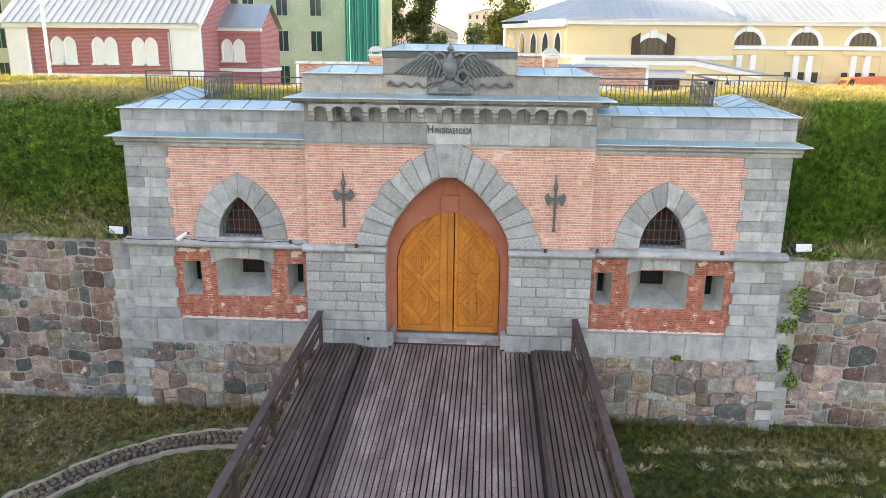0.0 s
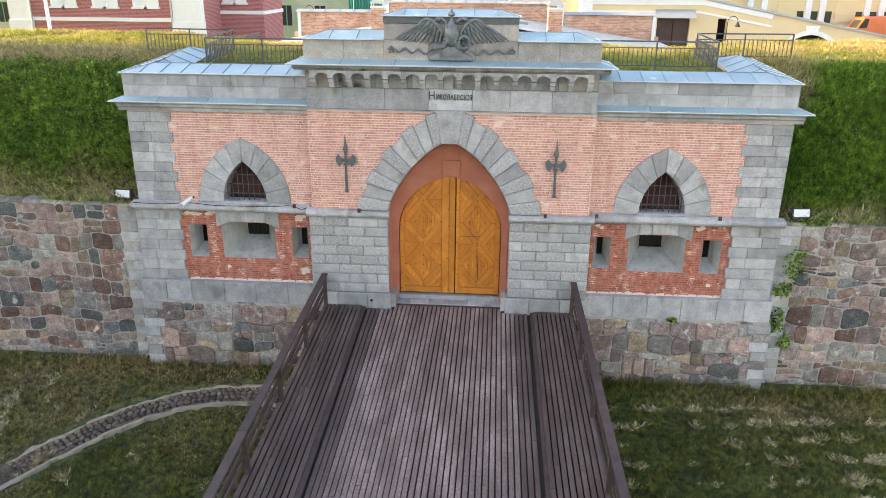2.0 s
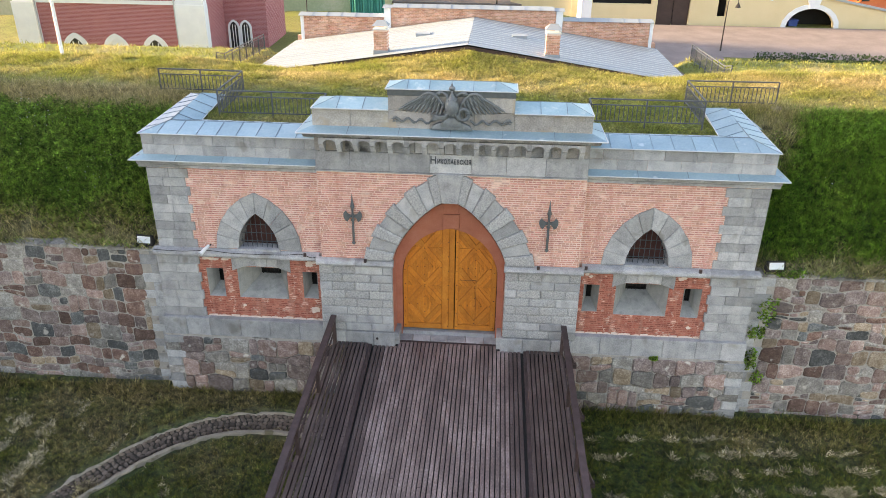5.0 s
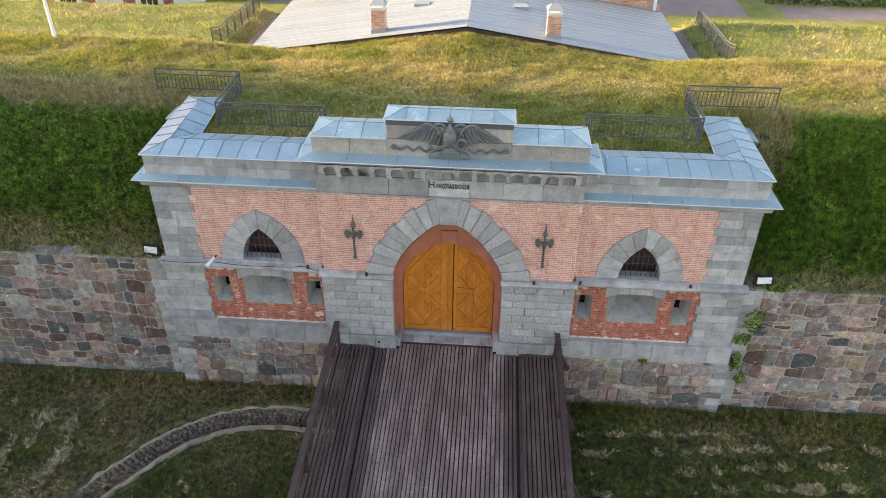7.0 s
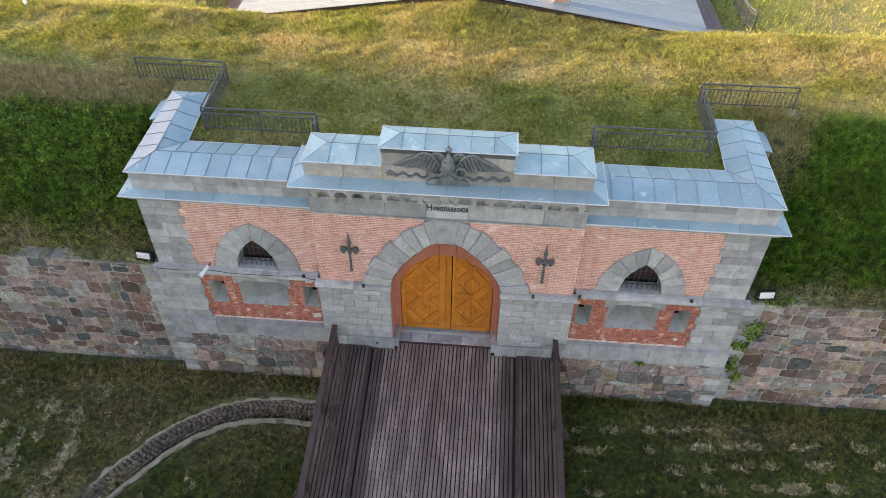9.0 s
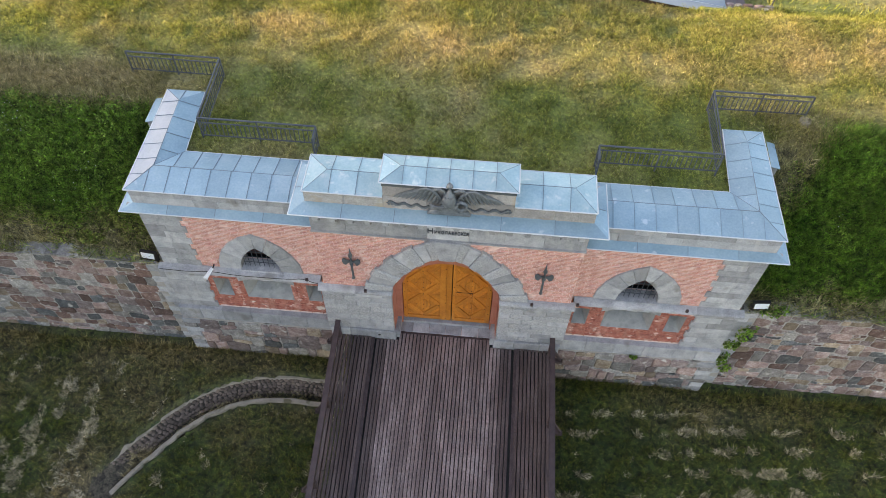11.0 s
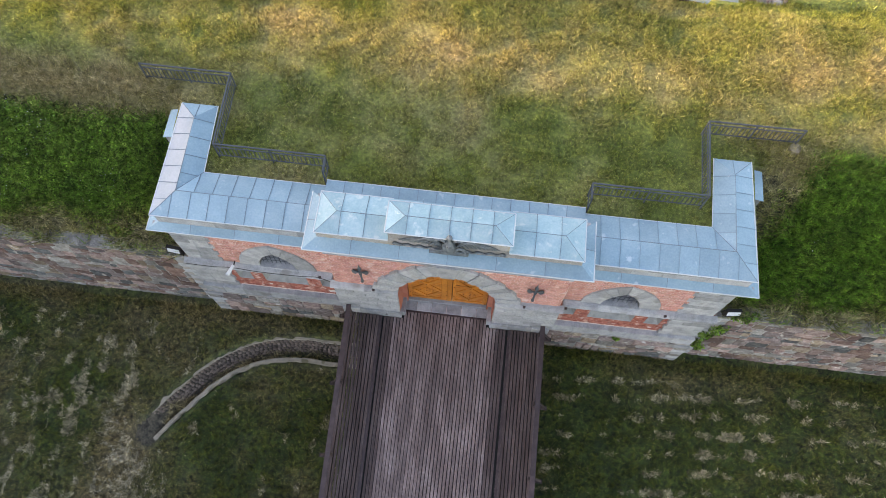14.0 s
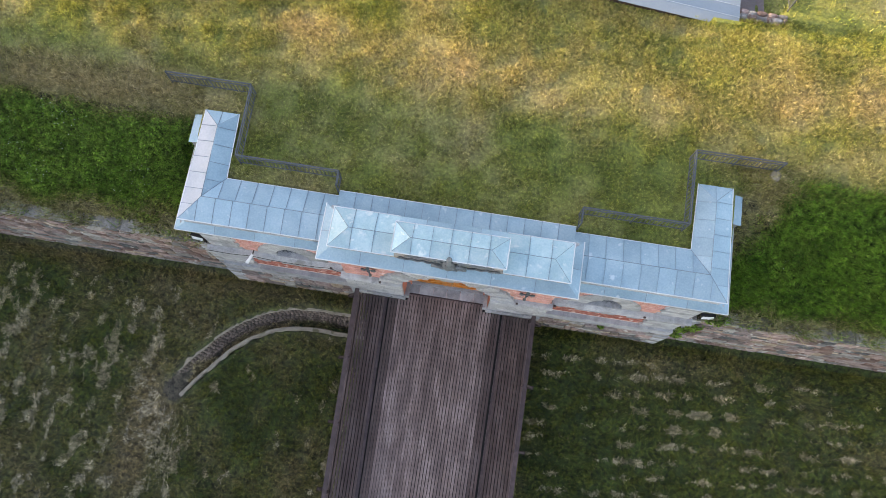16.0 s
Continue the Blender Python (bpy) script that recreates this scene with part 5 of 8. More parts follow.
part("slab", box(-2.08, 2.08, 0.333, 0.64, -0.1, 0.20), M_GRANITE, step_stone)

# ---- window grilles ----
for s in (-1, 1):
    g = thing("window_grille", "black iron bars across a pointed window", "window grille", "window grilles")
    outline = arch_pts(WIN_W, WIN_Z, WIN_H, 10)
    for k in range(8):
        x = -0.665 + k * 0.19
        r = (WIN_H ** 2 + WIN_W ** 2) / (2 * WIN_W)
        top = WIN_Z + math.sqrt(max(0.01, r * r - (abs(x) + r - WIN_W) ** 2))
        part("bar", tube([(s * WIN_X + x, 0.15, WIN_Z), (s * WIN_X + x, 0.15, top)], 0.014, 6), M_RAILING, g)
    for zz, hw in ((3.98, 0.77), (4.32, 0.72), (4.66, 0.56)):
        part("crossbar", beam((s * WIN_X - hw, 0.16, zz), (s * WIN_X + hw, 0.16, zz), 0.012, 0.03), M_RAILING, g)
    V, F = [], []
    loop = [(WIN_W, WIN_Z)] + outline + [(-WIN_W, WIN_Z)]
    for p in outline:
        V += [(s * WIN_X + p[0] * 0.996, 0.0, p[1] - 0.003), (s * WIN_X + p[0] * 0.94, 0.56, p[1] - 0.04)]
    F = [(2 * i, 2 * i + 2, 2 * i + 3, 2 * i + 1) for i in range(len(outline) - 1)]
    part("window_reveal", (V, F), M_GRANITE_SOOT, front)

# ---- halberds ----


def halberd(x):
    h = thing("halberd", "grey cast-iron double-bladed halberd on the brick wall", "halberd", "halberds beside the gate", at=(x, -0.42, 4.3))
    y = -0.44
    part("shaft", tube([(x, y, 4.30), (x, y, 4.36), (x, y, 4.42), (x, y, 5.55)], [0.03, 0.075, 0.045, 0.04], 8), M_IRON, h)
    part("spike", tube([(x, y, 5.55), (x, y, 5.72), (x, y, 5.78), (x, y, 5.98), (x, y, 6.30)], [0.035, 0.05, 0.085, 0.04, 0.006], 8), M_IRON, h)
    for s in (-1, 1):
        pts = [(0.02, 5.40), (0.12, 5.35), (0.20, 5.20), (0.29, 5.27), (0.34, 5.40), (0.335, 5.53), (0.25, 5.63), (0.18, 5.52), (0.10, 5.48), (0.02, 5.47)]
        n = len(pts)
        V = [(x + s * a, y - 0.018, b) for a, b in pts] + [(x + s * a, y + 0.018, b) for a, b in pts]
        part("blade", (V, [tuple(range(n)), tuple(range(2 * n - 1, n - 1, -1))] + [(i, (i + 1) % n, n + (i + 1) % n, n + i) for i in range(n)]), M_IRON, h)
    part("collar", tube([(x, y, 5.26), (x, y, 5.30)], 0.075, 8), M_IRON, h)


halberd(-3.52)
halberd(3.56)

# ---- eagle ----


def eagle():
    """The spread eagle: kite-shaped body, two outward heads under a crown, three ranks of feathers a wing, a mound, a wreath and ribbons."""
    G = []
    y = -0.55
    rng = random.Random(3)
    G.append(tube([(0.03, y, 9.20), (0.03, y - 0.03, 9.32), (0.03, y - 0.06, 9.52), (0.03, y - 0.06, 9.66), (0.03, y - 0.04, 9.86), (0.03, y, 10.02), (0.03, y, 10.14)], [0.08, 0.17, 0.235, 0.245, 0.15, 0.05, 0.015], 14))
    # breast feathers
    for r in range(5):
        for k in range(5 - abs(r - 2) // 2):
            n = 5 - abs(r - 2) // 2
            G.append(ellipsoid((0.03 + (k - (n - 1) / 2) * 0.085, y - 0.22 + 0.03 * abs(k - (n - 1) / 2), 9.36 + r * 0.11), (0.042, 0.03, 0.075), None, 6, 4))
    # crown with an orb
    G.append(tube([(0.03, y, 10.13), (0.03, y, 10.17), (0.03, y, 10.24), (0.03, y, 10.30)], [0.07, 0.115, 0.10, 0.03], 10))
    G.append(ellipsoid((0.03, y, 10.33), (0.035, 0.035, 0.04), None, 6, 4))
    # rock under the bird
    for rock, dy in (([(-0.68, 8.79), (0.74, 8.79), (0.66, 8.93), (0.44, 9.04), (-0.40, 9.04), (-0.60, 8.93)], 0.0), ([(-0.34, 8.90), (0.42, 8.90), (0.36, 9.10), (0.18, 9.24), (-0.10, 9.24), (-0.28, 9.12)], 0.05)):
        G.append(slab(rock, y - 0.06 - dy, 0.16, 0.018, 0.015))
    for s in (-1, 1):
        neck = [(0.03 + s * a, y - 0.03, z) for a, z in ((0.10, 9.70), (0.13, 9.84), (0.18, 9.97), (0.28, 10.05), (0.38, 10.06))]
        G.append(tube(neck, [0.08, 0.062, 0.05, 0.046, 0.05], 9))
        G.append(ellipsoid((0.03 + s * 0.42, y - 0.03, 10.045), (0.105, 0.07, 0.07), Matrix.Rotation(s * 0.35, 3, "Y"), 8, 6))
        G.append(tube([(0.03 + s * 0.48, y - 0.03, 10.03), (0.03 + s * 0.56, y - 0.03, 9.99), (0.03 + s * 0.57, y - 0.03, 9.93)], [0.045, 0.03, 0.006], 6))
        # wing: a rounded shoulder, then primaries and two ranks of coverts
        lead = [(0.20, 9.48), (0.34, 9.70), (0.46, 9.88), (0.60, 10.00), (0.78, 10.05), (0.94, 9.98), (1.08, 9.86)]
        tips = [(0.30, 9.20), (0.52, 9.22), (0.80, 9.30), (1.06, 9.33), (1.32, 9.34), (1.56, 9.37), (1.80, 9.42)]
        G.append(tube([(0.03 + s * a, y - 0.03, z) for a, z in lead], [0.04, 0.05, 0.052, 0.056, 0.056, 0.05, 0.035], 8))
        for rank, (count, share, thick) in enumerate(((12, 1.0, 0.050), (11, 0.60, 0.046), (10, 0.33, 0.042))):
            for k in range(count):
                f = 5.999 * k / (count - 1)
                i0 = int(f)
                u = f - i0
                bx, bz, tx, tz = (lead[i0][0] * (1 - u) + lead[i0 + 1][0] * u, lead[i0][1] * (1 - u) + lead[i0 + 1][1] * u,
                                  tips[i0][0] * (1 - u) + tips[i0 + 1][0] * u, tips[i0][1] * (1 - u) + tips[i0 + 1][1] * u)
                dx, dz = (tx - bx) * share, (tz - bz) * share
                ln, ang = math.hypot(dx, dz), math.atan2(dz, dx)
                c = (0.03 + s * (bx + dx / 2), y + 0.055 - 0.045 * rank, bz + dz / 2)
                G.append(ellipsoid(c, (ln / 2 + 0.02, 0.04, thick), Matrix.Rotation(-s * ang, 3, "Y"), 10, 6))
        # feathered leg and claws
        G.append(tube([(0.03 + s * 0.12, y - 0.05, 9.36), (0.03 + s * 0.22, y - 0.09, 9.22), (0.03 + s * 0.27, y - 0.10, 9.10)], [0.11, 0.08, 0.04], 8))
        for k in (-1, 0, 1):
            G.append(tube([(0.03 + s * 0.27, y - 0.11, 9.11), (0.03 + s * 0.27 + 0.07 * k, y - 0.16, 9.05)], [0.025, 0.012], 5))
        # ribbon in waves, with leaves
        pts = [(0.03 + s * (0.62 + 1.36 * u), y + 0.04, 9.03 + 0.065 * math.cos(u * 20) + 0.07 * u) for u in (k / 40 for k in range(41))]
        for a, b in zip(pts[:-1], pts[1:]):
            G.append(beam(a, b, 0.07, 0.045 + 0.03 * abs(math.sin(14 * a[0])), (0, 0, 1)))
        for k in range(5):
            G.append(ellipsoid((0.03 + s * (1.86 + 0.035 * k), y + 0.03, 9.10 + 0.07 * (k % 3 - 1)), (0.06, 0.03, 0.022), Matrix.Rotation(k * 0.9, 3, "Y"), 6, 4))
    # laurel wreath in one claw, a bundle of bolts in the other
    ring = [(0.43 + 0.17 * math.cos(2 * math.pi * k / 20), y - 0.08, 9.34 + 0.19 * math.sin(2 * math.pi * k / 20)) for k in range(21)]
    G.append(tube(ring, [0.058 + 0.014 * (k % 2) for k in range(21)], 7))
    for k in range(20):
        p = ring[k]
        G.append(ellipsoid((p[0], p[1] - 0.05, p[2]), (0.05, 0.025, 0.022), Matrix.Rotation(-2 * math.pi * k / 20 + 0.7, 3, "Y"), 6, 4))
    for k in range(6):
        G.append(tube([(-0.10, y - 0.12, 9.22 + 0.02 * k), (-0.36, y - 0.10, 9.20 + 0.01 * k), (-0.62, y - 0.05, 9.08 + 0.05 * k)], [0.03, 0.045, 0.012], 6))
    V, F = join(*G)
    me = mesh_of("eagle_relief", V, F, M_EAGLE, True)
    return tagged(new("eagle_relief", me), "dark cast-metal double-headed eagle relief with spread wings and laurel", "relief")


eagle()

# ---- lettering ----


def letters_of(body, x0, x1, z0, z1):
    """Flat metal letters that fill the given stretch of the frieze."""
    cu = bpy.data.curves.new("lettering", "FONT")
    cu.body, cu.size, cu.extrude, cu.offset, cu.space_character = body, 0.36, 0.014, 0.004, 1.12
    tmp = bpy.data.objects.new("lettering", cu)
    scene.collection.objects.link(tmp)
    bpy.context.view_layer.update()
    me = bpy.data.meshes.new_from_object(tmp.evaluated_get(bpy.context.evaluated_depsgraph_get()))
    bpy.data.objects.remove(tmp)
    co = [v.co.copy() for v in me.vertices]
    a, b = min(c.x for c in co), max(c.x for c in co)
    c0, c1 = min(c.y for c in co), max(c.y for c in co)
    V = [(x0 + (x1 - x0) * (c.x - a) / (b - a), -0.425 - c.z, z0 + (z1 - z0) * (c.y - c0) / (c1 - c0)) for c in co]
    return V, [tuple(p.vertices) for p in me.polygons]


tagged(part("lettering", join(letters_of("\u041d", -0.69, -0.50, 7.52, 7.79), letters_of("\u0418\u041a\u041e\u041b\u0410\u0415\u0412\u0421\u041a\u0406\u042f", -0.45, 0.72, 7.52, 7.70)), M_RAILING), "dark metal Cyrillic letters on the stone frieze", "lettering")

# ---- roof terrace railings ----


def railing(name, pts, label, parent=None, height=1.0, bar_gap=0.16):
    r = thing(name, label, "railing", "terrace railings", at=pts[0])
    for a, b in zip(pts[:-1], pts[1:]):
        a, b = Vector(a), Vector(b)
        n = max(1, round((b - a).length / 2.1))
        up = Vector((0, 0, 1))
        part("top_rail", beam(a + up * height, b + up * height, 0.05, 0.05), M_RAILING, r)
        part("mid_rail", beam(a + up * (height - 0.22), b + up * (height - 0.22), 0.036, 0.036), M_RAILING, r)
        part("bottom_rail", beam(a + up * 0.16, b + up * 0.16, 0.036, 0.036), M_RAILING, r)
        for k in range(0 if a == Vector(pts[0]) else 1, n + 1):
            p = a.lerp(b, k / n)
            part("post", beam(p - up * 0.15, p + up * height, 0.05, 0.05, (1, 0, 0)), M_RAILING, r)
        m = int((b - a).length / bar_gap)
        for k in range(1, m):
            p = a.lerp(b, k / m)
            part("baluster", beam(p + up * 0.16, p + up * (height - 0.22), 0.026, 0.026, (1, 0, 0)), M_RAILING, r)
    return r


for s in (-1, 1):
    low_side = 0.10 if s < 0 else 0.0
    railing("terrace_railing", [(s * 4.97, 2.05, 8.18 - low_side), (s * 4.97, 2.66, 8.22 - low_side), (s * 9.22, 2.66, 8.22 - low_side), (s * 9.25, 5.78, 8.30 - low_side), (s * 12.88, 5.78, 8.32 - low_side)], "dark grey iron railing on the grassy roof terrace")

# ---- bridge ----
bridge = thing("bridge", "dark-stained timber footbridge with raised side walks", "bridge", at=(0, -0.3, 0))
rng = random.Random(5)
BW = 0.156
DECK_END = -24.0
plank_meshes = {}


def swing(geo, s):
    """The western side of the bridge closes in slightly away from the gate."""
    v, f = geo
    return ([(x + 0.027 * (-y - 0.5), y, z) for x, y, z in v], f) if s < 0 else geo



def plank(x, y0, y1, z, w=BW - 0.036, mat=None):
    mat = mat or M_DECK
    key = (round(y0 - y1, 2), mat.name)
    if key not in plank_meshes:
        L = y0 - y1
        b = 0.008
        V = [(0, 0, -0.045), (w, 0, -0.045), (w, -L, -0.045), (0, -L, -0.045), (0, 0, -b), (w, 0, -b), (w, -L, -b), (0, -L, -b), (b, -b, 0), (w - b, -b, 0), (w - b, b - L, 0), (b, b - L, 0)]
        F = [(0, 1, 5, 4), (1, 2, 6, 5), (2, 3, 7, 6), (3, 0, 4, 7), (4, 5, 9, 8), (5, 6, 10, 9), (6, 7, 11, 10), (7, 4, 8, 11), (8, 9, 10, 11)]
        plank_meshes[key] = mesh_of("plank", V, F, mat)
    ob = part("plank", plank_meshes[key], mat, bridge)
    turn = 0.027 * min(1.0, max(0.0, (-x - 0.4) / 2.6))
    ob.location = (x + turn * (-y0 - 0.5), y0, z + rng.uniform(-0.004, 0.004))
    ob.rotation_euler = (0, 0, turn)
    ob.matrix_parent_inverse = Matrix.Translation((0, 0.3, 0))


for k in range(1, 38):
    x = -3.04 + k * BW
    y = -0.21 if abs(x + 0.08) < 2.0 else -0.55
    first = round(rng.uniform(1.5, 6.0), 1)
    while y > DECK_END:
        L = min(first, y - DECK_END)
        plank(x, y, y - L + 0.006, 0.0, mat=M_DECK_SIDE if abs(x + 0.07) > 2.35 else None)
        y -= L
        first = 6.0
for s in (-1, 1):
    for k in range(9):
        x = s * 3.07 + (k * BW if s > 0 else -(k + 1) * BW)
        y = -0.55
        first = round(rng.uniform(1.5, 6.0), 1)
        while y > DECK_END:
            L = min(first, y - DECK_END)
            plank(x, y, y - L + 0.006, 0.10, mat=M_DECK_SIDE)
            y -= L
            first = 6.0
    part("kerb_beam", swing(box(*mirrored(2.96, 3.18, s), DECK_END, -0.56, -0.045, 0.052), s), M_RAIL, bridge)
    part("side_beam", swing(box(*mirrored(4.36, 4.50, s), DECK_END, -0.58, -0.45, 0.06), s), M_RAIL, bridge)
    # rail: posts, three boards and a broad handrail
    ys = [-0.70 - 3.2 * k for k in range(8)]
    for yy in ys:
        part("rail_post", swing(box(*mirrored(4.34, 4.46, s), yy - 0.06, yy + 0.06, 0.06, 1.24), s), M_RAIL, bridge)
        part("brace", swing(beam((s * 4.95, yy, -0.35), (s * 4.46, yy, 0.75), 0.09, 0.09, (0, 1, 0)), s), M_RAIL, bridge)
        part("cross_beam", swing(box(*mirrored(4.3, 5.02, s), yy - 0.08, yy + 0.08, -0.48, -0.30), s), M_RAIL, bridge)
    for zz in (0.36, 0.66, 0.94):
        part("rail_board", swing(box(*mirrored(4.46, 4.49, s), DECK_END, -0.56, zz, zz + 0.13), s), M_RAIL, bridge)
    for a, b in zip(ys[:-1], ys[1:]):
        part("handrail", swing(box(*mirrored(4.31, 4.52, s), b + 0.003, a - 0.003 + (0.14 if a == ys[0] else 0), 1.245, 1.30), s), M_RAIL, bridge)
# Near-black sheets added under the planks; the gaps' shade is put into their colour.
part("subfloor", box(-3.75, 4.34, DECK_END, -0.56, -0.0515, -0.0495), M_DARK, bridge)
part("subfloor", box(-2.08, 2.08, -0.56, -0.21, -0.0515, -0.0495), M_DARK, bridge)
part("threshold_beam", box(-2.08, 2.08, -0.205, -0.14, -0.2, 0.03), M_RAIL, bridge)
for k in range(8):
    part("joist", box(-3.9, 4.5, -1.2 - k * 3.0, -0.95 - k * 3.0, -0.32, -0.052), M_RAIL, bridge)
for k in range(4):
    for x in (-3.6, 0, 3.6):
        yy = -5.0 - 6.0 * k
        part("trestle_post", box(x - 0.15, x + 0.15, yy - 0.15, yy + 0.15, -4.3, -0.33), M_RAIL, bridge)

# ---- stone-lined channel ----
channel = thing("channel", "curved cobble-lined drainage channel with a concrete rim", "channel", kind="structure")
tang = np.gradient(CH, axis=0)
tang /= np.linalg.norm(tang, axis=1)[:, None]
norm2 = np.stack([-tang[:, 1], tang[:, 0]], -1)
cum = np.concatenate([[0], np.cumsum(np.linalg.norm(np.diff(CH, axis=0), axis=1))])


def across(d, off):
    """A place beside the channel's line: d metres along it, off metres towards the fort; the ground there, and the line's direction."""
    x, y = np.interp(d, cum, CH[:, 0]), np.interp(d, cum, CH[:, 1])
    q = -np.array([np.interp(d, cum, norm2[:, 0]), np.interp(d, cum, norm2[:, 1])])
    q /= np.linalg.norm(q)
    return x + q[0] * off, y + q[1] * off, float(ditch_floor(x, y)), math.atan2(q[1], q[0])


def strip(rows, wob=0.0, seed=1):
    """A band along the channel through the (offset, depth) pairs given, fading out at the far end."""
    V, F = [], []
    steps = np.arange(0, cum[-1] + 0.01, 0.16)
    for d in steps:
        f = min(1.0, max(0.12, (cum[-1] - d) / 1.5))
        w = wob * float(fbm(d, seed * 7.0, 0.5, seed, 2))
        for k, (o, z) in enumerate(rows):
            x, y, g, _ = across(d, o + (w if k == len(rows) - 2 or k == len(rows) - 1 else 0.3 * w))
            V.append((x, y, g + (z * f if z < 0 else z) + 0.2 * w))
    m = len(rows)
    for i in range(len(steps) - 1):
        for k in range(m - 1):
            F.append((m * i + k, m * i + k + 1, m * i + m + 1 + k, m * i + m + k))
    return V, F


part("rim", strip([(0.50, -0.5), (0.51, 0.005), (0.55, 0.035), (0.86, 0.03), (0.94, -0.10)], 0.08, 2), M_CONCRETE, channel, "dusty crumbling upper rim")
part("rim", strip([(-0.38, -0.62), (-0.37, -0.02), (-0.41, 0.0), (-0.56, 0.005), (-0.60, -0.15)], 0.05, 3), M_CONCRETE, channel)
part("bank", strip([(0.53, 0.0), (0.06, -0.50), (-0.10, -0.54)]), M_MUD, channel)
COB = mesh_of("cobble", *ellipsoid((0, 0, 0), (0.104, 0.084, 0.05), None, 7, 4), M_COBBLE)
crng = random.Random(9)
for row in range(5):
    d = crng.uniform(0, 0.2)
    while d < cum[-1] - 0.35:
        k = (row + 0.5) / 5
        x, y, g, a = across(d, 0.53 - 0.49 * k + crng.uniform(-0.015, 0.015))
        f = min(1.0, max(0.12, (cum[-1] - d) / 1.5))
        ob = part("cobble", COB, M_COBBLE, channel)
        ob.matrix_basis = Matrix.Translation((x, y, g - (0.0 + 0.50 * k) * f + crng.uniform(-0.01, 0.015))) @ Matrix.Rotation(a, 4, "Z") @ Matrix.Rotation(-0.84 * f, 4, "Y") @ Matrix.Rotation(math.pi / 2 + crng.uniform(-0.5, 0.5), 4, "Z") @ Matrix.Diagonal((crng.uniform(0.7, 1.3), crng.uniform(0.85, 1.15), crng.uniform(0.8, 1.25), 1))
        d += crng.uniform(0.18, 0.235)

# ---- flank walls of field stone ----


def cells(x0, x1, z0, z1, size, rng):
    """Roughly coursed stones that fill a rectangle: wavy courses, uneven widths, some split in two."""
    zs = [z0]
    while zs[-1] < z1 - size * 0.5:
        zs.append(zs[-1] + size * rng.uniform(0.62, 1.35))
    zs = [z0 + (z - z0) * (z1 - z0) / (zs[-1] - z0) for z in zs]
    ph = [rng.uniform(0, 6.28) for _ in zs]

    def line(r, x):
        if r in (0, len(zs) - 1):
            return zs[r]
        return zs[r] + size * (0.16 * math.sin(x * 1.7 + ph[r]) + 0.10 * math.sin(x * 4.3 + 2 * ph[r]))

    out = []
    for r in range(len(zs) - 1):
        x = x0
        while x < x1 - 0.05:
            w = size * rng.choice([0.75, 1.0, 1.15, 1.3, 1.5, 1.8]) * rng.uniform(0.85, 1.15)
            e = min(x + w, x1)
            if x1 - e < size * 0.4:
                e = x1
            t0, t1 = rng.uniform(-0.10, 0.10) * size, rng.uniform(-0.10, 0.10) * size
            m = (x + e) / 2
            lo, hi = (line(r, x), line(r, m), line(r, e)), (line(r + 1, x), line(r + 1, m), line(r + 1, e))
            if rng.random() < 0.22 and e - x > size * 0.7:
                k = rng.uniform(0.38, 0.62)
                c = [l + (h - l) * k for l, h in zip(lo, hi)]
                out.append([(x, lo[0]), (m, lo[1]), (e, lo[2]), (e, c[2]), (m, c[1] + 0.01), (x, c[0])])
                if rng.random() < 0.5:
                    out.append([(x, c[0]), (m, c[1]), (m + t0, hi[1]), (x, hi[0])])
                    out.append([(m, c[1]), (e, c[2]), (e, hi[2]), (m + t0, hi[1])])
                else:
                    out.append([(x, c[0]), (m, c[1]), (e, c[2]), (e, hi[2]), (m, hi[1] + 0.01), (x, hi[0])])
            else:
                out.append([(x, lo[0]), (m + t0, lo[1] - 0.015), (e, lo[2]), (e + 0.012, (lo[2] + hi[2]) / 2 + t0), (e, hi[2]), (m + t1, hi[1] + 0.015), (x, hi[0]), (x - 0.012, (lo[0] + hi[0]) / 2 + t1)])
            x = e
    return out


def rubble(parent, x0, x1, z0, z1, y, size, seed, batter=0.0, keep=None, tints=None):
    rng = random.Random(seed)
    P_, S_, B_, G_, T_, U_ = M_STONES
    tints = tints or [P_, P_, P_, P_, S_, S_, B_, B_, B_, G_, G_, G_, T_, T_, U_, U_, U_]
    for p in cells(x0, x1, z0, z1, size, rng):
        if area2(p) < 0:
            p = p[::-1]
        cxm = sum(q[0] for q in p) / len(p)
        czm = sum(q[1] for q in p) / len(p)
        if keep and not keep(cxm, czm):
            continue
        p = [a for i, a in enumerate(p) if math.dist(a, p[i - 1]) > 0.09]
        if len(p) < 3:
            continue
        q = inset(p, 0.016 + rng.uniform(0, 0.016))
        if area2(q) < 0.012 or any(min(math.dist(a, b) for b in p) > 0.09 for a in q):
            continue
        q = [(a + rng.uniform(-0.014, 0.014), b + rng.uniform(-0.014, 0.014)) for a, b in q]
        q = round_off(q, rng.uniform(0.14, 0.26))
        q = [a for i, a in enumerate(q) if math.dist(a, q[i - 1]) > 0.004]
        V, F = slab(q, y - rng.uniform(-0.004, 0.03), 0.14, 0.014, rng.uniform(0.006, 0.026))
        V = [(a, b + batter * (c - z0), c) for a, b, c in V]
        part("stone", (V, F), rng.choice(tints), parent)
    return


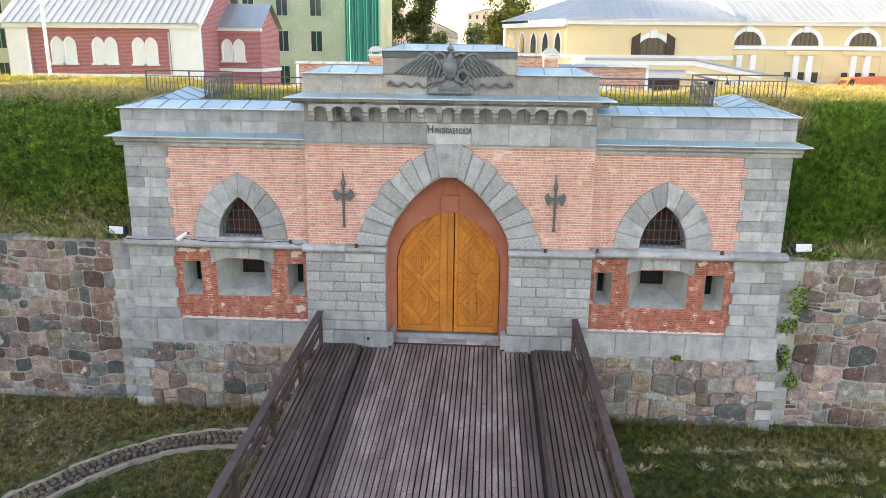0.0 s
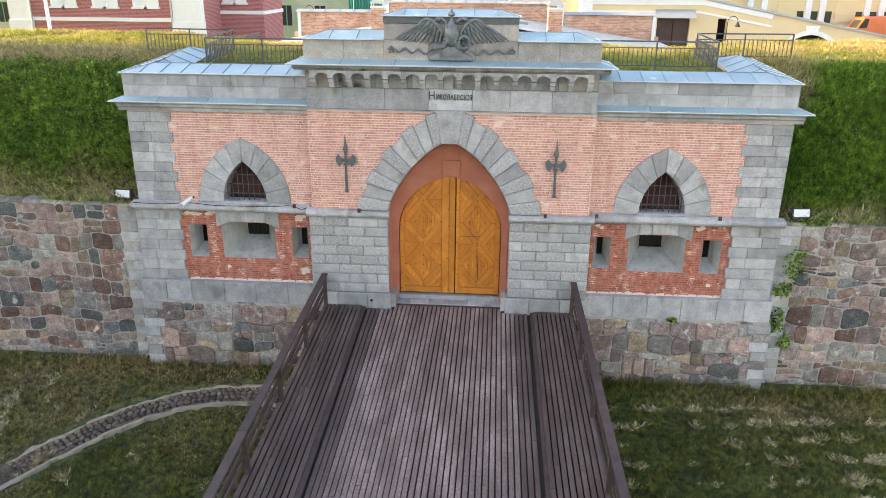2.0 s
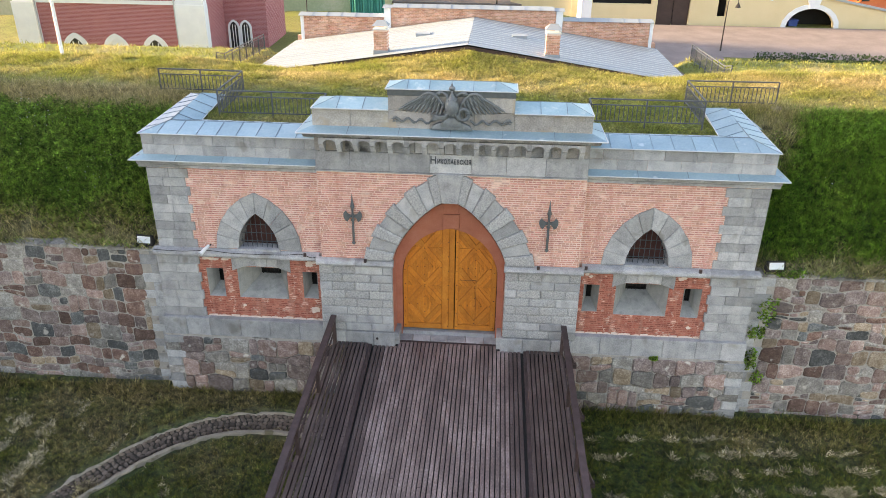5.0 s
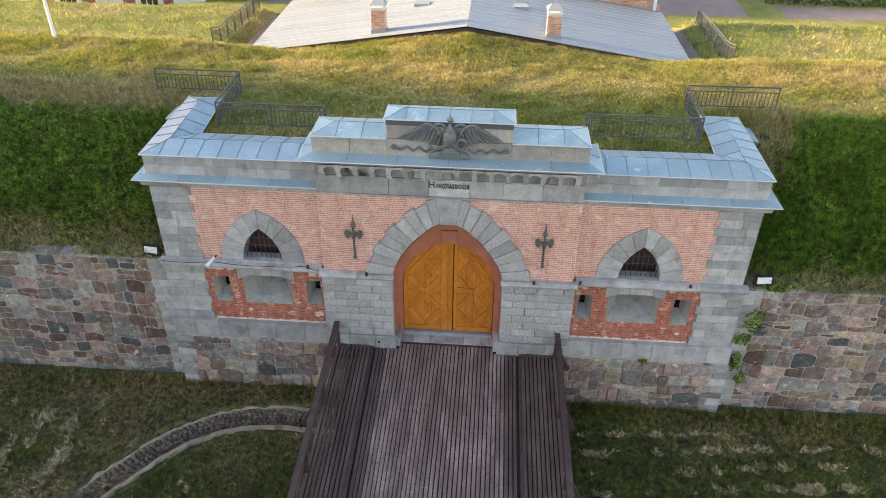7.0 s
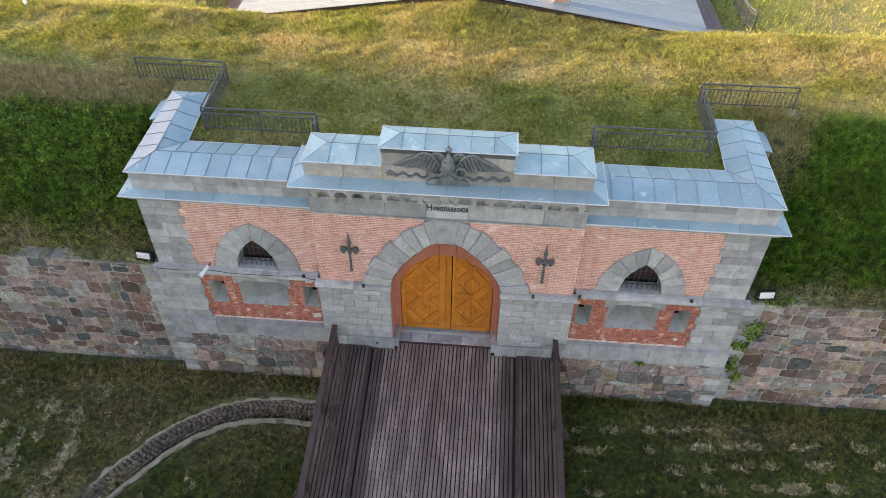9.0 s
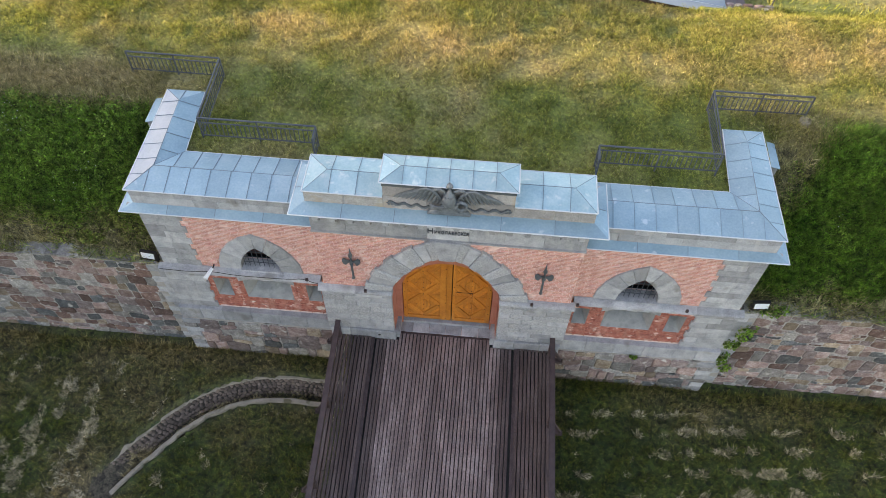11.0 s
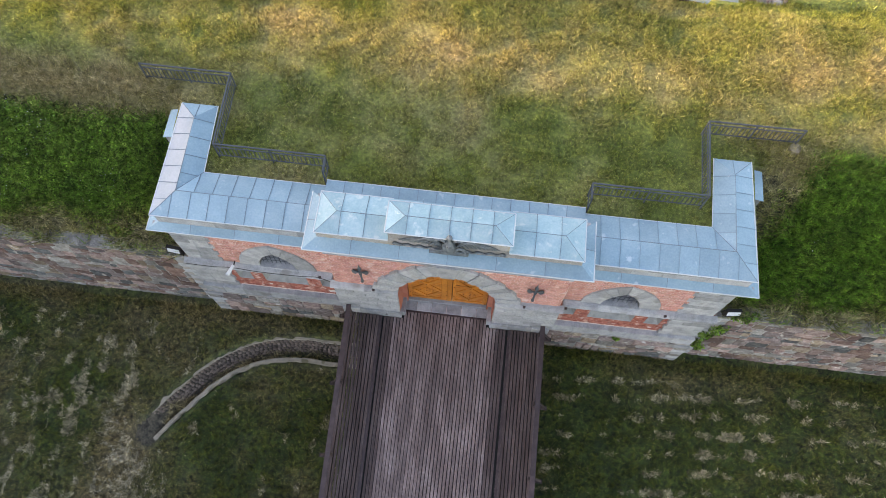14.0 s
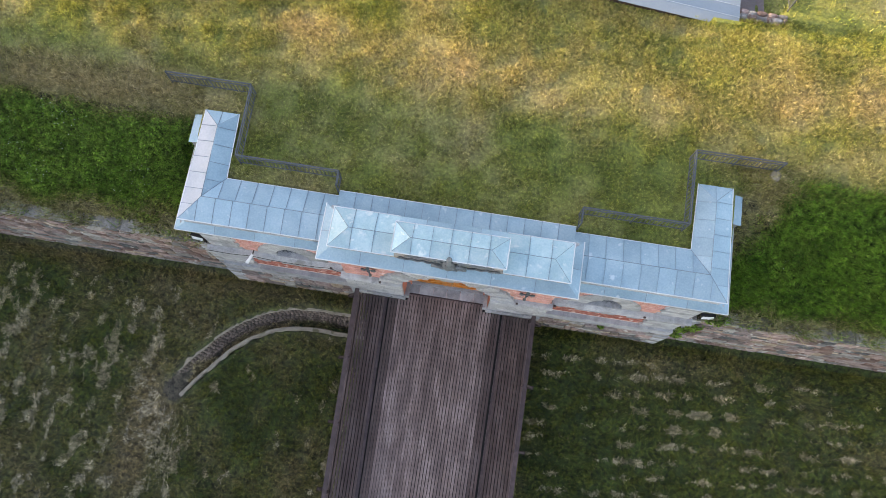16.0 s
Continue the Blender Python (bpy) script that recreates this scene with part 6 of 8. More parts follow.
for s in (-1, 1):
    a, b = mirrored(11.4, 36.0, s)
    w = tagged(part("wall_flank", box(a, b, 0.112, 0.75, -4.2, 3.44), M_RUBBLEJOINT), "old flank wall of mixed field stones in pale mortar", "wall", kind="structure")
    a, b = mirrored(12.1, 30.0, s)
    rubble(w, a, b, -3.1, 3.40, 0.10, 0.52, 70 + s)
    # cap stones
    rng = random.Random(80 + s)
    x = 11.45
    while x < 30:
        L = rng.uniform(0.5, 1.0)
        a, b = mirrored(x, x + L - 0.02, s)
        part("cap_stone", join(box(a, b, 0.02 + rng.uniform(-0.03, 0.03), 0.8, 3.42, 3.52 + rng.uniform(-0.03, 0.04))), M_RUBBLE, w)
        x += L
    # toothed granite next to the gate front
    z = -2.9
    k = 0
    while z < 3.3:
        h = rng.uniform(0.32, 0.46)
        a, b = mirrored(11.40, 11.75 + (0.35 if k % 2 else 0) + rng.uniform(-0.05, 0.08), s)
        part("tie_stone", slab(rect(a, b, z, min(z + h - 0.012, 3.4)), 0.085, 0.2, 0.015), M_GRANITE, w)
        z += h
        k += 1
    # rubble base of the gate front, with squared corner stones
    a, b = mirrored(4.5, 10.9, s)
    rubble(front, a, b, -3.1, -0.20, -0.30, 0.55, 90 + s, tints=[M_STONES[0], M_STONES[0], M_STONES[3], M_STONES[3], M_STONES[5], M_STONES[5], M_STONES[1], M_STONES[4]])
    z = -3.1
    k = 0
    while z < -0.25:
        h = rng.uniform(0.30, 0.42)
        a, b = mirrored(10.95 - (0.25 if k % 2 else 0.02), 11.50, s)
        part("corner_stone", slab(rect(a, b, z, min(z + h - 0.012, -0.19)), -0.33, 0.5, 0.02), M_GRANITE if k % 3 else M_RUBBLE, front)
        z += h
        k += 1

# ---- inner gatehouse roof behind the crest ----
gatehouse = thing("gatehouse", "low gatehouse roof of pale sheet with brick parapets and chimneys", "gatehouse", at=(0, 17, 3))
for s in (-1, 1):
    sheets((s * 11.2, 12.65, 7.66), (s * 11.2, 22.0, 7.70), (0, 12.65, 9.25), (0, 22.0, 9.42), 16, gatehouse, M_PALEROOF, seam=0.012, line=M_SHEET_EDGE)
    # Dark fascia; the shadow under the front edge is put into its colour.
    part("fascia_shade", beam((s * 11.2, 12.69, 7.56), (0, 12.69, 9.15), 0.05, 0.16), M_DOORBROWN, gatehouse)
    part("side_wall", box(*mirrored(10.7, 11.0, s), 13.4, 21.9, 2.0, 7.62), M_OLDBRICK, gatehouse)
    # roof hatch
    part("hatch", box(*mirrored(2.3, 3.1, s), 17.2, 17.9, 8.75, 9.06), M_PALEROOF, gatehouse)
part("roof_underside", ([(-11.1, 12.72, 7.60), (0, 12.72, 9.17), (0, 21.9, 9.33), (-11.1, 21.9, 7.62), (11.1, 12.72, 7.60), (11.1, 21.9, 7.62)], [(0, 1, 2, 3), (1, 4, 5, 2)]), M_DARK, gatehouse)
part("rear_wall", box(-11.1, 11.1, 22.02, 22.5, 2.0, 8.0), M_OLDBRICK, gatehouse)


def brick_stack(x0, x1, y0, y1, z0, z1, parent, name, seed, course=0.085, length=0.27):
    """A solid of bricks: core of mortar, courses of bricks on its front and sides as one mesh part."""
    core = part(name, box(x0 + 0.015, x1 - 0.015, y0 + 0.015, y1 - 0.015, z0, z1), M_MORTAR, parent)
    rng = random.Random(seed)
    V, F = [], []
    for r in range(int((z1 - z0) / course)):
        z = z0 + r * course
        x = x0 - (r % 2) * length / 2
        while x < x1:
            a, b = max(x, x0), min(x + length - 0.015, x1)
            if b - a > 0.03:
                o = len(V)
                v, f = box(a, b, y0 + rng.uniform(-0.004, 0.004), y1, z, z + course - 0.014)
                V += v
                F += [tuple(i + o for i in q) for q in f]
            x += length
    tagged(part("bricks", (V, F), M_OLDBRICK, core), kind="stuff")
    return core


brick_stack(-5.15, 4.95, 22.02, 22.45, 7.4, 9.82, gatehouse, "parapet", 1)
brick_stack(-10.75, -5.6, 22.06, 22.40, 7.0, 9.22, gatehouse, "parapet", 2)
brick_stack(5.4, 10.65, 22.06, 22.40, 7.0, 9.22, gatehouse, "parapet", 3)
for s, c in ((-1, -5.37), (1, 5.17)):
    part("white_pier", box(c - 0.2, c + 0.2, 21.95, 22.5, 7.4, 9.78), M_WHITE, gatehouse)
    sheets((c - 0.3, 21.85, 9.79), (c + 0.3, 21.85, 9.79), (c - 0.3, 22.55, 9.90), (c + 0.3, 22.55, 9.90), 1, gatehouse, M_PALEROOF)
    part("white_pier", box(*mirrored(10.66, 10.84, s), 21.95, 22.5, 7.0, 9.2), M_WHITE, gatehouse)
sheets((-5.05, 21.80, 9.83), (4.85, 21.80, 9.83), (-5.05, 22.6, 9.97), (4.85, 22.6, 9.97), 11, gatehouse, M_PALEROOF)
for a, b in ((-10.95, -5.6), (5.4, 10.85)):
    sheets((a, 21.85, 9.23), (b, 21.85, 9.23), (a, 22.55, 9.37), (b, 22.55, 9.37), 6, gatehouse, M_PALEROOF)
for x in (-4.48, 4.25):
    c = brick_stack(x - 0.35, x + 0.35, 13.25, 13.85, 8.3, 9.82, gatehouse, "chimney", 7)
    part("flashing", box(x - 0.38, x + 0.38, 13.22, 13.88, 8.3, 8.82), M_PALEROOF, c)
    part("cornice", box(x - 0.38, x + 0.38, 13.22, 13.88, 9.82, 9.90), M_WHITE, c)
    for i in (-1, 1):
        for j in (-1, 1):
            part("cap_leg", beam((x + i * 0.3, 13.55 + j * 0.26, 9.90), (x + i * 0.3, 13.55 + j * 0.26, 10.03), 0.04, 0.04, (1, 0, 0)), M_SHEET_EDGE, c)
    e = 0.42
    V = [(x - e, 13.15, 10.03), (x + e, 13.15, 10.03), (x + e, 13.97, 10.03), (x - e, 13.97, 10.03), (x - 0.2, 13.56, 10.28), (x + 0.2, 13.56, 10.28)]
    part("cap", (V, [(0, 1, 5, 4), (1, 2, 5), (2, 3, 4, 5), (3, 0, 4), (3, 2, 1, 0)]), M_PALEROOF, c)


def slope_rail(x, y0, y1, label):
    r = thing("stair_railing", label, "railing", "slope railings", at=(x, y0, 8))
    n = 7
    pts = [(x, y0 + (y1 - y0) * k / n) for k in range(n + 1)]
    zz = [float(np.interp(p[1], [13.0, 15, 23, 27], [7.7, 7.05, 6.88, 5.2])) for p in pts]
    for (p, z) in zip(pts, zz):
        part("post", beam((p[0], p[1], z - 0.3), (p[0], p[1], z + 1.0), 0.05, 0.05, (1, 0, 0)), M_RAILING, r)
    for i in range(n):
        for h, w in ((1.0, 0.05), (0.85, 0.03), (0.15, 0.03)):
            part("rail", beam((*pts[i], zz[i] + h), (*pts[i + 1], zz[i + 1] + h), w, w), M_RAILING, r)
        for k in range(1, 9):
            f = k / 9
            q = (pts[i][0], pts[i][1] + f * (pts[i + 1][1] - pts[i][1]))
            z = zz[i] + f * (zz[i + 1] - zz[i])
            part("baluster", beam((*q, z + 0.15), (*q, z + 0.85), 0.018, 0.018, (1, 0, 0)), M_RAILING, r)


slope_rail(13.5, 14.2, 22.7, "black iron railing down the grassy bank beside the gatehouse")
slope_rail(-13.5, 14.2, 22.7, "black iron railing down the grassy bank beside the gatehouse")

# ---- courtyard ----


def sheet_on_ground(name, label, pts, lift, mat, category, zs=None, thick=0.3):
    V = [(x, y, (zs[i] if zs else float(gz(x, y))) + lift) for i, (x, y) in enumerate(pts)]
    n = len(V)
    V += [(x, y, z - thick) for x, y, z in V]
    F = [tuple(range(n))] + [(i, n + i, n + (i + 1) % n, (i + 1) % n) for i in range(n)]
    return tagged(part(name, (V, F), mat), label, category, kind="structure")


def patch(name, label, x0, x1, y0, y1, mat, category, lift=0.03, n=14):
    """Paving that follows the ground."""
    xs, ys = np.linspace(x0, x1, n), np.linspace(y0, y1, n)
    X, Y = np.meshgrid(xs, ys)
    Z = gz(X, Y) + lift
    V = np.stack([X, Y, Z], -1).reshape(-1, 3).tolist()
    F = [(r * n + c, r * n + c + 1, (r + 1) * n + c + 1, (r + 1) * n + c) for r in range(n - 1) for c in range(n - 1)]
    return tagged(part(name, (V, F), mat), label, category, kind="structure")


patch("pavement", "grey-brown cobbled courtyard before the ramp", 8.0, 60.0, 43.5, 57.6, M_COBBLEROAD, "pavement")
patch("pavement", "cobbled path beside the gatehouse", 11.0, 21.6, 36.2, 43.5, M_COBBLEROAD, "pavement")
patch("pavement", "cobbled yard behind the gatehouse", -17.5, 8.0, 24.0, 61.0, M_COBBLEROAD, "pavement")
for q in (-1, 1):
    patch("pavement", "cobbled walk between lawn strips", 24.6, 60.0, 37.4, 40.6, M_COBBLEROAD, "pavement") if q > 0 else None
    patch("pavement", "gravel strip along the gatehouse wall", *mirrored(11.25, 12.6, q), 13.85, 30.0, M_COBBLEROAD, "pavement", 0.08)
sheet_on_ground("road", "grey asphalt street between the buildings", [(-13.5, 92), (-5.0, 92), (-5.5, 166), (0.3, 440), (-22, 440), (-15.5, 163)], 0.0, M_ASPHALT, "road", zs=[4.32] * 6)
sheet_on_ground("pavement", "pinkish paved forecourt at the end of the street", [(-40, 70), (14, 70), (14, 92.0), (10, 440), (0.5, 440), (-5.3, 166), (-4.9, 92.1), (-13.6, 92.1), (-15.7, 163), (-24, 440), (-40, 440)], 0.0, M_COBBLEROAD, "pavement", zs=[4.28] * 11)


def hedge(x0, x1, y0, y1, z0, z1):
    rng = np.random.default_rng(4)
    n = 5000
    P = np.stack([rng.uniform(x0, x1, n), rng.uniform(y0, y1, n), rng.uniform(z0, z1, n)], -1)
    return leaves_mesh("hedge", P, 0.12, M_LEAF, 6)


def leaves_mesh(name, P, size, mat, seed):
    rng = np.random.default_rng(seed)
    n = len(P)
    u = rng.normal(size=(n, 3))
    u /= np.linalg.norm(u, axis=1)[:, None]
    v = np.cross(u, rng.normal(size=(n, 3)))
    v /= np.linalg.norm(v, axis=1)[:, None]
    s = size * rng.uniform(0.6, 1.4, n)[:, None]
    V = np.stack([P - u * s, P + v * s * 0.5, P + u * s, P - v * s * 0.5], 1).reshape(-1, 3)
    F = (np.arange(n)[:, None] * 4 + np.arange(4)[None]).tolist()
    me = bpy.data.meshes.new(name)
    me.from_pydata(V.tolist(), [], F)
    me.attributes.new("dryness", "FLOAT", "POINT").data.foreach_set("value", np.repeat(dryness(P[:, 0], P[:, 1]), 4).astype(np.float32))
    me.materials.append(mat)
    me.update()
    return me


tagged(new("hedge", hedge(23.8, 60, 41.3, 42.6, 3.0, 4.1)), "clipped green hedge along the courtyard", "hedge")

# ---- red house ----


def niche(parent, xc, z0, z1, w, y, glazed, surround=0.22):
    """A pointed window with a white surround standing proud of the wall."""
    h = w * 0.75
    inner = arch_pts(w / 2, z1 - h, h, 6, xc) + [(xc - w / 2, z0), (xc + w / 2, z0)]
    outer = arch_pts(w / 2 + surround, z1 - h, h + surround, 6, xc) + [(xc - w / 2 - surround, z0 - 0.02), (xc + w / 2 + surround, z0 - 0.02)]
    win = part("window", holed(outer, [inner], y - 0.10, y + 0.05), M_WHITE, parent)
    V = [(x, y - 0.012, z) for x, z in inner]
    part("pane", (V, [tuple(range(len(V)))]), M_GLASS if glazed else M_WHITE, win)
    if glazed:
        for k in range(1, 3):
            xx = xc - w / 2 + w * k / 3
            part("glazing_bar", box(xx - 0.03, xx + 0.03, y - 0.05, y - 0.014, z0, z1 - 0.25), M_WHITE, win)
    part("sill", box(xc - w / 2 - surround - 0.1, xc + w / 2 + surround + 0.1, y - 0.2, y - 0.002, z0 - 0.18, z0 - 0.021), M_WHITE, win)


def gable_roof(parent, x0, x1, y0, y1, z, rise, n, mat, axis="x", name="roof_sheet"):
    if axis == "x":
        ym = (y0 + y1) / 2
        sheets((x0, y0, z), (x1, y0, z), (x0, ym, z + rise), (x1, ym, z + rise), n, parent, mat, name, 0.03, mat)
        sheets((x0, y1, z), (x1, y1, z), (x0, ym, z + rise), (x1, ym, z + rise), n, parent, mat, name, 0.03, mat)
    else:
        xm = (x0 + x1) / 2
        sheets((x0, y0, z), (x0, y1, z), (xm, y0, z + rise), (xm, y1, z + rise), n, parent, mat, name, 0.03, mat)
        sheets((x1, y0, z), (x1, y1, z), (xm, y0, z + rise), (xm, y1, z + rise), n, parent, mat, name, 0.03, mat)


red = thing("brick_house", "crimson brick house with white pilasters and pointed white windows", "house", at=(-32, 38, 1.8))
part("wall", box(-39.7, -23.4, 38.0, 50.0, 1.0, 11.7), M_REDHOUSE, red)
part("wall", box(-24.6, -19.5, 43.0, 49.0, 1.0, 11.6), M_REDHOUSE, red)
for a, b in ((-39.85, -37.95), (-25.6, -23.2)):
    part("pilaster", box(a, b, 37.82, 38.6, 1.0, 11.6), M_WHITE, red)
    part("pilaster_foot", box(a - 0.08, b + 0.08, 37.70, 38.5, 1.0, 7.6), M_WHITE, red)
part("cornice", box(-40.0, -23.1, 37.62, 38.4, 11.6, 12.0), M_WHITE, red)
part("string_band", box(-37.94, -25.61, 37.85, 38.1, 7.55, 7.85), M_WHITE, red)
part("string_band", box(-24.62, -19.45, 42.85, 43.1, 8.0, 8.3), M_WHITE, red)
part("string_band", box(-19.6, -19.38, 42.9, 49.0, 8.0, 8.3), M_WHITE, red)
part("cornice", box(-24.8, -19.4, 42.8, 43.3, 11.55, 11.85), M_WHITE, red)
gable_roof(red, -40.4, -22.8, 37.4, 50.6, 12.02, 4.6, 26, M_SLATE)
part("gable", ([(-23.3, 38.0, 11.7), (-23.3, 50, 11.7), (-23.3, 44, 16.2)], [(0, 1, 2)]), M_REDHOUSE, red)
part("bargeboard", beam((-22.9, 37.5, 11.85), (-22.9, 44.0, 16.45), 0.12, 0.5), M_WHITE, red)
gable_roof(red, -24.9, -19.2, 42.6, 49.4, 11.86, 2.2, 7, M_SLATE)
part("gable", ([(-19.5, 43, 11.6), (-19.5, 49, 11.6), (-19.5, 46, 13.65)], [(0, 1, 2)]), M_REDHOUSE, red)
for xc in (-35.0, -31.4, -27.9):
    niche(red, xc - 0.55, 8.75, 10.75, 0.8, 38.0, False, 0.16)
    niche(red, xc + 0.55, 8.75, 10.75, 0.8, 38.0, False, 0.16)
for xc, g in ((-35.0, True), (-31.4, False), (-27.9, True)):
    niche(red, xc, 1.6, 4.65, 1.5, 38.0, g, 0.45)
for xc in (-23.3, -22.2):
    niche(red, xc + 0.7, 9.0, 10.75, 0.75, 43.0, False, 0.15)
    niche(red, xc + 0.7, 3.2, 5.55, 0.75, 43.0, True, 0.18)
part("chimney", box(-33.5, -32.3, 40.6, 41.4, 12.5, 15.2), M_OLDBRICK, red)
for x in (-37.9, -25.7, -24.5):
    part("downpipe", tube([(x, 37.75 if x < -25 else 42.8, 1.6), (x, 37.75 if x < -25 else 42.8, 11.3)], 0.08, 6), M_SLATE, red)

# low wall of pale field stones at the corner of the gatehouse roof
low = thing("stone_wall", "low wall of pale field stones beside the gatehouse roof", "wall", at=(12.3, 13.5, 6.8))
part("core", box(11.28, 13.40, 13.36, 13.78, 6.2, 7.46), M_RUBBLEJOINT, low)
lrng = random.Random(77)
for row in range(4):
    x = 11.24
    while x < 13.36:
        w = lrng.uniform(0.28, 0.52)
        q = round_off(inset(rect(x, min(x + w, 13.46), 0.0, lrng.uniform(0.26, 0.33)), 0.012), 0.24)
        v, f = slab(q, -lrng.uniform(0.02, 0.06), 0.2, 0.02, 0.04)
        if row < 2:
            v = [(a, 13.38 + b, 6.75 + 0.36 * row + c) for a, b, c in v]
        else:
            v = [(a, 13.34 + 0.24 * (row - 2) + c * 0.85, 7.47 - b) for a, b, c in v]
        part("stone", (v, f), M_STONES[lrng.choice((0, 0, 3, 3, 4))], low)
        x += w

# flagpole on the crest
pole = tagged(part("flagpole", tube([(-20.08, 10.9, 8.3), (-20.08, 10.9, 20.0)], [0.09, 0.05], 8), M_WHITE), "tall white flagpole on the rampart crest", "flagpole")

# ---- green building in scaffold netting ----
green = thing("green_building", "tall faded green plaster building with boarded windows and teal netting", "building", at=(-30, 62, 3))
part("wall", box(-60, -11.8, 62.0, 75, 2.5, 22), M_GREENHOUSE, green)
for zc in (7.0, 10.9, 14.8, 18.7):
    for xc in (-56.5, -52.6, -48.7, -44.8, -26.6, -22.7, -18.8):
        win = part("window", holed(rect(xc - 0.8, xc + 0.8, zc - 1.3, zc + 1.3), [rect(xc - 0.62, xc + 0.62, zc - 1.1, zc + 1.1)], 61.9, 62.1), M_GREENHOUSE, green)
        part("pane", box(xc - 0.62, xc + 0.62, 61.96, 61.99, zc - 1.1, zc + 1.1), M_GLASS, win)
        part("glazing_bar", box(xc - 0.05, xc + 0.05, 61.92, 61.958, zc - 1.1, zc + 1.1), M_NET, win)
V, F = [], []
for k in range(41):
    x = -15.3 + 3.9 * k / 40
    y = 61.2 + 0.18 * math.sin(k * 1.9) + 0.1 * math.sin(k * 0.7)
    V += [(x, y, 3.0), (x, y - 0.1, 22)]
F = [(2 * i, 2 * i + 2, 2 * i + 3, 2 * i + 1) for i in range(40)]
part("netting", (V, F), M_NET, green, "teal debris netting hung in folds")

# ---- yellow barracks with its ramp ----
yellow = thing("yellow_building", "long yellow stucco building with white arched windows", "building", at=(30, 62, 4))
part("wall", box(9.6, 28.0, 62.0, 80, 3.0, 13.2), M_YELLOW, yellow)
part("wall", box(28.0, 75.0, 62.4, 80, 3.0, 13.2), M_YELLOW, yellow)
part("wall", ([(2.9, 72.0, 3), (9.62, 62.02, 3), (9.62, 62.02, 13.0), (2.9, 72.0, 13.0), (2.9, 90, 3), (2.9, 90, 13.0)], [(0, 1, 2, 3), (4, 0, 3, 5)]), M_YELLOW, yellow)
part("cornice", box(9.4, 28.4, 61.6, 62.2, 13.0, 13.55), M_WHITE, yellow)
part("cornice", box(28.4, 75, 62.0, 62.6, 13.05, 13.5), M_WHITE, yellow)
d = Vector((2.9 - 9.6, 72.0 - 62.0, 0)).normalized()
nn = Vector((-d.y, d.x, 0))
part("cornice", beam(Vector((9.5, 61.9, 13.03)), Vector((2.8, 71.9, 13.03)), 0.7, 0.5), M_WHITE, yellow)
part("string_band", box(9.5, 28.1, 61.85, 62.1, 9.35, 9.75), M_WHITE, yellow)
part("string_band", box(28.1, 75, 62.2, 62.5, 10.5, 10.9), M_WHITE, yellow)
part("string_band", beam(Vector((9.6, 61.95, 9.55)), Vector((2.9, 71.95, 9.55)), 0.3, 0.4), M_WHITE, yellow)
sheets((9.0, 61.3, 13.56), (28.8, 61.3, 13.56), (16.0, 71, 17.4), (24.0, 71, 17.4), 24, yellow, M_SLATE, seam=0.035, line=M_SLATE)
sheets((28.3, 61.7, 13.52), (76, 61.7, 13.52), (28.3, 72, 17.5), (76, 72, 17.5), 56, yellow, M_SLATE, seam=0.035, line=M_SLATE)
sheets((9.0, 61.3, 13.56), (2.2, 72.0, 13.56), (16.0, 71, 17.4), (14, 76, 17.4), 14, yellow, M_SLATE, seam=0.035, line=M_SLATE)


def half_round(parent, xc, z0, r, y, hood=0.45, name="window"):
    arc = [(xc + r * math.cos(math.pi * i / 12), z0 + r * math.sin(math.pi * i / 12)) for i in range(13)]
    out = [(xc + (r + hood) * math.cos(math.pi * i / 12), z0 + (r + hood) * math.sin(math.pi * i / 12)) for i in range(13)]
    out = [(xc + r + hood, z0 - 0.001)] + out[1:-1] + [(xc - r - hood, z0 - 0.001)]
    win = part(name, holed(out, [[(p[0], p[1] + 0.01) for p in arc]], y - 0.14, y + 0.02), M_WHITE, parent)
    V = [(x, y - 0.014, z) for x, z in arc]
    part("pane", (V, [tuple(range(13))]), M_GLASS, win)
    for k in range(1, 6):
        x = xc - r + 2 * r * k / 6
        part("glazing_bar", box(x - 0.03, x + 0.03, y - 0.05, y - 0.016, z0, z0 + math.sqrt(max(0.01, r * r - (x - xc) ** 2))), M_DOORBROWN, win)
    part("keystone", slab([(xc - 0.3, z0 + r - 0.1), (xc + 0.3, z0 + r - 0.1), (xc + 0.42, z0 + r + hood + 0.3), (xc - 0.42, z0 + r + hood + 0.3)], y - 0.24, 0.2, 0.03), M_WHITE, win)
    return win


w = half_round(yellow, 19.2, 9.8, 1.9, 62.0, 0.5)
for s in (-1, 1):
    part("shutter", slab([(19.2 + s * 1.45, 9.8), (19.2 + s * 2.4, 9.8), (19.2 + s * 2.4, 11.6), (19.2 + s * 1.45, 12.2)], 61.75, 0.06, 0.02), M_DOORBROWN, w, "open brown shutter")
for xc in (29.65, 35.85, 42.05, 48.25, 54.45, 60.65):
    half_round(yellow, xc, 10.95, 1.5, 62.4)
    for k in (-1, 1):
        part("pilaster", box(xc + k * 0.75 - 0.3, xc + k * 0.75 + 0.3, 62.15, 62.5, 5.4, 9.9), M_WHITE, yellow)
    part("pilaster_cap", box(xc - 2.0, xc + 2.0, 62.2, 62.5, 9.95, 10.4), M_YELLOW, yellow)
    for k in (-1.5, 0, 1.5):
        win = part("window", box(xc + k - 0.32, xc + k + 0.32, 62.30, 62.42, 6.1, 8.1), M_GLASS, yellow)
    for zz in (6.6, 7.3, 8.0, 8.7, 9.4):
        part("rusticated_band", box(xc + 2.2, xc + 3.9, 62.32, 62.42, zz - 0.3, zz + 0.3), M_YELLOW, yellow)
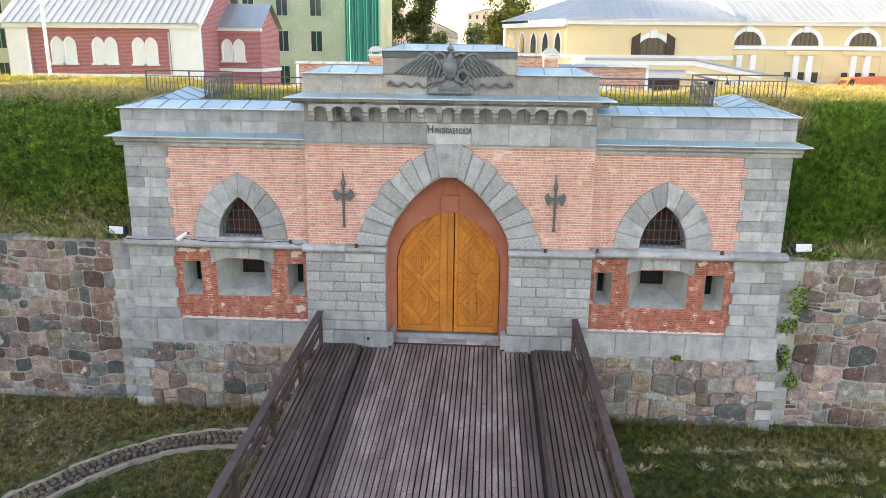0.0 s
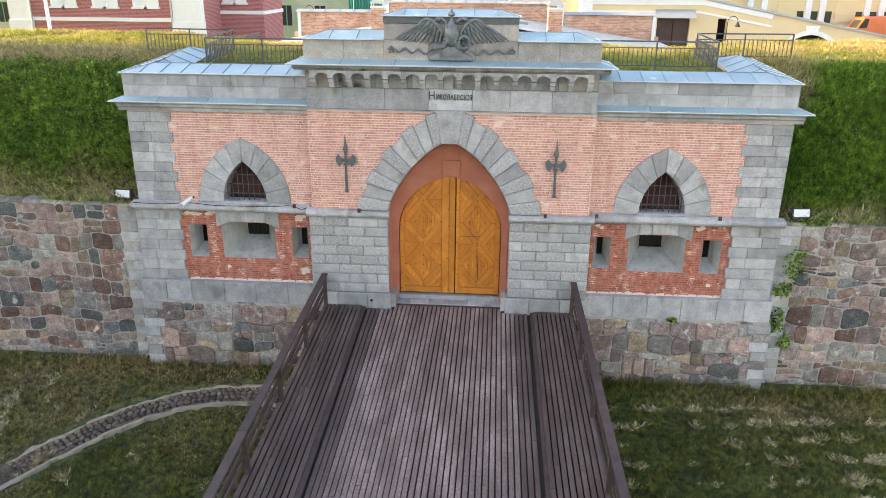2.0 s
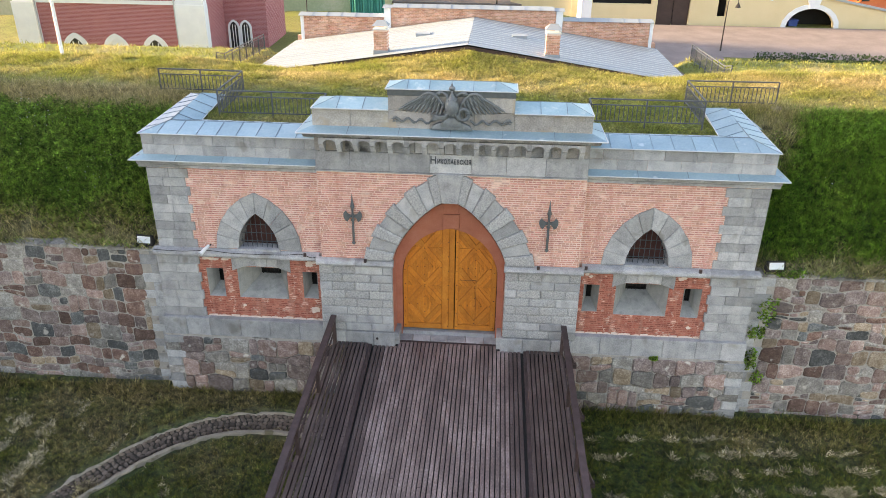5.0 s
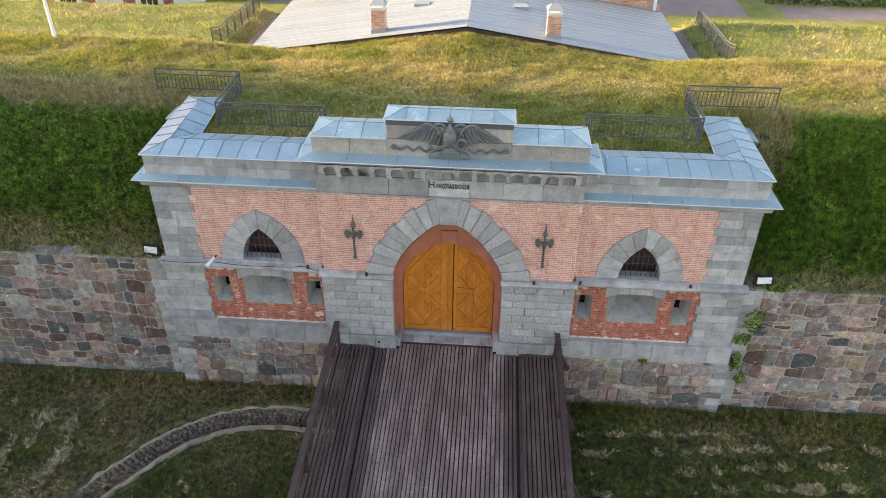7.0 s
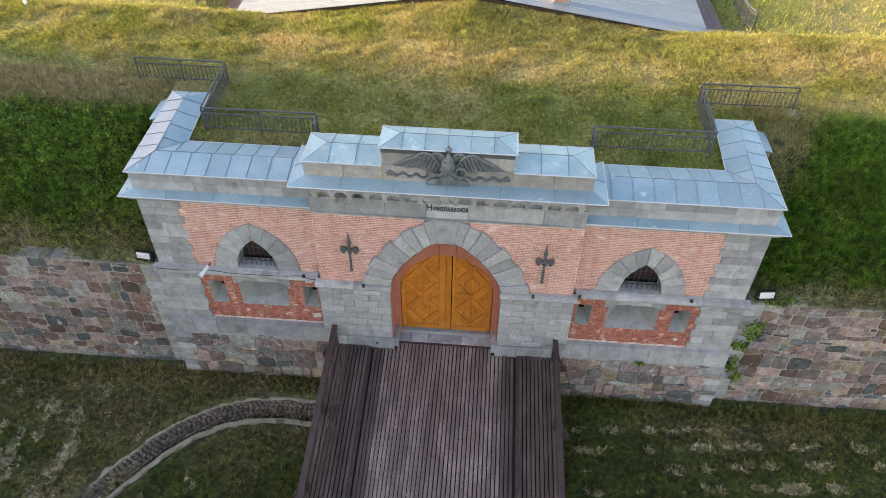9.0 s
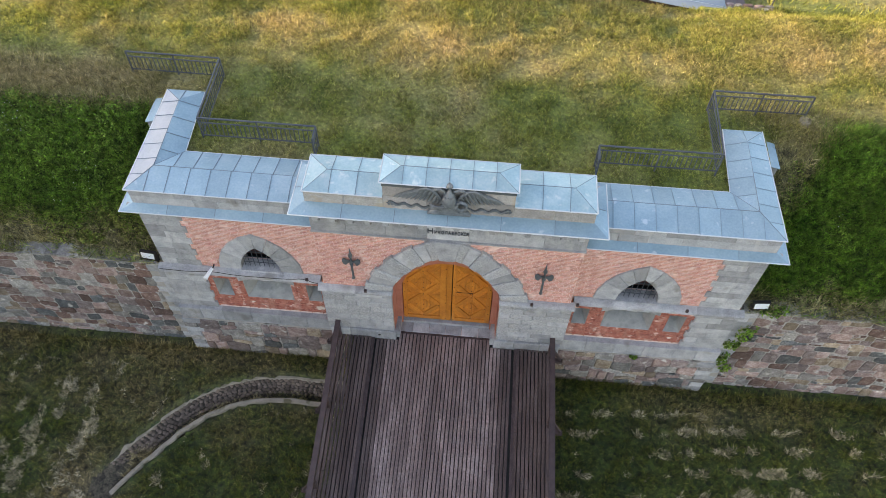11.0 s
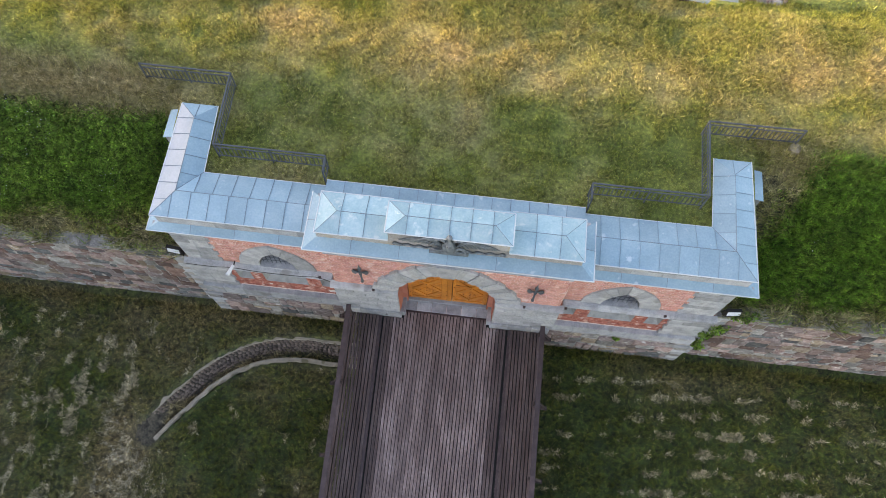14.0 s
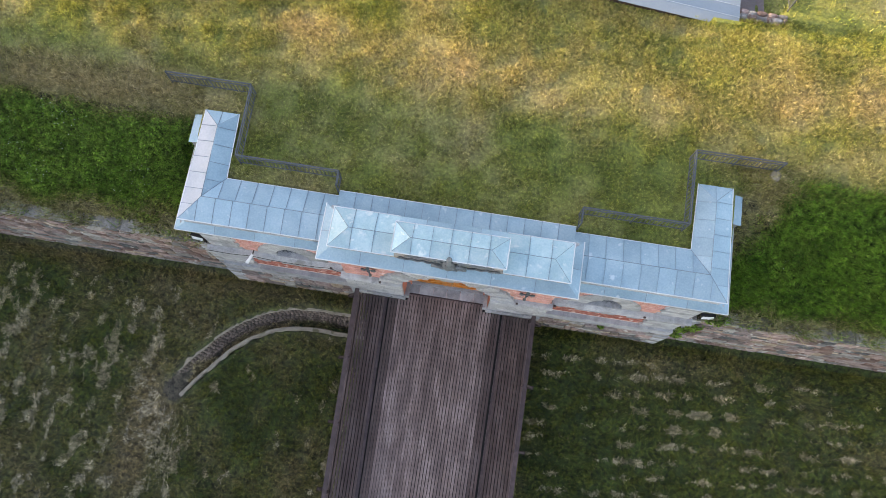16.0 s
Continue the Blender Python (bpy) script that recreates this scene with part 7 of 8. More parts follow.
for k in range(5):
    t = 0.12 + 0.19 * k
    p = Vector((9.6, 62.0, 0)).lerp(Vector((2.9, 72.0, 0)), t)
    q = p + d * 0.8
    pts = arch_pts(0.5, 10.9, 1.3, 5)
    base = [(-0.5, 9.9), (0.5, 9.9)]
    V = [tuple(p + d * x - nn * -0.10 + Vector((0, 0, z))) for x, z in pts + base]
    V2 = [tuple(p + d * x * 1.5 - nn * -0.06 + Vector((0, 0, z + (0.25 if z > 10 else 0)))) for x, z in pts + base]
    win = part("window", (V2, [tuple(range(len(V2)))]), M_WHITE, yellow)
    part("pane", (V, [tuple(range(len(V)))]), M_GLASS, win)

ramp = thing("ramp_wall", "pale yellow ramp wall with a sloping white coping and dark openings", "ramp", at=(27, 58, 4))
outer = [(10.9, 3.0), (48.0, 3.0), (48.0, 4.6), (22.8, 9.35), (10.9, 9.3)]
arch = [(34.2 + 2.5 * math.cos(math.pi * i / 10), 3.9 + 2.0 * math.sin(math.pi * i / 10)) for i in range(11)] + [(31.7, 3.2), (36.7, 3.2)]
part("wall", holed(outer, [rect(11.4, 17.6, 6.0, 7.7), rect(18.2, 21.6, 3.3, 7.6), rect(24.5, 25.4, 4.9, 7.4), arch], 58.0, 58.5), M_YELLOW, ramp)
part("coping", beam((10.6, 58.2, 9.35), (22.8, 58.2, 9.42), 0.9, 0.22), M_SLATE, ramp)
part("coping", beam((22.8, 58.2, 9.42), (48.3, 58.2, 4.62), 0.9, 0.22), M_SLATE, ramp)
part("white_band", beam((11.0, 57.93, 8.95), (22.8, 57.93, 9.0), 0.14, 0.5), M_WHITE, ramp)
part("white_band", beam((22.8, 57.93, 9.0), (30.0, 57.93, 7.65), 0.14, 0.5), M_WHITE, ramp)
part("white_band", beam((11.0, 57.95, 8.0), (22.6, 57.95, 8.02), 0.1, 0.22), M_WHITE, ramp)
part("white_band", beam((22.6, 57.95, 8.02), (30.0, 57.95, 6.7), 0.1, 0.22), M_WHITE, ramp)
part("pier", box(10.2, 11.3, 57.7, 62, 3.0, 9.5), M_WHITE, ramp)
part("dark_back", box(11.2, 26.0, 59.4, 59.6, 3.0, 8.0), M_DARK, ramp)
part("dark_back", box(31.0, 37.5, 60.4, 60.6, 2.5, 6.2), M_DARK, ramp)
dr = part("door", slab(rect(18.25, 19.87, 3.2, 7.55), 58.2, 0.1, 0.03), M_DOORBROWN, ramp)
part("door", slab(rect(19.93, 21.55, 3.2, 7.55), 58.2, 0.1, 0.03), M_DOORBROWN, ramp)
part("awning", ([(17.9, 57.0, 7.5), (22.0, 57.0, 7.5), (22.0, 58.0, 8.3), (17.9, 58.0, 8.3), (17.9, 57.0, 7.44), (22.0, 57.0, 7.44), (22.0, 58.0, 8.24), (17.9, 58.0, 8.24)], [(0, 1, 2, 3), (7, 6, 5, 4), (0, 4, 5, 1), (1, 5, 6, 2), (3, 7, 4, 0)]), M_SLATE, ramp)
hood = [(34.2 + 3.0 * math.cos(math.pi * i / 10), 3.9 + 2.45 * math.sin(math.pi * i / 10)) for i in range(11)]
part("arch_hood", holed(hood + [(31.2, 3.3), (31.72, 3.3)] + arch[:11][::-1] + [(36.72, 3.3), (37.2, 3.3)], [], 57.86, 58.02), M_WHITE, ramp)
part("arch_keystone", slab([(33.8, 5.9), (34.6, 5.9), (34.9, 6.8), (33.5, 6.8)], 57.75, 0.2, 0.03), M_WHITE, ramp)
part("roadway", ([(22.8, 58.5, 8.6), (48.0, 58.5, 4.0), (48, 62.0, 4.0), (22.8, 62.0, 8.6), (22.8, 58.5, 8.2), (48.0, 58.5, 3.6), (48, 62.0, 3.6), (22.8, 62.0, 8.2)], [(0, 1, 2, 3), (7, 6, 5, 4), (0, 4, 5, 1), (2, 6, 7, 3)]), M_COBBLEROAD, ramp)
bin_ = tagged(part("waste_bin", join(box(32.4, 33.3, 58.9, 59.7, 3.08, 4.5), box(32.33, 33.37, 58.8, 59.8, 4.5, 4.62)), M_BLUEBIN), "blue plastic waste bin under the ramp arch", "bin")

# lamp posts with a curved arm


def lamp_post(x, y, z, h=5.2):
    l = thing("street_lamp", "black lamp post with a hooked arm and bell shade", "street lamp", "courtyard lamps", at=(x, y, z))
    arm = [(x + 0.45 - 0.45 * math.cos(math.pi * k / 8), y, z + h - 0.6 + 0.5 * math.sin(math.pi * k / 8)) for k in range(9)]
    part("pole", tube([(x, y, z), (x, y, z + 1.0), (x, y, z + h - 0.6)], [0.09, 0.06, 0.045], 8), M_BLACKIRON, l)
    part("arm", tube(arm, 0.03, 6), M_BLACKIRON, l)
    ex = x + 0.9
    part("shade", tube([(ex, y, z + h - 0.6), (ex, y, z + h - 0.75), (ex, y, z + h - 1.0)], [0.05, 0.12, 0.26], 10), M_BLACKIRON, l)


lamp_post(22.0, 46.0, 3.1)
lamp_post(-18.0, 52.0, 3.1, 5.5)
lamp_post(1.2, 70.0, 4.25, 6.0)

# ---- cars ----


def car(x, y, z, turn, mat, label, van=False):
    c = thing("van" if van else "car", label, "van" if van else "car", at=(x, y, z))
    m = Matrix.Translation((x, y, z)) @ Matrix.Rotation(radians(turn), 4, "Z")
    if van:
        side = [(-2.9, 0.4), (2.9, 0.4), (2.95, 1.1), (2.5, 1.3), (1.8, 2.4), (-2.9, 2.55)]
        wid = 1.0
    else:
        side = [(-2.1, 0.3), (2.1, 0.3), (2.15, 0.75), (1.2, 0.95), (0.5, 1.45), (-1.3, 1.45), (-2.05, 0.95)]
        wid = 0.88
    V, F = [], []
    for s, k in ((-1, 1.0), (1, 1.0)):
        V += [(a, s * wid * (0.86 if b > 1.2 else 1), b) for a, b in side]
    n = len(side)
    F = [tuple(range(n)), tuple(range(2 * n - 1, n - 1, -1))] + [(i, n + i, n + (i + 1) % n, (i + 1) % n) for i in range(n)]
    V = [tuple(m @ Vector(v)) for v in V]
    part("body", (V, F), mat, c)
    if van:
        g = [(1.88, 2.25), (2.42, 1.36), (1.5, 1.36), (1.4, 2.25)]
    else:
        g = [(1.05, 1.0), (0.48, 1.38), (-1.25, 1.38), (-1.85, 1.0)]
    for s in (-1, 1):
        part("side_window", ([tuple(m @ Vector((a, s * (wid * 0.955 + 0.012), b))) for a, b in g], [(0, 1, 2, 3)]), M_GLASS, c)
    f = [(side[3][0] + 0.012, -0.7, side[3][1] + 0.04), (side[3][0] + 0.012, 0.7, side[3][1] + 0.04), (side[4][0] + 0.014, 0.62, side[4][1] - 0.04), (side[4][0] + 0.014, -0.62, side[4][1] - 0.04)]
    part("windscreen", ([tuple(m @ Vector(v)) for v in f], [(0, 1, 2, 3)]), M_GLASS, c)
    for a in ((-1.35, 1.35) if not van else (-1.9, 1.9)):
        for s in (-1, 1):
            p, q = m @ Vector((a, s * wid * 0.8, 0.33)), m @ Vector((a, s * (wid + 0.02), 0.33))
            wh = part("tyre", tube([p, q], 0.33, 12), M_BLACKIRON, c)
            part("rim", tube([q, m @ Vector((a, s * (wid + 0.035), 0.33))], 0.2, 10), M_SHEET_EDGE, wh)


car(-0.5, 103.5, 4.3, 175, M_CAR_WHITE, "silver hatchback parked by the street")
car(1.3, 96.0, 4.3, 170, M_CAR_DARK, "dark car parked behind the gatehouse parapet")
car(-17.5, 250, 4.33, 85, M_CAR_DARK, "dark car parked along the street")
car(-18.2, 275, 4.33, 85, M_CAR_DARK, "dark car parked along the street")
car(41.5, 60.3, 5.25, 190.3, M_ORANGE, "orange van parked on the ramp", True)

# road sign
sign = thing("road_sign", "give-way sign on a thin grey pole", "road sign", at=(-3.2, 140, 4.3))
part("pole", tube([(-3.2, 140, 4.28), (-3.2, 140, 7.2)], 0.05, 6), M_SHEET_EDGE, sign)
part("plate", slab([(-3.75, 7.9), (-3.2, 6.9), (-2.65, 7.9)], 139.9, 0.03, 0.01), M_WHITE, sign)

# ---- trees ----


def tree(x, y, z, h, crown_w, mat, seed, label, low=0.12):
    t = thing("tree", label, "tree", "street trees", at=(x, y, z))
    rng = np.random.default_rng(seed)
    part("trunk", tube([(x, y, z - 0.3), (x + 0.1, y, z + h * 0.35), (x, y + 0.1, z + h * 0.9)], [0.28, 0.2, 0.04], 8), M_BARK, t)
    pts = []
    for k in range(46):
        f = rng.uniform(low, 1.0)
        r = crown_w * (0.35 + 0.65 * math.sin(math.pi * min(1, (f - low) / (1 - low) * 0.85 + 0.12))) * rng.uniform(0.3, 1.0)
        a = rng.uniform(0, 2 * math.pi)
        c = np.array([x + r * math.cos(a), y + r * math.sin(a), z + h * f])
        if k < 14:
            part("limb", tube([(x, y, c[2] - r * 0.6), tuple(c)], [0.07, 0.02], 5), M_BARK, t)
        pts.append(c + rng.normal(size=(170, 3)) * np.array([0.55, 0.55, 0.5]) * (crown_w / 3.2 + 0.3))
    ob = part("crown", leaves_mesh("crown", np.concatenate(pts), 0.26, mat, seed), mat, t)
    return t


tree(-14.6, 92, 4.2, 17, 2.5, M_LEAF, 1, "slim dark green street tree")
tree(-9.7, 95, 4.2, 17, 2.3, M_LEAF, 2, "slim dark green street tree")
tree(3.2, 97, 4.2, 18, 3.4, M_LEAF_SUN, 3, "sunlit yellow-green street tree", 0.3)
tree(-12.5, 170, 4.3, 9, 2.6, M_LEAF, 4, "small dark tree by the far houses")
tree(-4, 240, 4.3, 14, 5, M_LEAF, 5, "dark trees at the end of the street")
tree(9, 260, 4.3, 20, 7, M_LEAF, 6, "dark trees at the end of the street")

# ---- far houses along the street ----


def far_house(x0, x1, y0, y1, z1, mat, label, cols, rows, axis="y"):
    h = thing("far_house", label, "house", "houses along the street", at=((x0 + x1) / 2, (y0 + y1) / 2, 4))
    part("wall", box(x0, x1, y0, y1, 3.5, z1), mat, h)
    gable_roof(h, x0 - 0.5, x1 + 0.5, y0 - 0.5, y1 + 0.5, z1, 3.0, 12, M_SLATE, "y")
    part("gable", ([(x0, y0, z1), (x1, y0, z1), ((x0 + x1) / 2, y0, z1 + 2.7)], [(0, 1, 2)]), mat, h)
    dz = (z1 - 4.5) / rows
    for r in range(rows):
        zc = 4.9 + dz * (r + 0.5)
        for k in range(cols):
            xc = x0 + (x1 - x0) * (k + 0.5) / cols
            part("window", box(xc - 0.7, xc + 0.7, y0 - 0.06, y0 - 0.005, zc - 1.0, zc + 1.0), M_GLASS, h)
        m = int((y1 - y0) / 4)
        for k in range(m):
            yc = y0 + (y1 - y0) * (k + 0.5) / m
            part("window", box(x1 + 0.005, x1 + 0.06, yc - 0.7, yc + 0.7, zc - 1.0, zc + 1.0), M_GLASS, h)


far_house(-30, -16.5, 100, 130, 20, M_PINK, "pink stucco house partly hidden by trees", 4, 4)
far_house(-34, -13.0, 172, 290, 16.5, M_CREAM, "long cream three-storey house under a grey roof", 5, 3)
far_house(-14, 10, 420, 450, 30, M_CREAM, "pale blocks at the far end of the street", 6, 6)

# ---- small things on the gate front ----


def floodlight(x, y, z, s):
    f = thing("floodlight", "black square floodlight with a pale glass front on the wall top", "floodlight", "floodlights", at=(x, y, z))
    m = Matrix.Translation((x, y, z + 0.28)) @ Matrix.Rotation(radians(s * 6), 4, "Z") @ Matrix.Rotation(radians(-14), 4, "X")
    def put(geo):
        return [tuple(m @ Vector(v)) for v in geo[0]], geo[1]
    part("housing", put(box(-0.33, 0.33, -0.06, 0.09, -0.20, 0.20)), M_BLACKIRON, f)
    part("glass", put(box(-0.27, 0.27, -0.072, -0.062, -0.10, 0.16)), M_WHITE, f, "pale glass front")
    part("bracket", put(box(-0.37, -0.345, -0.03, 0.12, -0.3, 0.05)), M_BLACKIRON, f)
    part("bracket", put(box(0.345, 0.37, -0.03, 0.12, -0.3, 0.05)), M_BLACKIRON, f)
    part("foot", box(x - 0.06, x + 0.06, y - 0.05, y + 0.1, z - 0.02, z + 0.16), M_BLACKIRON, f)


floodlight(-11.85, 0.18, 3.52, -1)
floodlight(12.0, 0.18, 3.52, 1)
spot = thing("wall_spotlight", "white tube spotlight on a short arm over the string course", "spotlight", at=(-9.3, -0.2, 3.7))
part("arm", tube([(-9.15, -0.02, 3.84), (-9.15, -0.30, 3.84)], 0.03, 6), M_BLACKIRON, spot)
part("body", tube([(-9.15, -0.22, 3.88), (-9.25, -0.40, 3.80), (-9.36, -0.60, 3.70)], [0.06, 0.07, 0.085], 10), M_WHITE, spot, "white tube")
part("rim", tube([(-9.355, -0.59, 3.705), (-9.37, -0.62, 3.69)], [0.10, 0.10], 10), M_SHEET_EDGE, spot)
cable = [(-11.3, -0.30, 3.66), (-10.2, -0.31, 3.64), (-9.2, -0.28, 3.70), (-8.3, -0.31, 3.64), (-7.2, -0.32, 3.645), (-6.2, -0.31, 3.66), (-5.6, -0.28, 3.70), (-5.2, -0.33, 3.60), (-4.98, -0.40, 3.68)]
tagged(part("cable", tube(catmull(cable, 4), 0.013, 5), M_BLACKIRON), "thin black cable along the string course", "cable")
for x, y in ((-5.45, -0.27), (-3.1, -0.56), (5.05, -0.4), (3.3, -0.56), (9.2, -0.27)):
    bx = thing("junction_box", "small rust-brown iron fitting on the string course", "fitting", "string course fittings", at=(x, y, 3.66))
    part("box", box(x - 0.05, x + 0.05, y - 0.04, y + 0.04, 3.62, 3.75), M_RAIL, bx)
drain = tagged(part("drain_spout", tube([(-2.75, -0.535, 0.30), (-2.75, -0.56, 0.30)], 0.05, 10), M_BLACKIRON), "round dark drain hole in the pier foot", "drain")

# ---- plants ----


def shrub(x, y, z, r, h, n, mat, label, seed, drop=0.0, size=0.07):
    rng = np.random.default_rng(seed)
    t = thing("weed_clump", label, "plant", "wild plants", at=(x, y, z))
    a, q = rng.uniform(0, 2 * math.pi, n), rng.uniform(0, 1, n) ** 0.5
    P = np.stack([x + np.cos(a) * q * r, y - np.abs(np.sin(a)) * q * r * 0.7, z + rng.uniform(-drop, h, n) * (1 - 0.5 * q)], -1)
    part("foliage", leaves_mesh("foliage", P, size, mat, seed), mat, t)
    for k in range(6):
        part("stem", tube([(x, y, z - 0.05), tuple(P[k * 7])], [0.012, 0.005], 4), mat, t)


shrub(11.75, 0.02, -0.25, 0.30, 0.75, 170, M_WEED, "green weeds growing from the wall joint", 1, 0.5)
shrub(12.15, 0.02, -0.9, 0.25, 0.3, 80, M_WEED, "green weeds growing from the wall joint", 2, 0.5)
shrub(12.0, 0.0, 2.2, 0.35, 0.7, 160, M_WEED, "straggling weeds on the flank wall", 3, 0.9)
shrub(11.75, 0.0, 1.1, 0.3, 0.4, 140, M_WEED, "straggling weeds on the flank wall", 4, 0.4)
shrub(8.0, -0.32, -0.15, 0.16, 0.15, 60, M_WEED, "tuft of weeds on the plinth", 5, 0.05)
shrub(-14.4, 0.9, 3.75, 0.6, 0.55, 420, M_WEED, "bright green bush above the flank wall", 6, 0.0, 0.09)
shrub(12.5, 0.35, 3.55, 0.7, 0.3, 300, M_WEED, "weeds on the wall top", 7, 0.15)

# white stone by the railing
tagged(part("stone_disc", tube([(12.88, 5.6, 8.1), (12.88, 5.6, 8.36)], [0.26, 0.22], 12), M_CONCRETE), "small pale concrete base beside the railing", "base")

# ---- grass ----
def in_ditch(x, y, rng):
    return (channel_gap(x, y) > CH_HALF + 0.20 + 0.2 * rng.uniform(size=x.shape)) & (np.abs(x) > 4.3)


def dry_rows(x, y, rng):
    """Mown swathes in small heaps: rows along the wall east of the bridge, streaks away from it to the west."""
    v = y - 0.09 * x
    east = np.sin(v * 7.2 + 0.7 * fbm(x, y, 3, 8, 2)) * 0.70 + 0.90 * fbm(x / 1.3, y, 0.42, 9, 2) + 0.35 * np.clip((x - 9) / 6, -1, 0.6)
    u = x - 0.25 * y
    west = np.sin(u * 4.2 + 1.2 * fbm(x, y, 3, 10, 2)) * 0.5 + 1.05 * fbm(x, y / 1.5, 0.42, 11, 2) - 0.4 * (x > -13) + 0.2 * (x < -14)
    return in_ditch(x, y, rng) & (np.where(x > 0, east, west) + 0.12 * rng.normal(size=x.shape) > np.where(x > 0, 1.03, 0.86)) & (y < -1.4)


def channel_end(x, y, rng):
    r = np.hypot((x + 14.8 + 0.35 * (y + 8)) / 1.4, (y + 8.6) / 3.2)
    return (rng.uniform(size=x.shape) < 1.1 - r) & (fbm(x, y, 0.6, 13, 2) > -0.05) & in_ditch(x, y, rng)


def foot_of_wall(x, y, rng):
    return in_ditch(x, y, rng) & (rng.uniform(size=x.shape) < np.exp(-np.abs(y + 0.35) / 0.35))


def on_terrace(x, y, rng):
    ax = np.abs(x)
    return ~((ax < 11.4) & (y < 2.15)) & ~((ax > 9.65) & (ax < 11.5) & (y < 4.65)) & ~((ax > 11.3) & (y < 4.8)) & ~((ax < 11.2) & (y > 12.7))


def on_crest(x, y, rng):
    return on_terrace(x, y, rng) & (y > 7.8 + 1.6 * fbm(x, y, 3, 12, 3)) & (fbm(x, y, 0.7, 14, 2) > -0.35)


def on_slope(x, y, rng):
    return (np.abs(x) > 11.42) & ~((np.abs(x) < 11.8) & (y > 3.3) & (y < 4.9))


def dead_slope(x, y, rng):
    return on_slope(x, y, rng) & (slope_brown(x, y) + 0.3 * rng.normal(size=x.shape) > 0.5)


def green_slope(x, y, rng):
    return on_slope(x, y, rng) & (slope_brown(x, y) + 0.25 * rng.normal(size=x.shape) < 0.5)


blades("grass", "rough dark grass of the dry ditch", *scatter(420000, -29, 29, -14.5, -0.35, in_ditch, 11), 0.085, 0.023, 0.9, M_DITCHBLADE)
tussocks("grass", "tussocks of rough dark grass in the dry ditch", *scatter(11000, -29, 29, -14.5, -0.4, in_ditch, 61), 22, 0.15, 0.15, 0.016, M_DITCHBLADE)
blades("grass", "dry mown grass lying in rows in the ditch", *scatter(900000, -29, 29, -14.5, -0.5, dry_rows, 12), 0.085, 0.034, 1.3, M_STRAW)
blades("grass", "flattened straw at the end of the channel", *scatter(36000, -18, -12.4, -12.5, -5.6, channel_end, 25), 0.09, 0.032, 1.2, M_STRAW)
blades("grass", "longer grass along the foot of the wall", *scatter(60000, -29, 29, -1.6, -0.34, foot_of_wall, 21), 0.24, 0.025, 0.6, M_DITCHBLADE)
blades("grass", "mown green and straw-coloured grass of the roof terrace", *scatter(380000, -26, 26, 2.1, 13.5, on_terrace, 13), 0.075, 0.024, 1.0, M_BLADE)
tussocks("grass", "tussocks of sunlit grass along the rampart crest", *scatter(8500, -27, 27, 5.6, 13.4, on_crest, 14), 26, 0.17, 0.20, 0.016, M_BLADE, 0.3)


def bushes(name, label, cx, cy, cz, reach, per, size, mat, seed):
    """Rounded clumps of weeds, each a dome of leaves with dark gaps towards its neighbours."""
    rng = np.random.default_rng(seed)
    r = rng.uniform(reach[0], reach[1], len(cx))
    n = np.maximum(12, (per * r * r).astype(int))
    i = np.repeat(np.arange(len(cx)), n)
    d = rng.normal(size=(len(i), 3))
    d /= np.linalg.norm(d, axis=1)[:, None]
    d[:, 2] = np.abs(d[:, 2])
    k = r[i] * rng.uniform(0.55, 1.08, len(i))
    tall = rng.uniform(0.7, 1.35, len(cx))[i]
    P = np.stack([cx[i] + d[:, 0] * k, cy[i] + d[:, 1] * k - 0.2 * r[i], 0 * k], -1)
    P[:, 2] = gz(P[:, 0], np.maximum(P[:, 1], 0.62)) + d[:, 2] * k * tall
    return tagged(new(name, leaves_mesh(name, P, size, mat, seed)), label, "weeds", kind="stuff")


bushes("weeds", "leafy green weeds in clumps covering the rampart slope", *scatter(1300, -29, -12.1, 0.8, 4.9, green_slope, 31), (0.22, 0.68), 900, 0.055, M_WEED, 32)
bushes("weeds", "low leafy weeds on the rampart slope", *scatter(1500, 12.1, 29, 0.8, 4.9, green_slope, 33), (0.16, 0.42), 900, 0.045, M_LUSH, 34)
tussocks("weeds", "long vivid green grass combed down the slope", *scatter(6000, 11.5, 29, 0.7, 5.4, green_slope, 15), 26, 0.20, 0.36, 0.018, M_LUSH, 0.2)
tussocks("weeds", "tall grass among the weeds of the rampart slope", *scatter(2600, -29, -11.5, 0.7, 5.4, green_slope, 16), 24, 0.15, 0.50, 0.02, M_WEED, 0.3)
blades("weeds", "dead brown brush on the rampart slope", *scatter(120000, -29, 29, 0.6, 6.2, dead_slope, 23), 0.26, 0.016, 0.8, M_BRUSH)
tussocks("weeds", "olive tussocks among the dead brush", *scatter(6500, -29, 29, 0.6, 6.2, dead_slope, 28), 22, 0.15, 0.26, 0.018, M_BLADE, 0.3)
blades("grass", "grass bank behind the crest", *scatter(90000, -45, 45, 13, 36, lambda x, y, r: np.abs(x) > 12.6, 16), 0.12, 0.05, 0.7, M_BLADE)
# weeds in the bed of the channel, greenest near the bridge
blades("weeds", "brown weeds in the bed of the channel", *scatter(30000, -13.2, -4.3, -6.5, -1.6, lambda x, y, r: (channel_gap(x, y) < 0.4) & (r.uniform(size=x.shape) < 0.8), 26), 0.16, 0.03, 1.0, M_BRUSH)
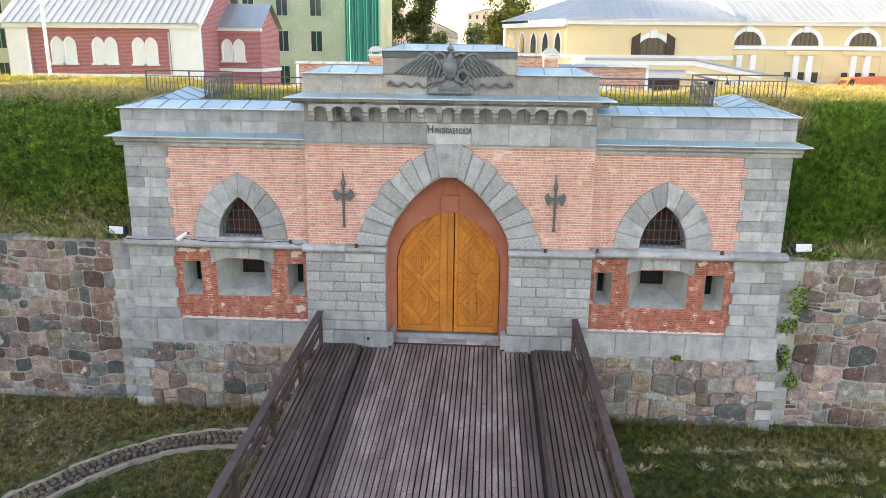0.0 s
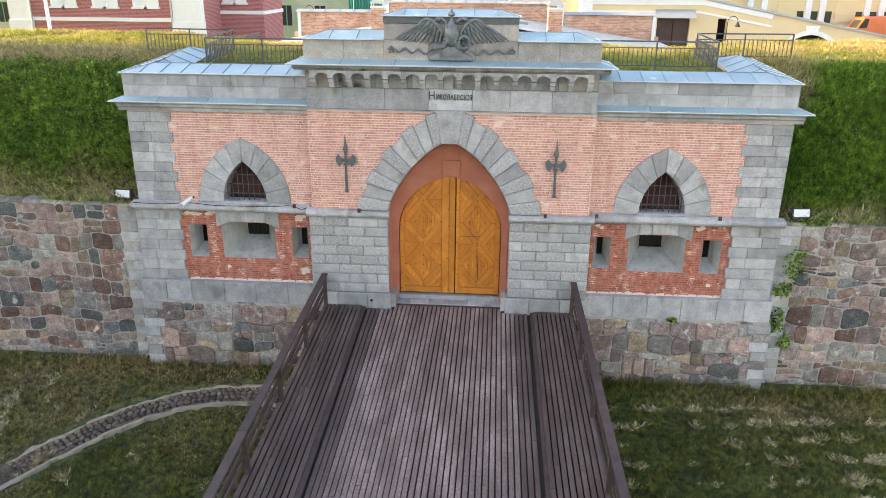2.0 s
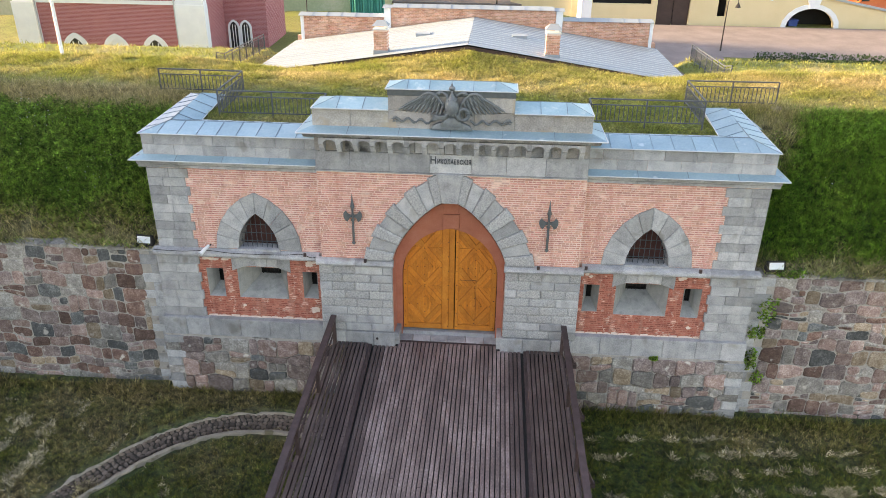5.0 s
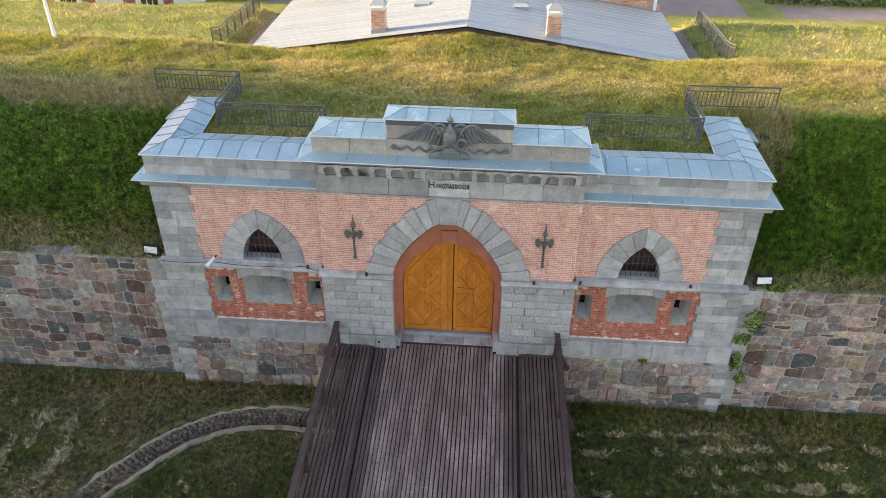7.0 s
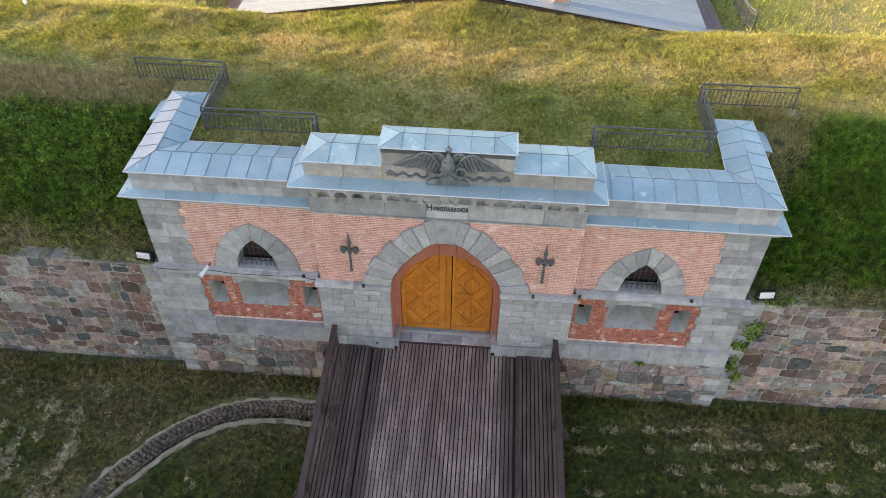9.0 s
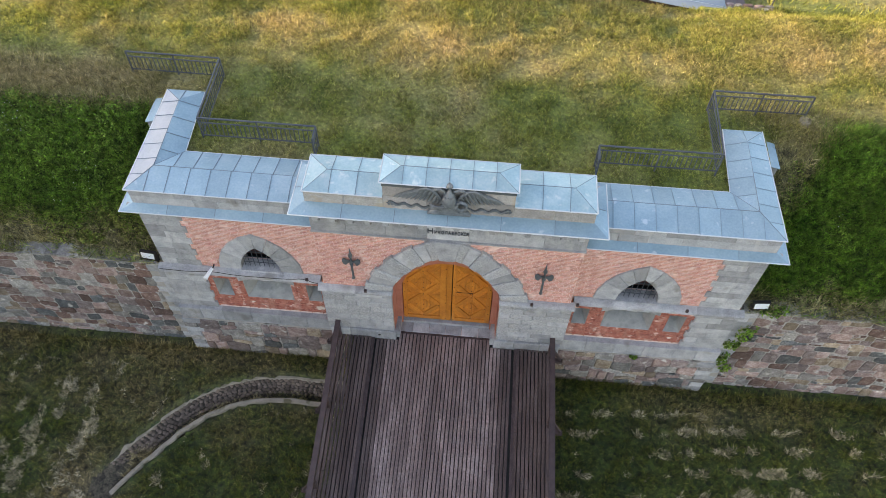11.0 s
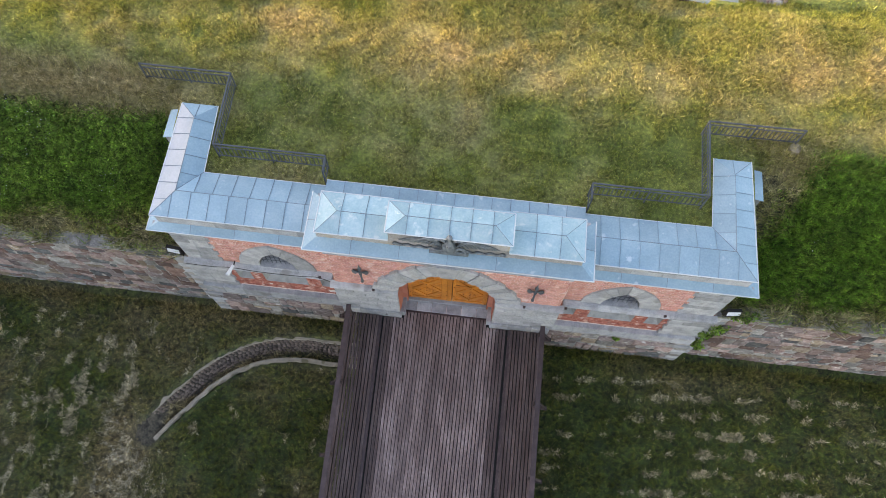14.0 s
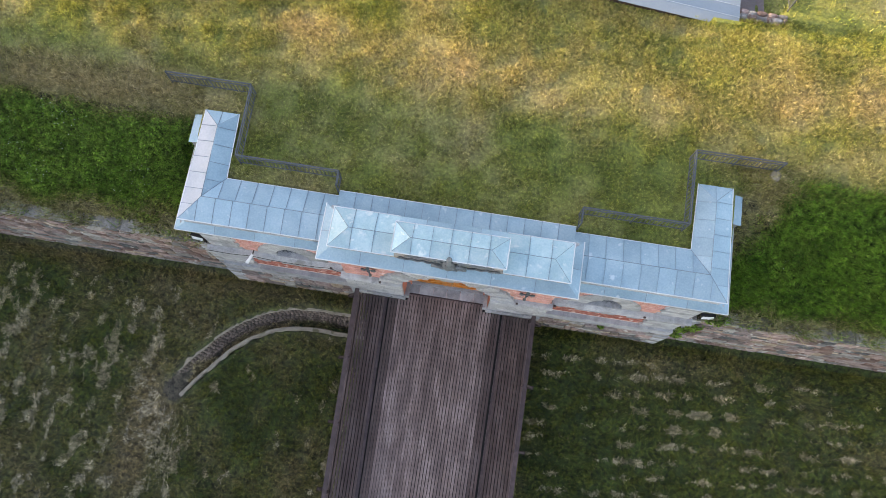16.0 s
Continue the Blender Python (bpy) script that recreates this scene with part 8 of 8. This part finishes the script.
# white umbels among the weeds
ux, uy, uz = scatter(6000, -30, 30, 0.8, 4.4, lambda x, y, r: (np.abs(x) > 11.9) & (fbm(x, y, 1.1, 19, 2) > np.where(x < 0, 0.42, 0.9)) & (slope_brown(x, y) < 0.4), 17)
P = np.stack([ux, uy, uz + 0.62], -1)
tagged(new("wild_flowers", leaves_mesh("wild_flowers", P, 0.025, M_WHITE, 18)), "small white umbels among the weeds", "flowers", kind="stuff")
# grass hanging over the edge of the flank walls
rng5 = np.random.default_rng(51)
for n_, m_, h_ in ((12000, M_BRUSH, 0.34), (9000, M_WEED, 0.22)):
    x = rng5.uniform(11.5, 29, n_) * rng5.choice([-1, 1], n_)
    keep = waves(x, x * 0.3, 1.5) + rng5.normal(0, 0.5, n_) > 0.1
    x = x[keep]
    blades("grass", "dry grass hanging over the flank wall top", x, rng5.uniform(0.0, 0.8, len(x)), np.full(len(x), 3.5), h_, 0.03, 1.0, m_)

# ---- bricks ----
for s in (-1, 1):
    a, b = mirrored(4.79, 9.80, s)
    brickwork(a, b, 3.66, 6.90, 0.018, M_BRICK, lambda x, z: inside((x, z), win_out[s]) or inside((x, z), win_hole[s]), focus=s * 5, seed=s + 5)
    a, b = mirrored(4.82, 9.76, s)
    brickwork(a, b, 0.65, 3.39, 0.018, M_REDBRICK, lambda x, z: 6.2 < s * x < 8.4 and z > 2.95, holes=[(*mirrored(e[0], e[1], s), e[2], e[3]) for e in EMB], focus=s * 5, seed=s + 9)
brickwork(-4.77, 4.77, 3.66, 7.10, -0.350, M_BRICK, lambda x, z: inside((x, z), gate_out), focus=0, seed=17)
# lime left along the foot of the red panels
for s in (-1, 1):
    rng = random.Random(60 + s)
    x = 4.95
    while x < 9.6:
        L = rng.uniform(0.15, 0.6)
        a, b = mirrored(x, min(x + L, 9.68), s)
        z = 0.66 + rng.uniform(0.0, 0.05)
        part("lime_patch", slab([(a, 0.645), (b, 0.645), (b - 0.02, z + rng.uniform(0.01, 0.05)), ((a + b) / 2, z + rng.uniform(0.02, 0.07)), (a + 0.02, z + rng.uniform(0.01, 0.05))], 0.010, 0.03, 0.004), M_LIME, front)
        x += L
# flakes of old lime on the red panels
for cx_, cz_, rx_, rz_, seed in ((-5.28, 1.08, 0.22, 0.2, 1), (-9.25, 3.22, 0.35, 0.13, 2), (-8.65, 3.26, 0.25, 0.10, 3), (-5.35, 3.18, 0.28, 0.14, 4), (-8.1, 1.2, 0.10, 0.08, 5), (5.3, 3.2, 0.2, 0.1, 6), (9.2, 1.1, 0.15, 0.12, 7), (8.7, 3.24, 0.25, 0.1, 8)):
    rng = random.Random(seed)
    for k in range(5):
        a0, q = rng.uniform(0, 6.28), rng.uniform(0.0, 0.7)
        px, pz, r = cx_ + rx_ * q * math.cos(a0), cz_ + rz_ * q * math.sin(a0), rng.uniform(0.35, 0.7)
        pts = [(px + rx_ * r * rng.uniform(0.5, 1.1) * math.cos(2 * math.pi * i / 11), pz + rz_ * r * rng.uniform(0.5, 1.1) * math.sin(2 * math.pi * i / 11)) for i in range(11)]
        part("lime_patch", slab(pts, 0.006 - 0.0015 * k, 0.02, 0.003), M_LIME, front)
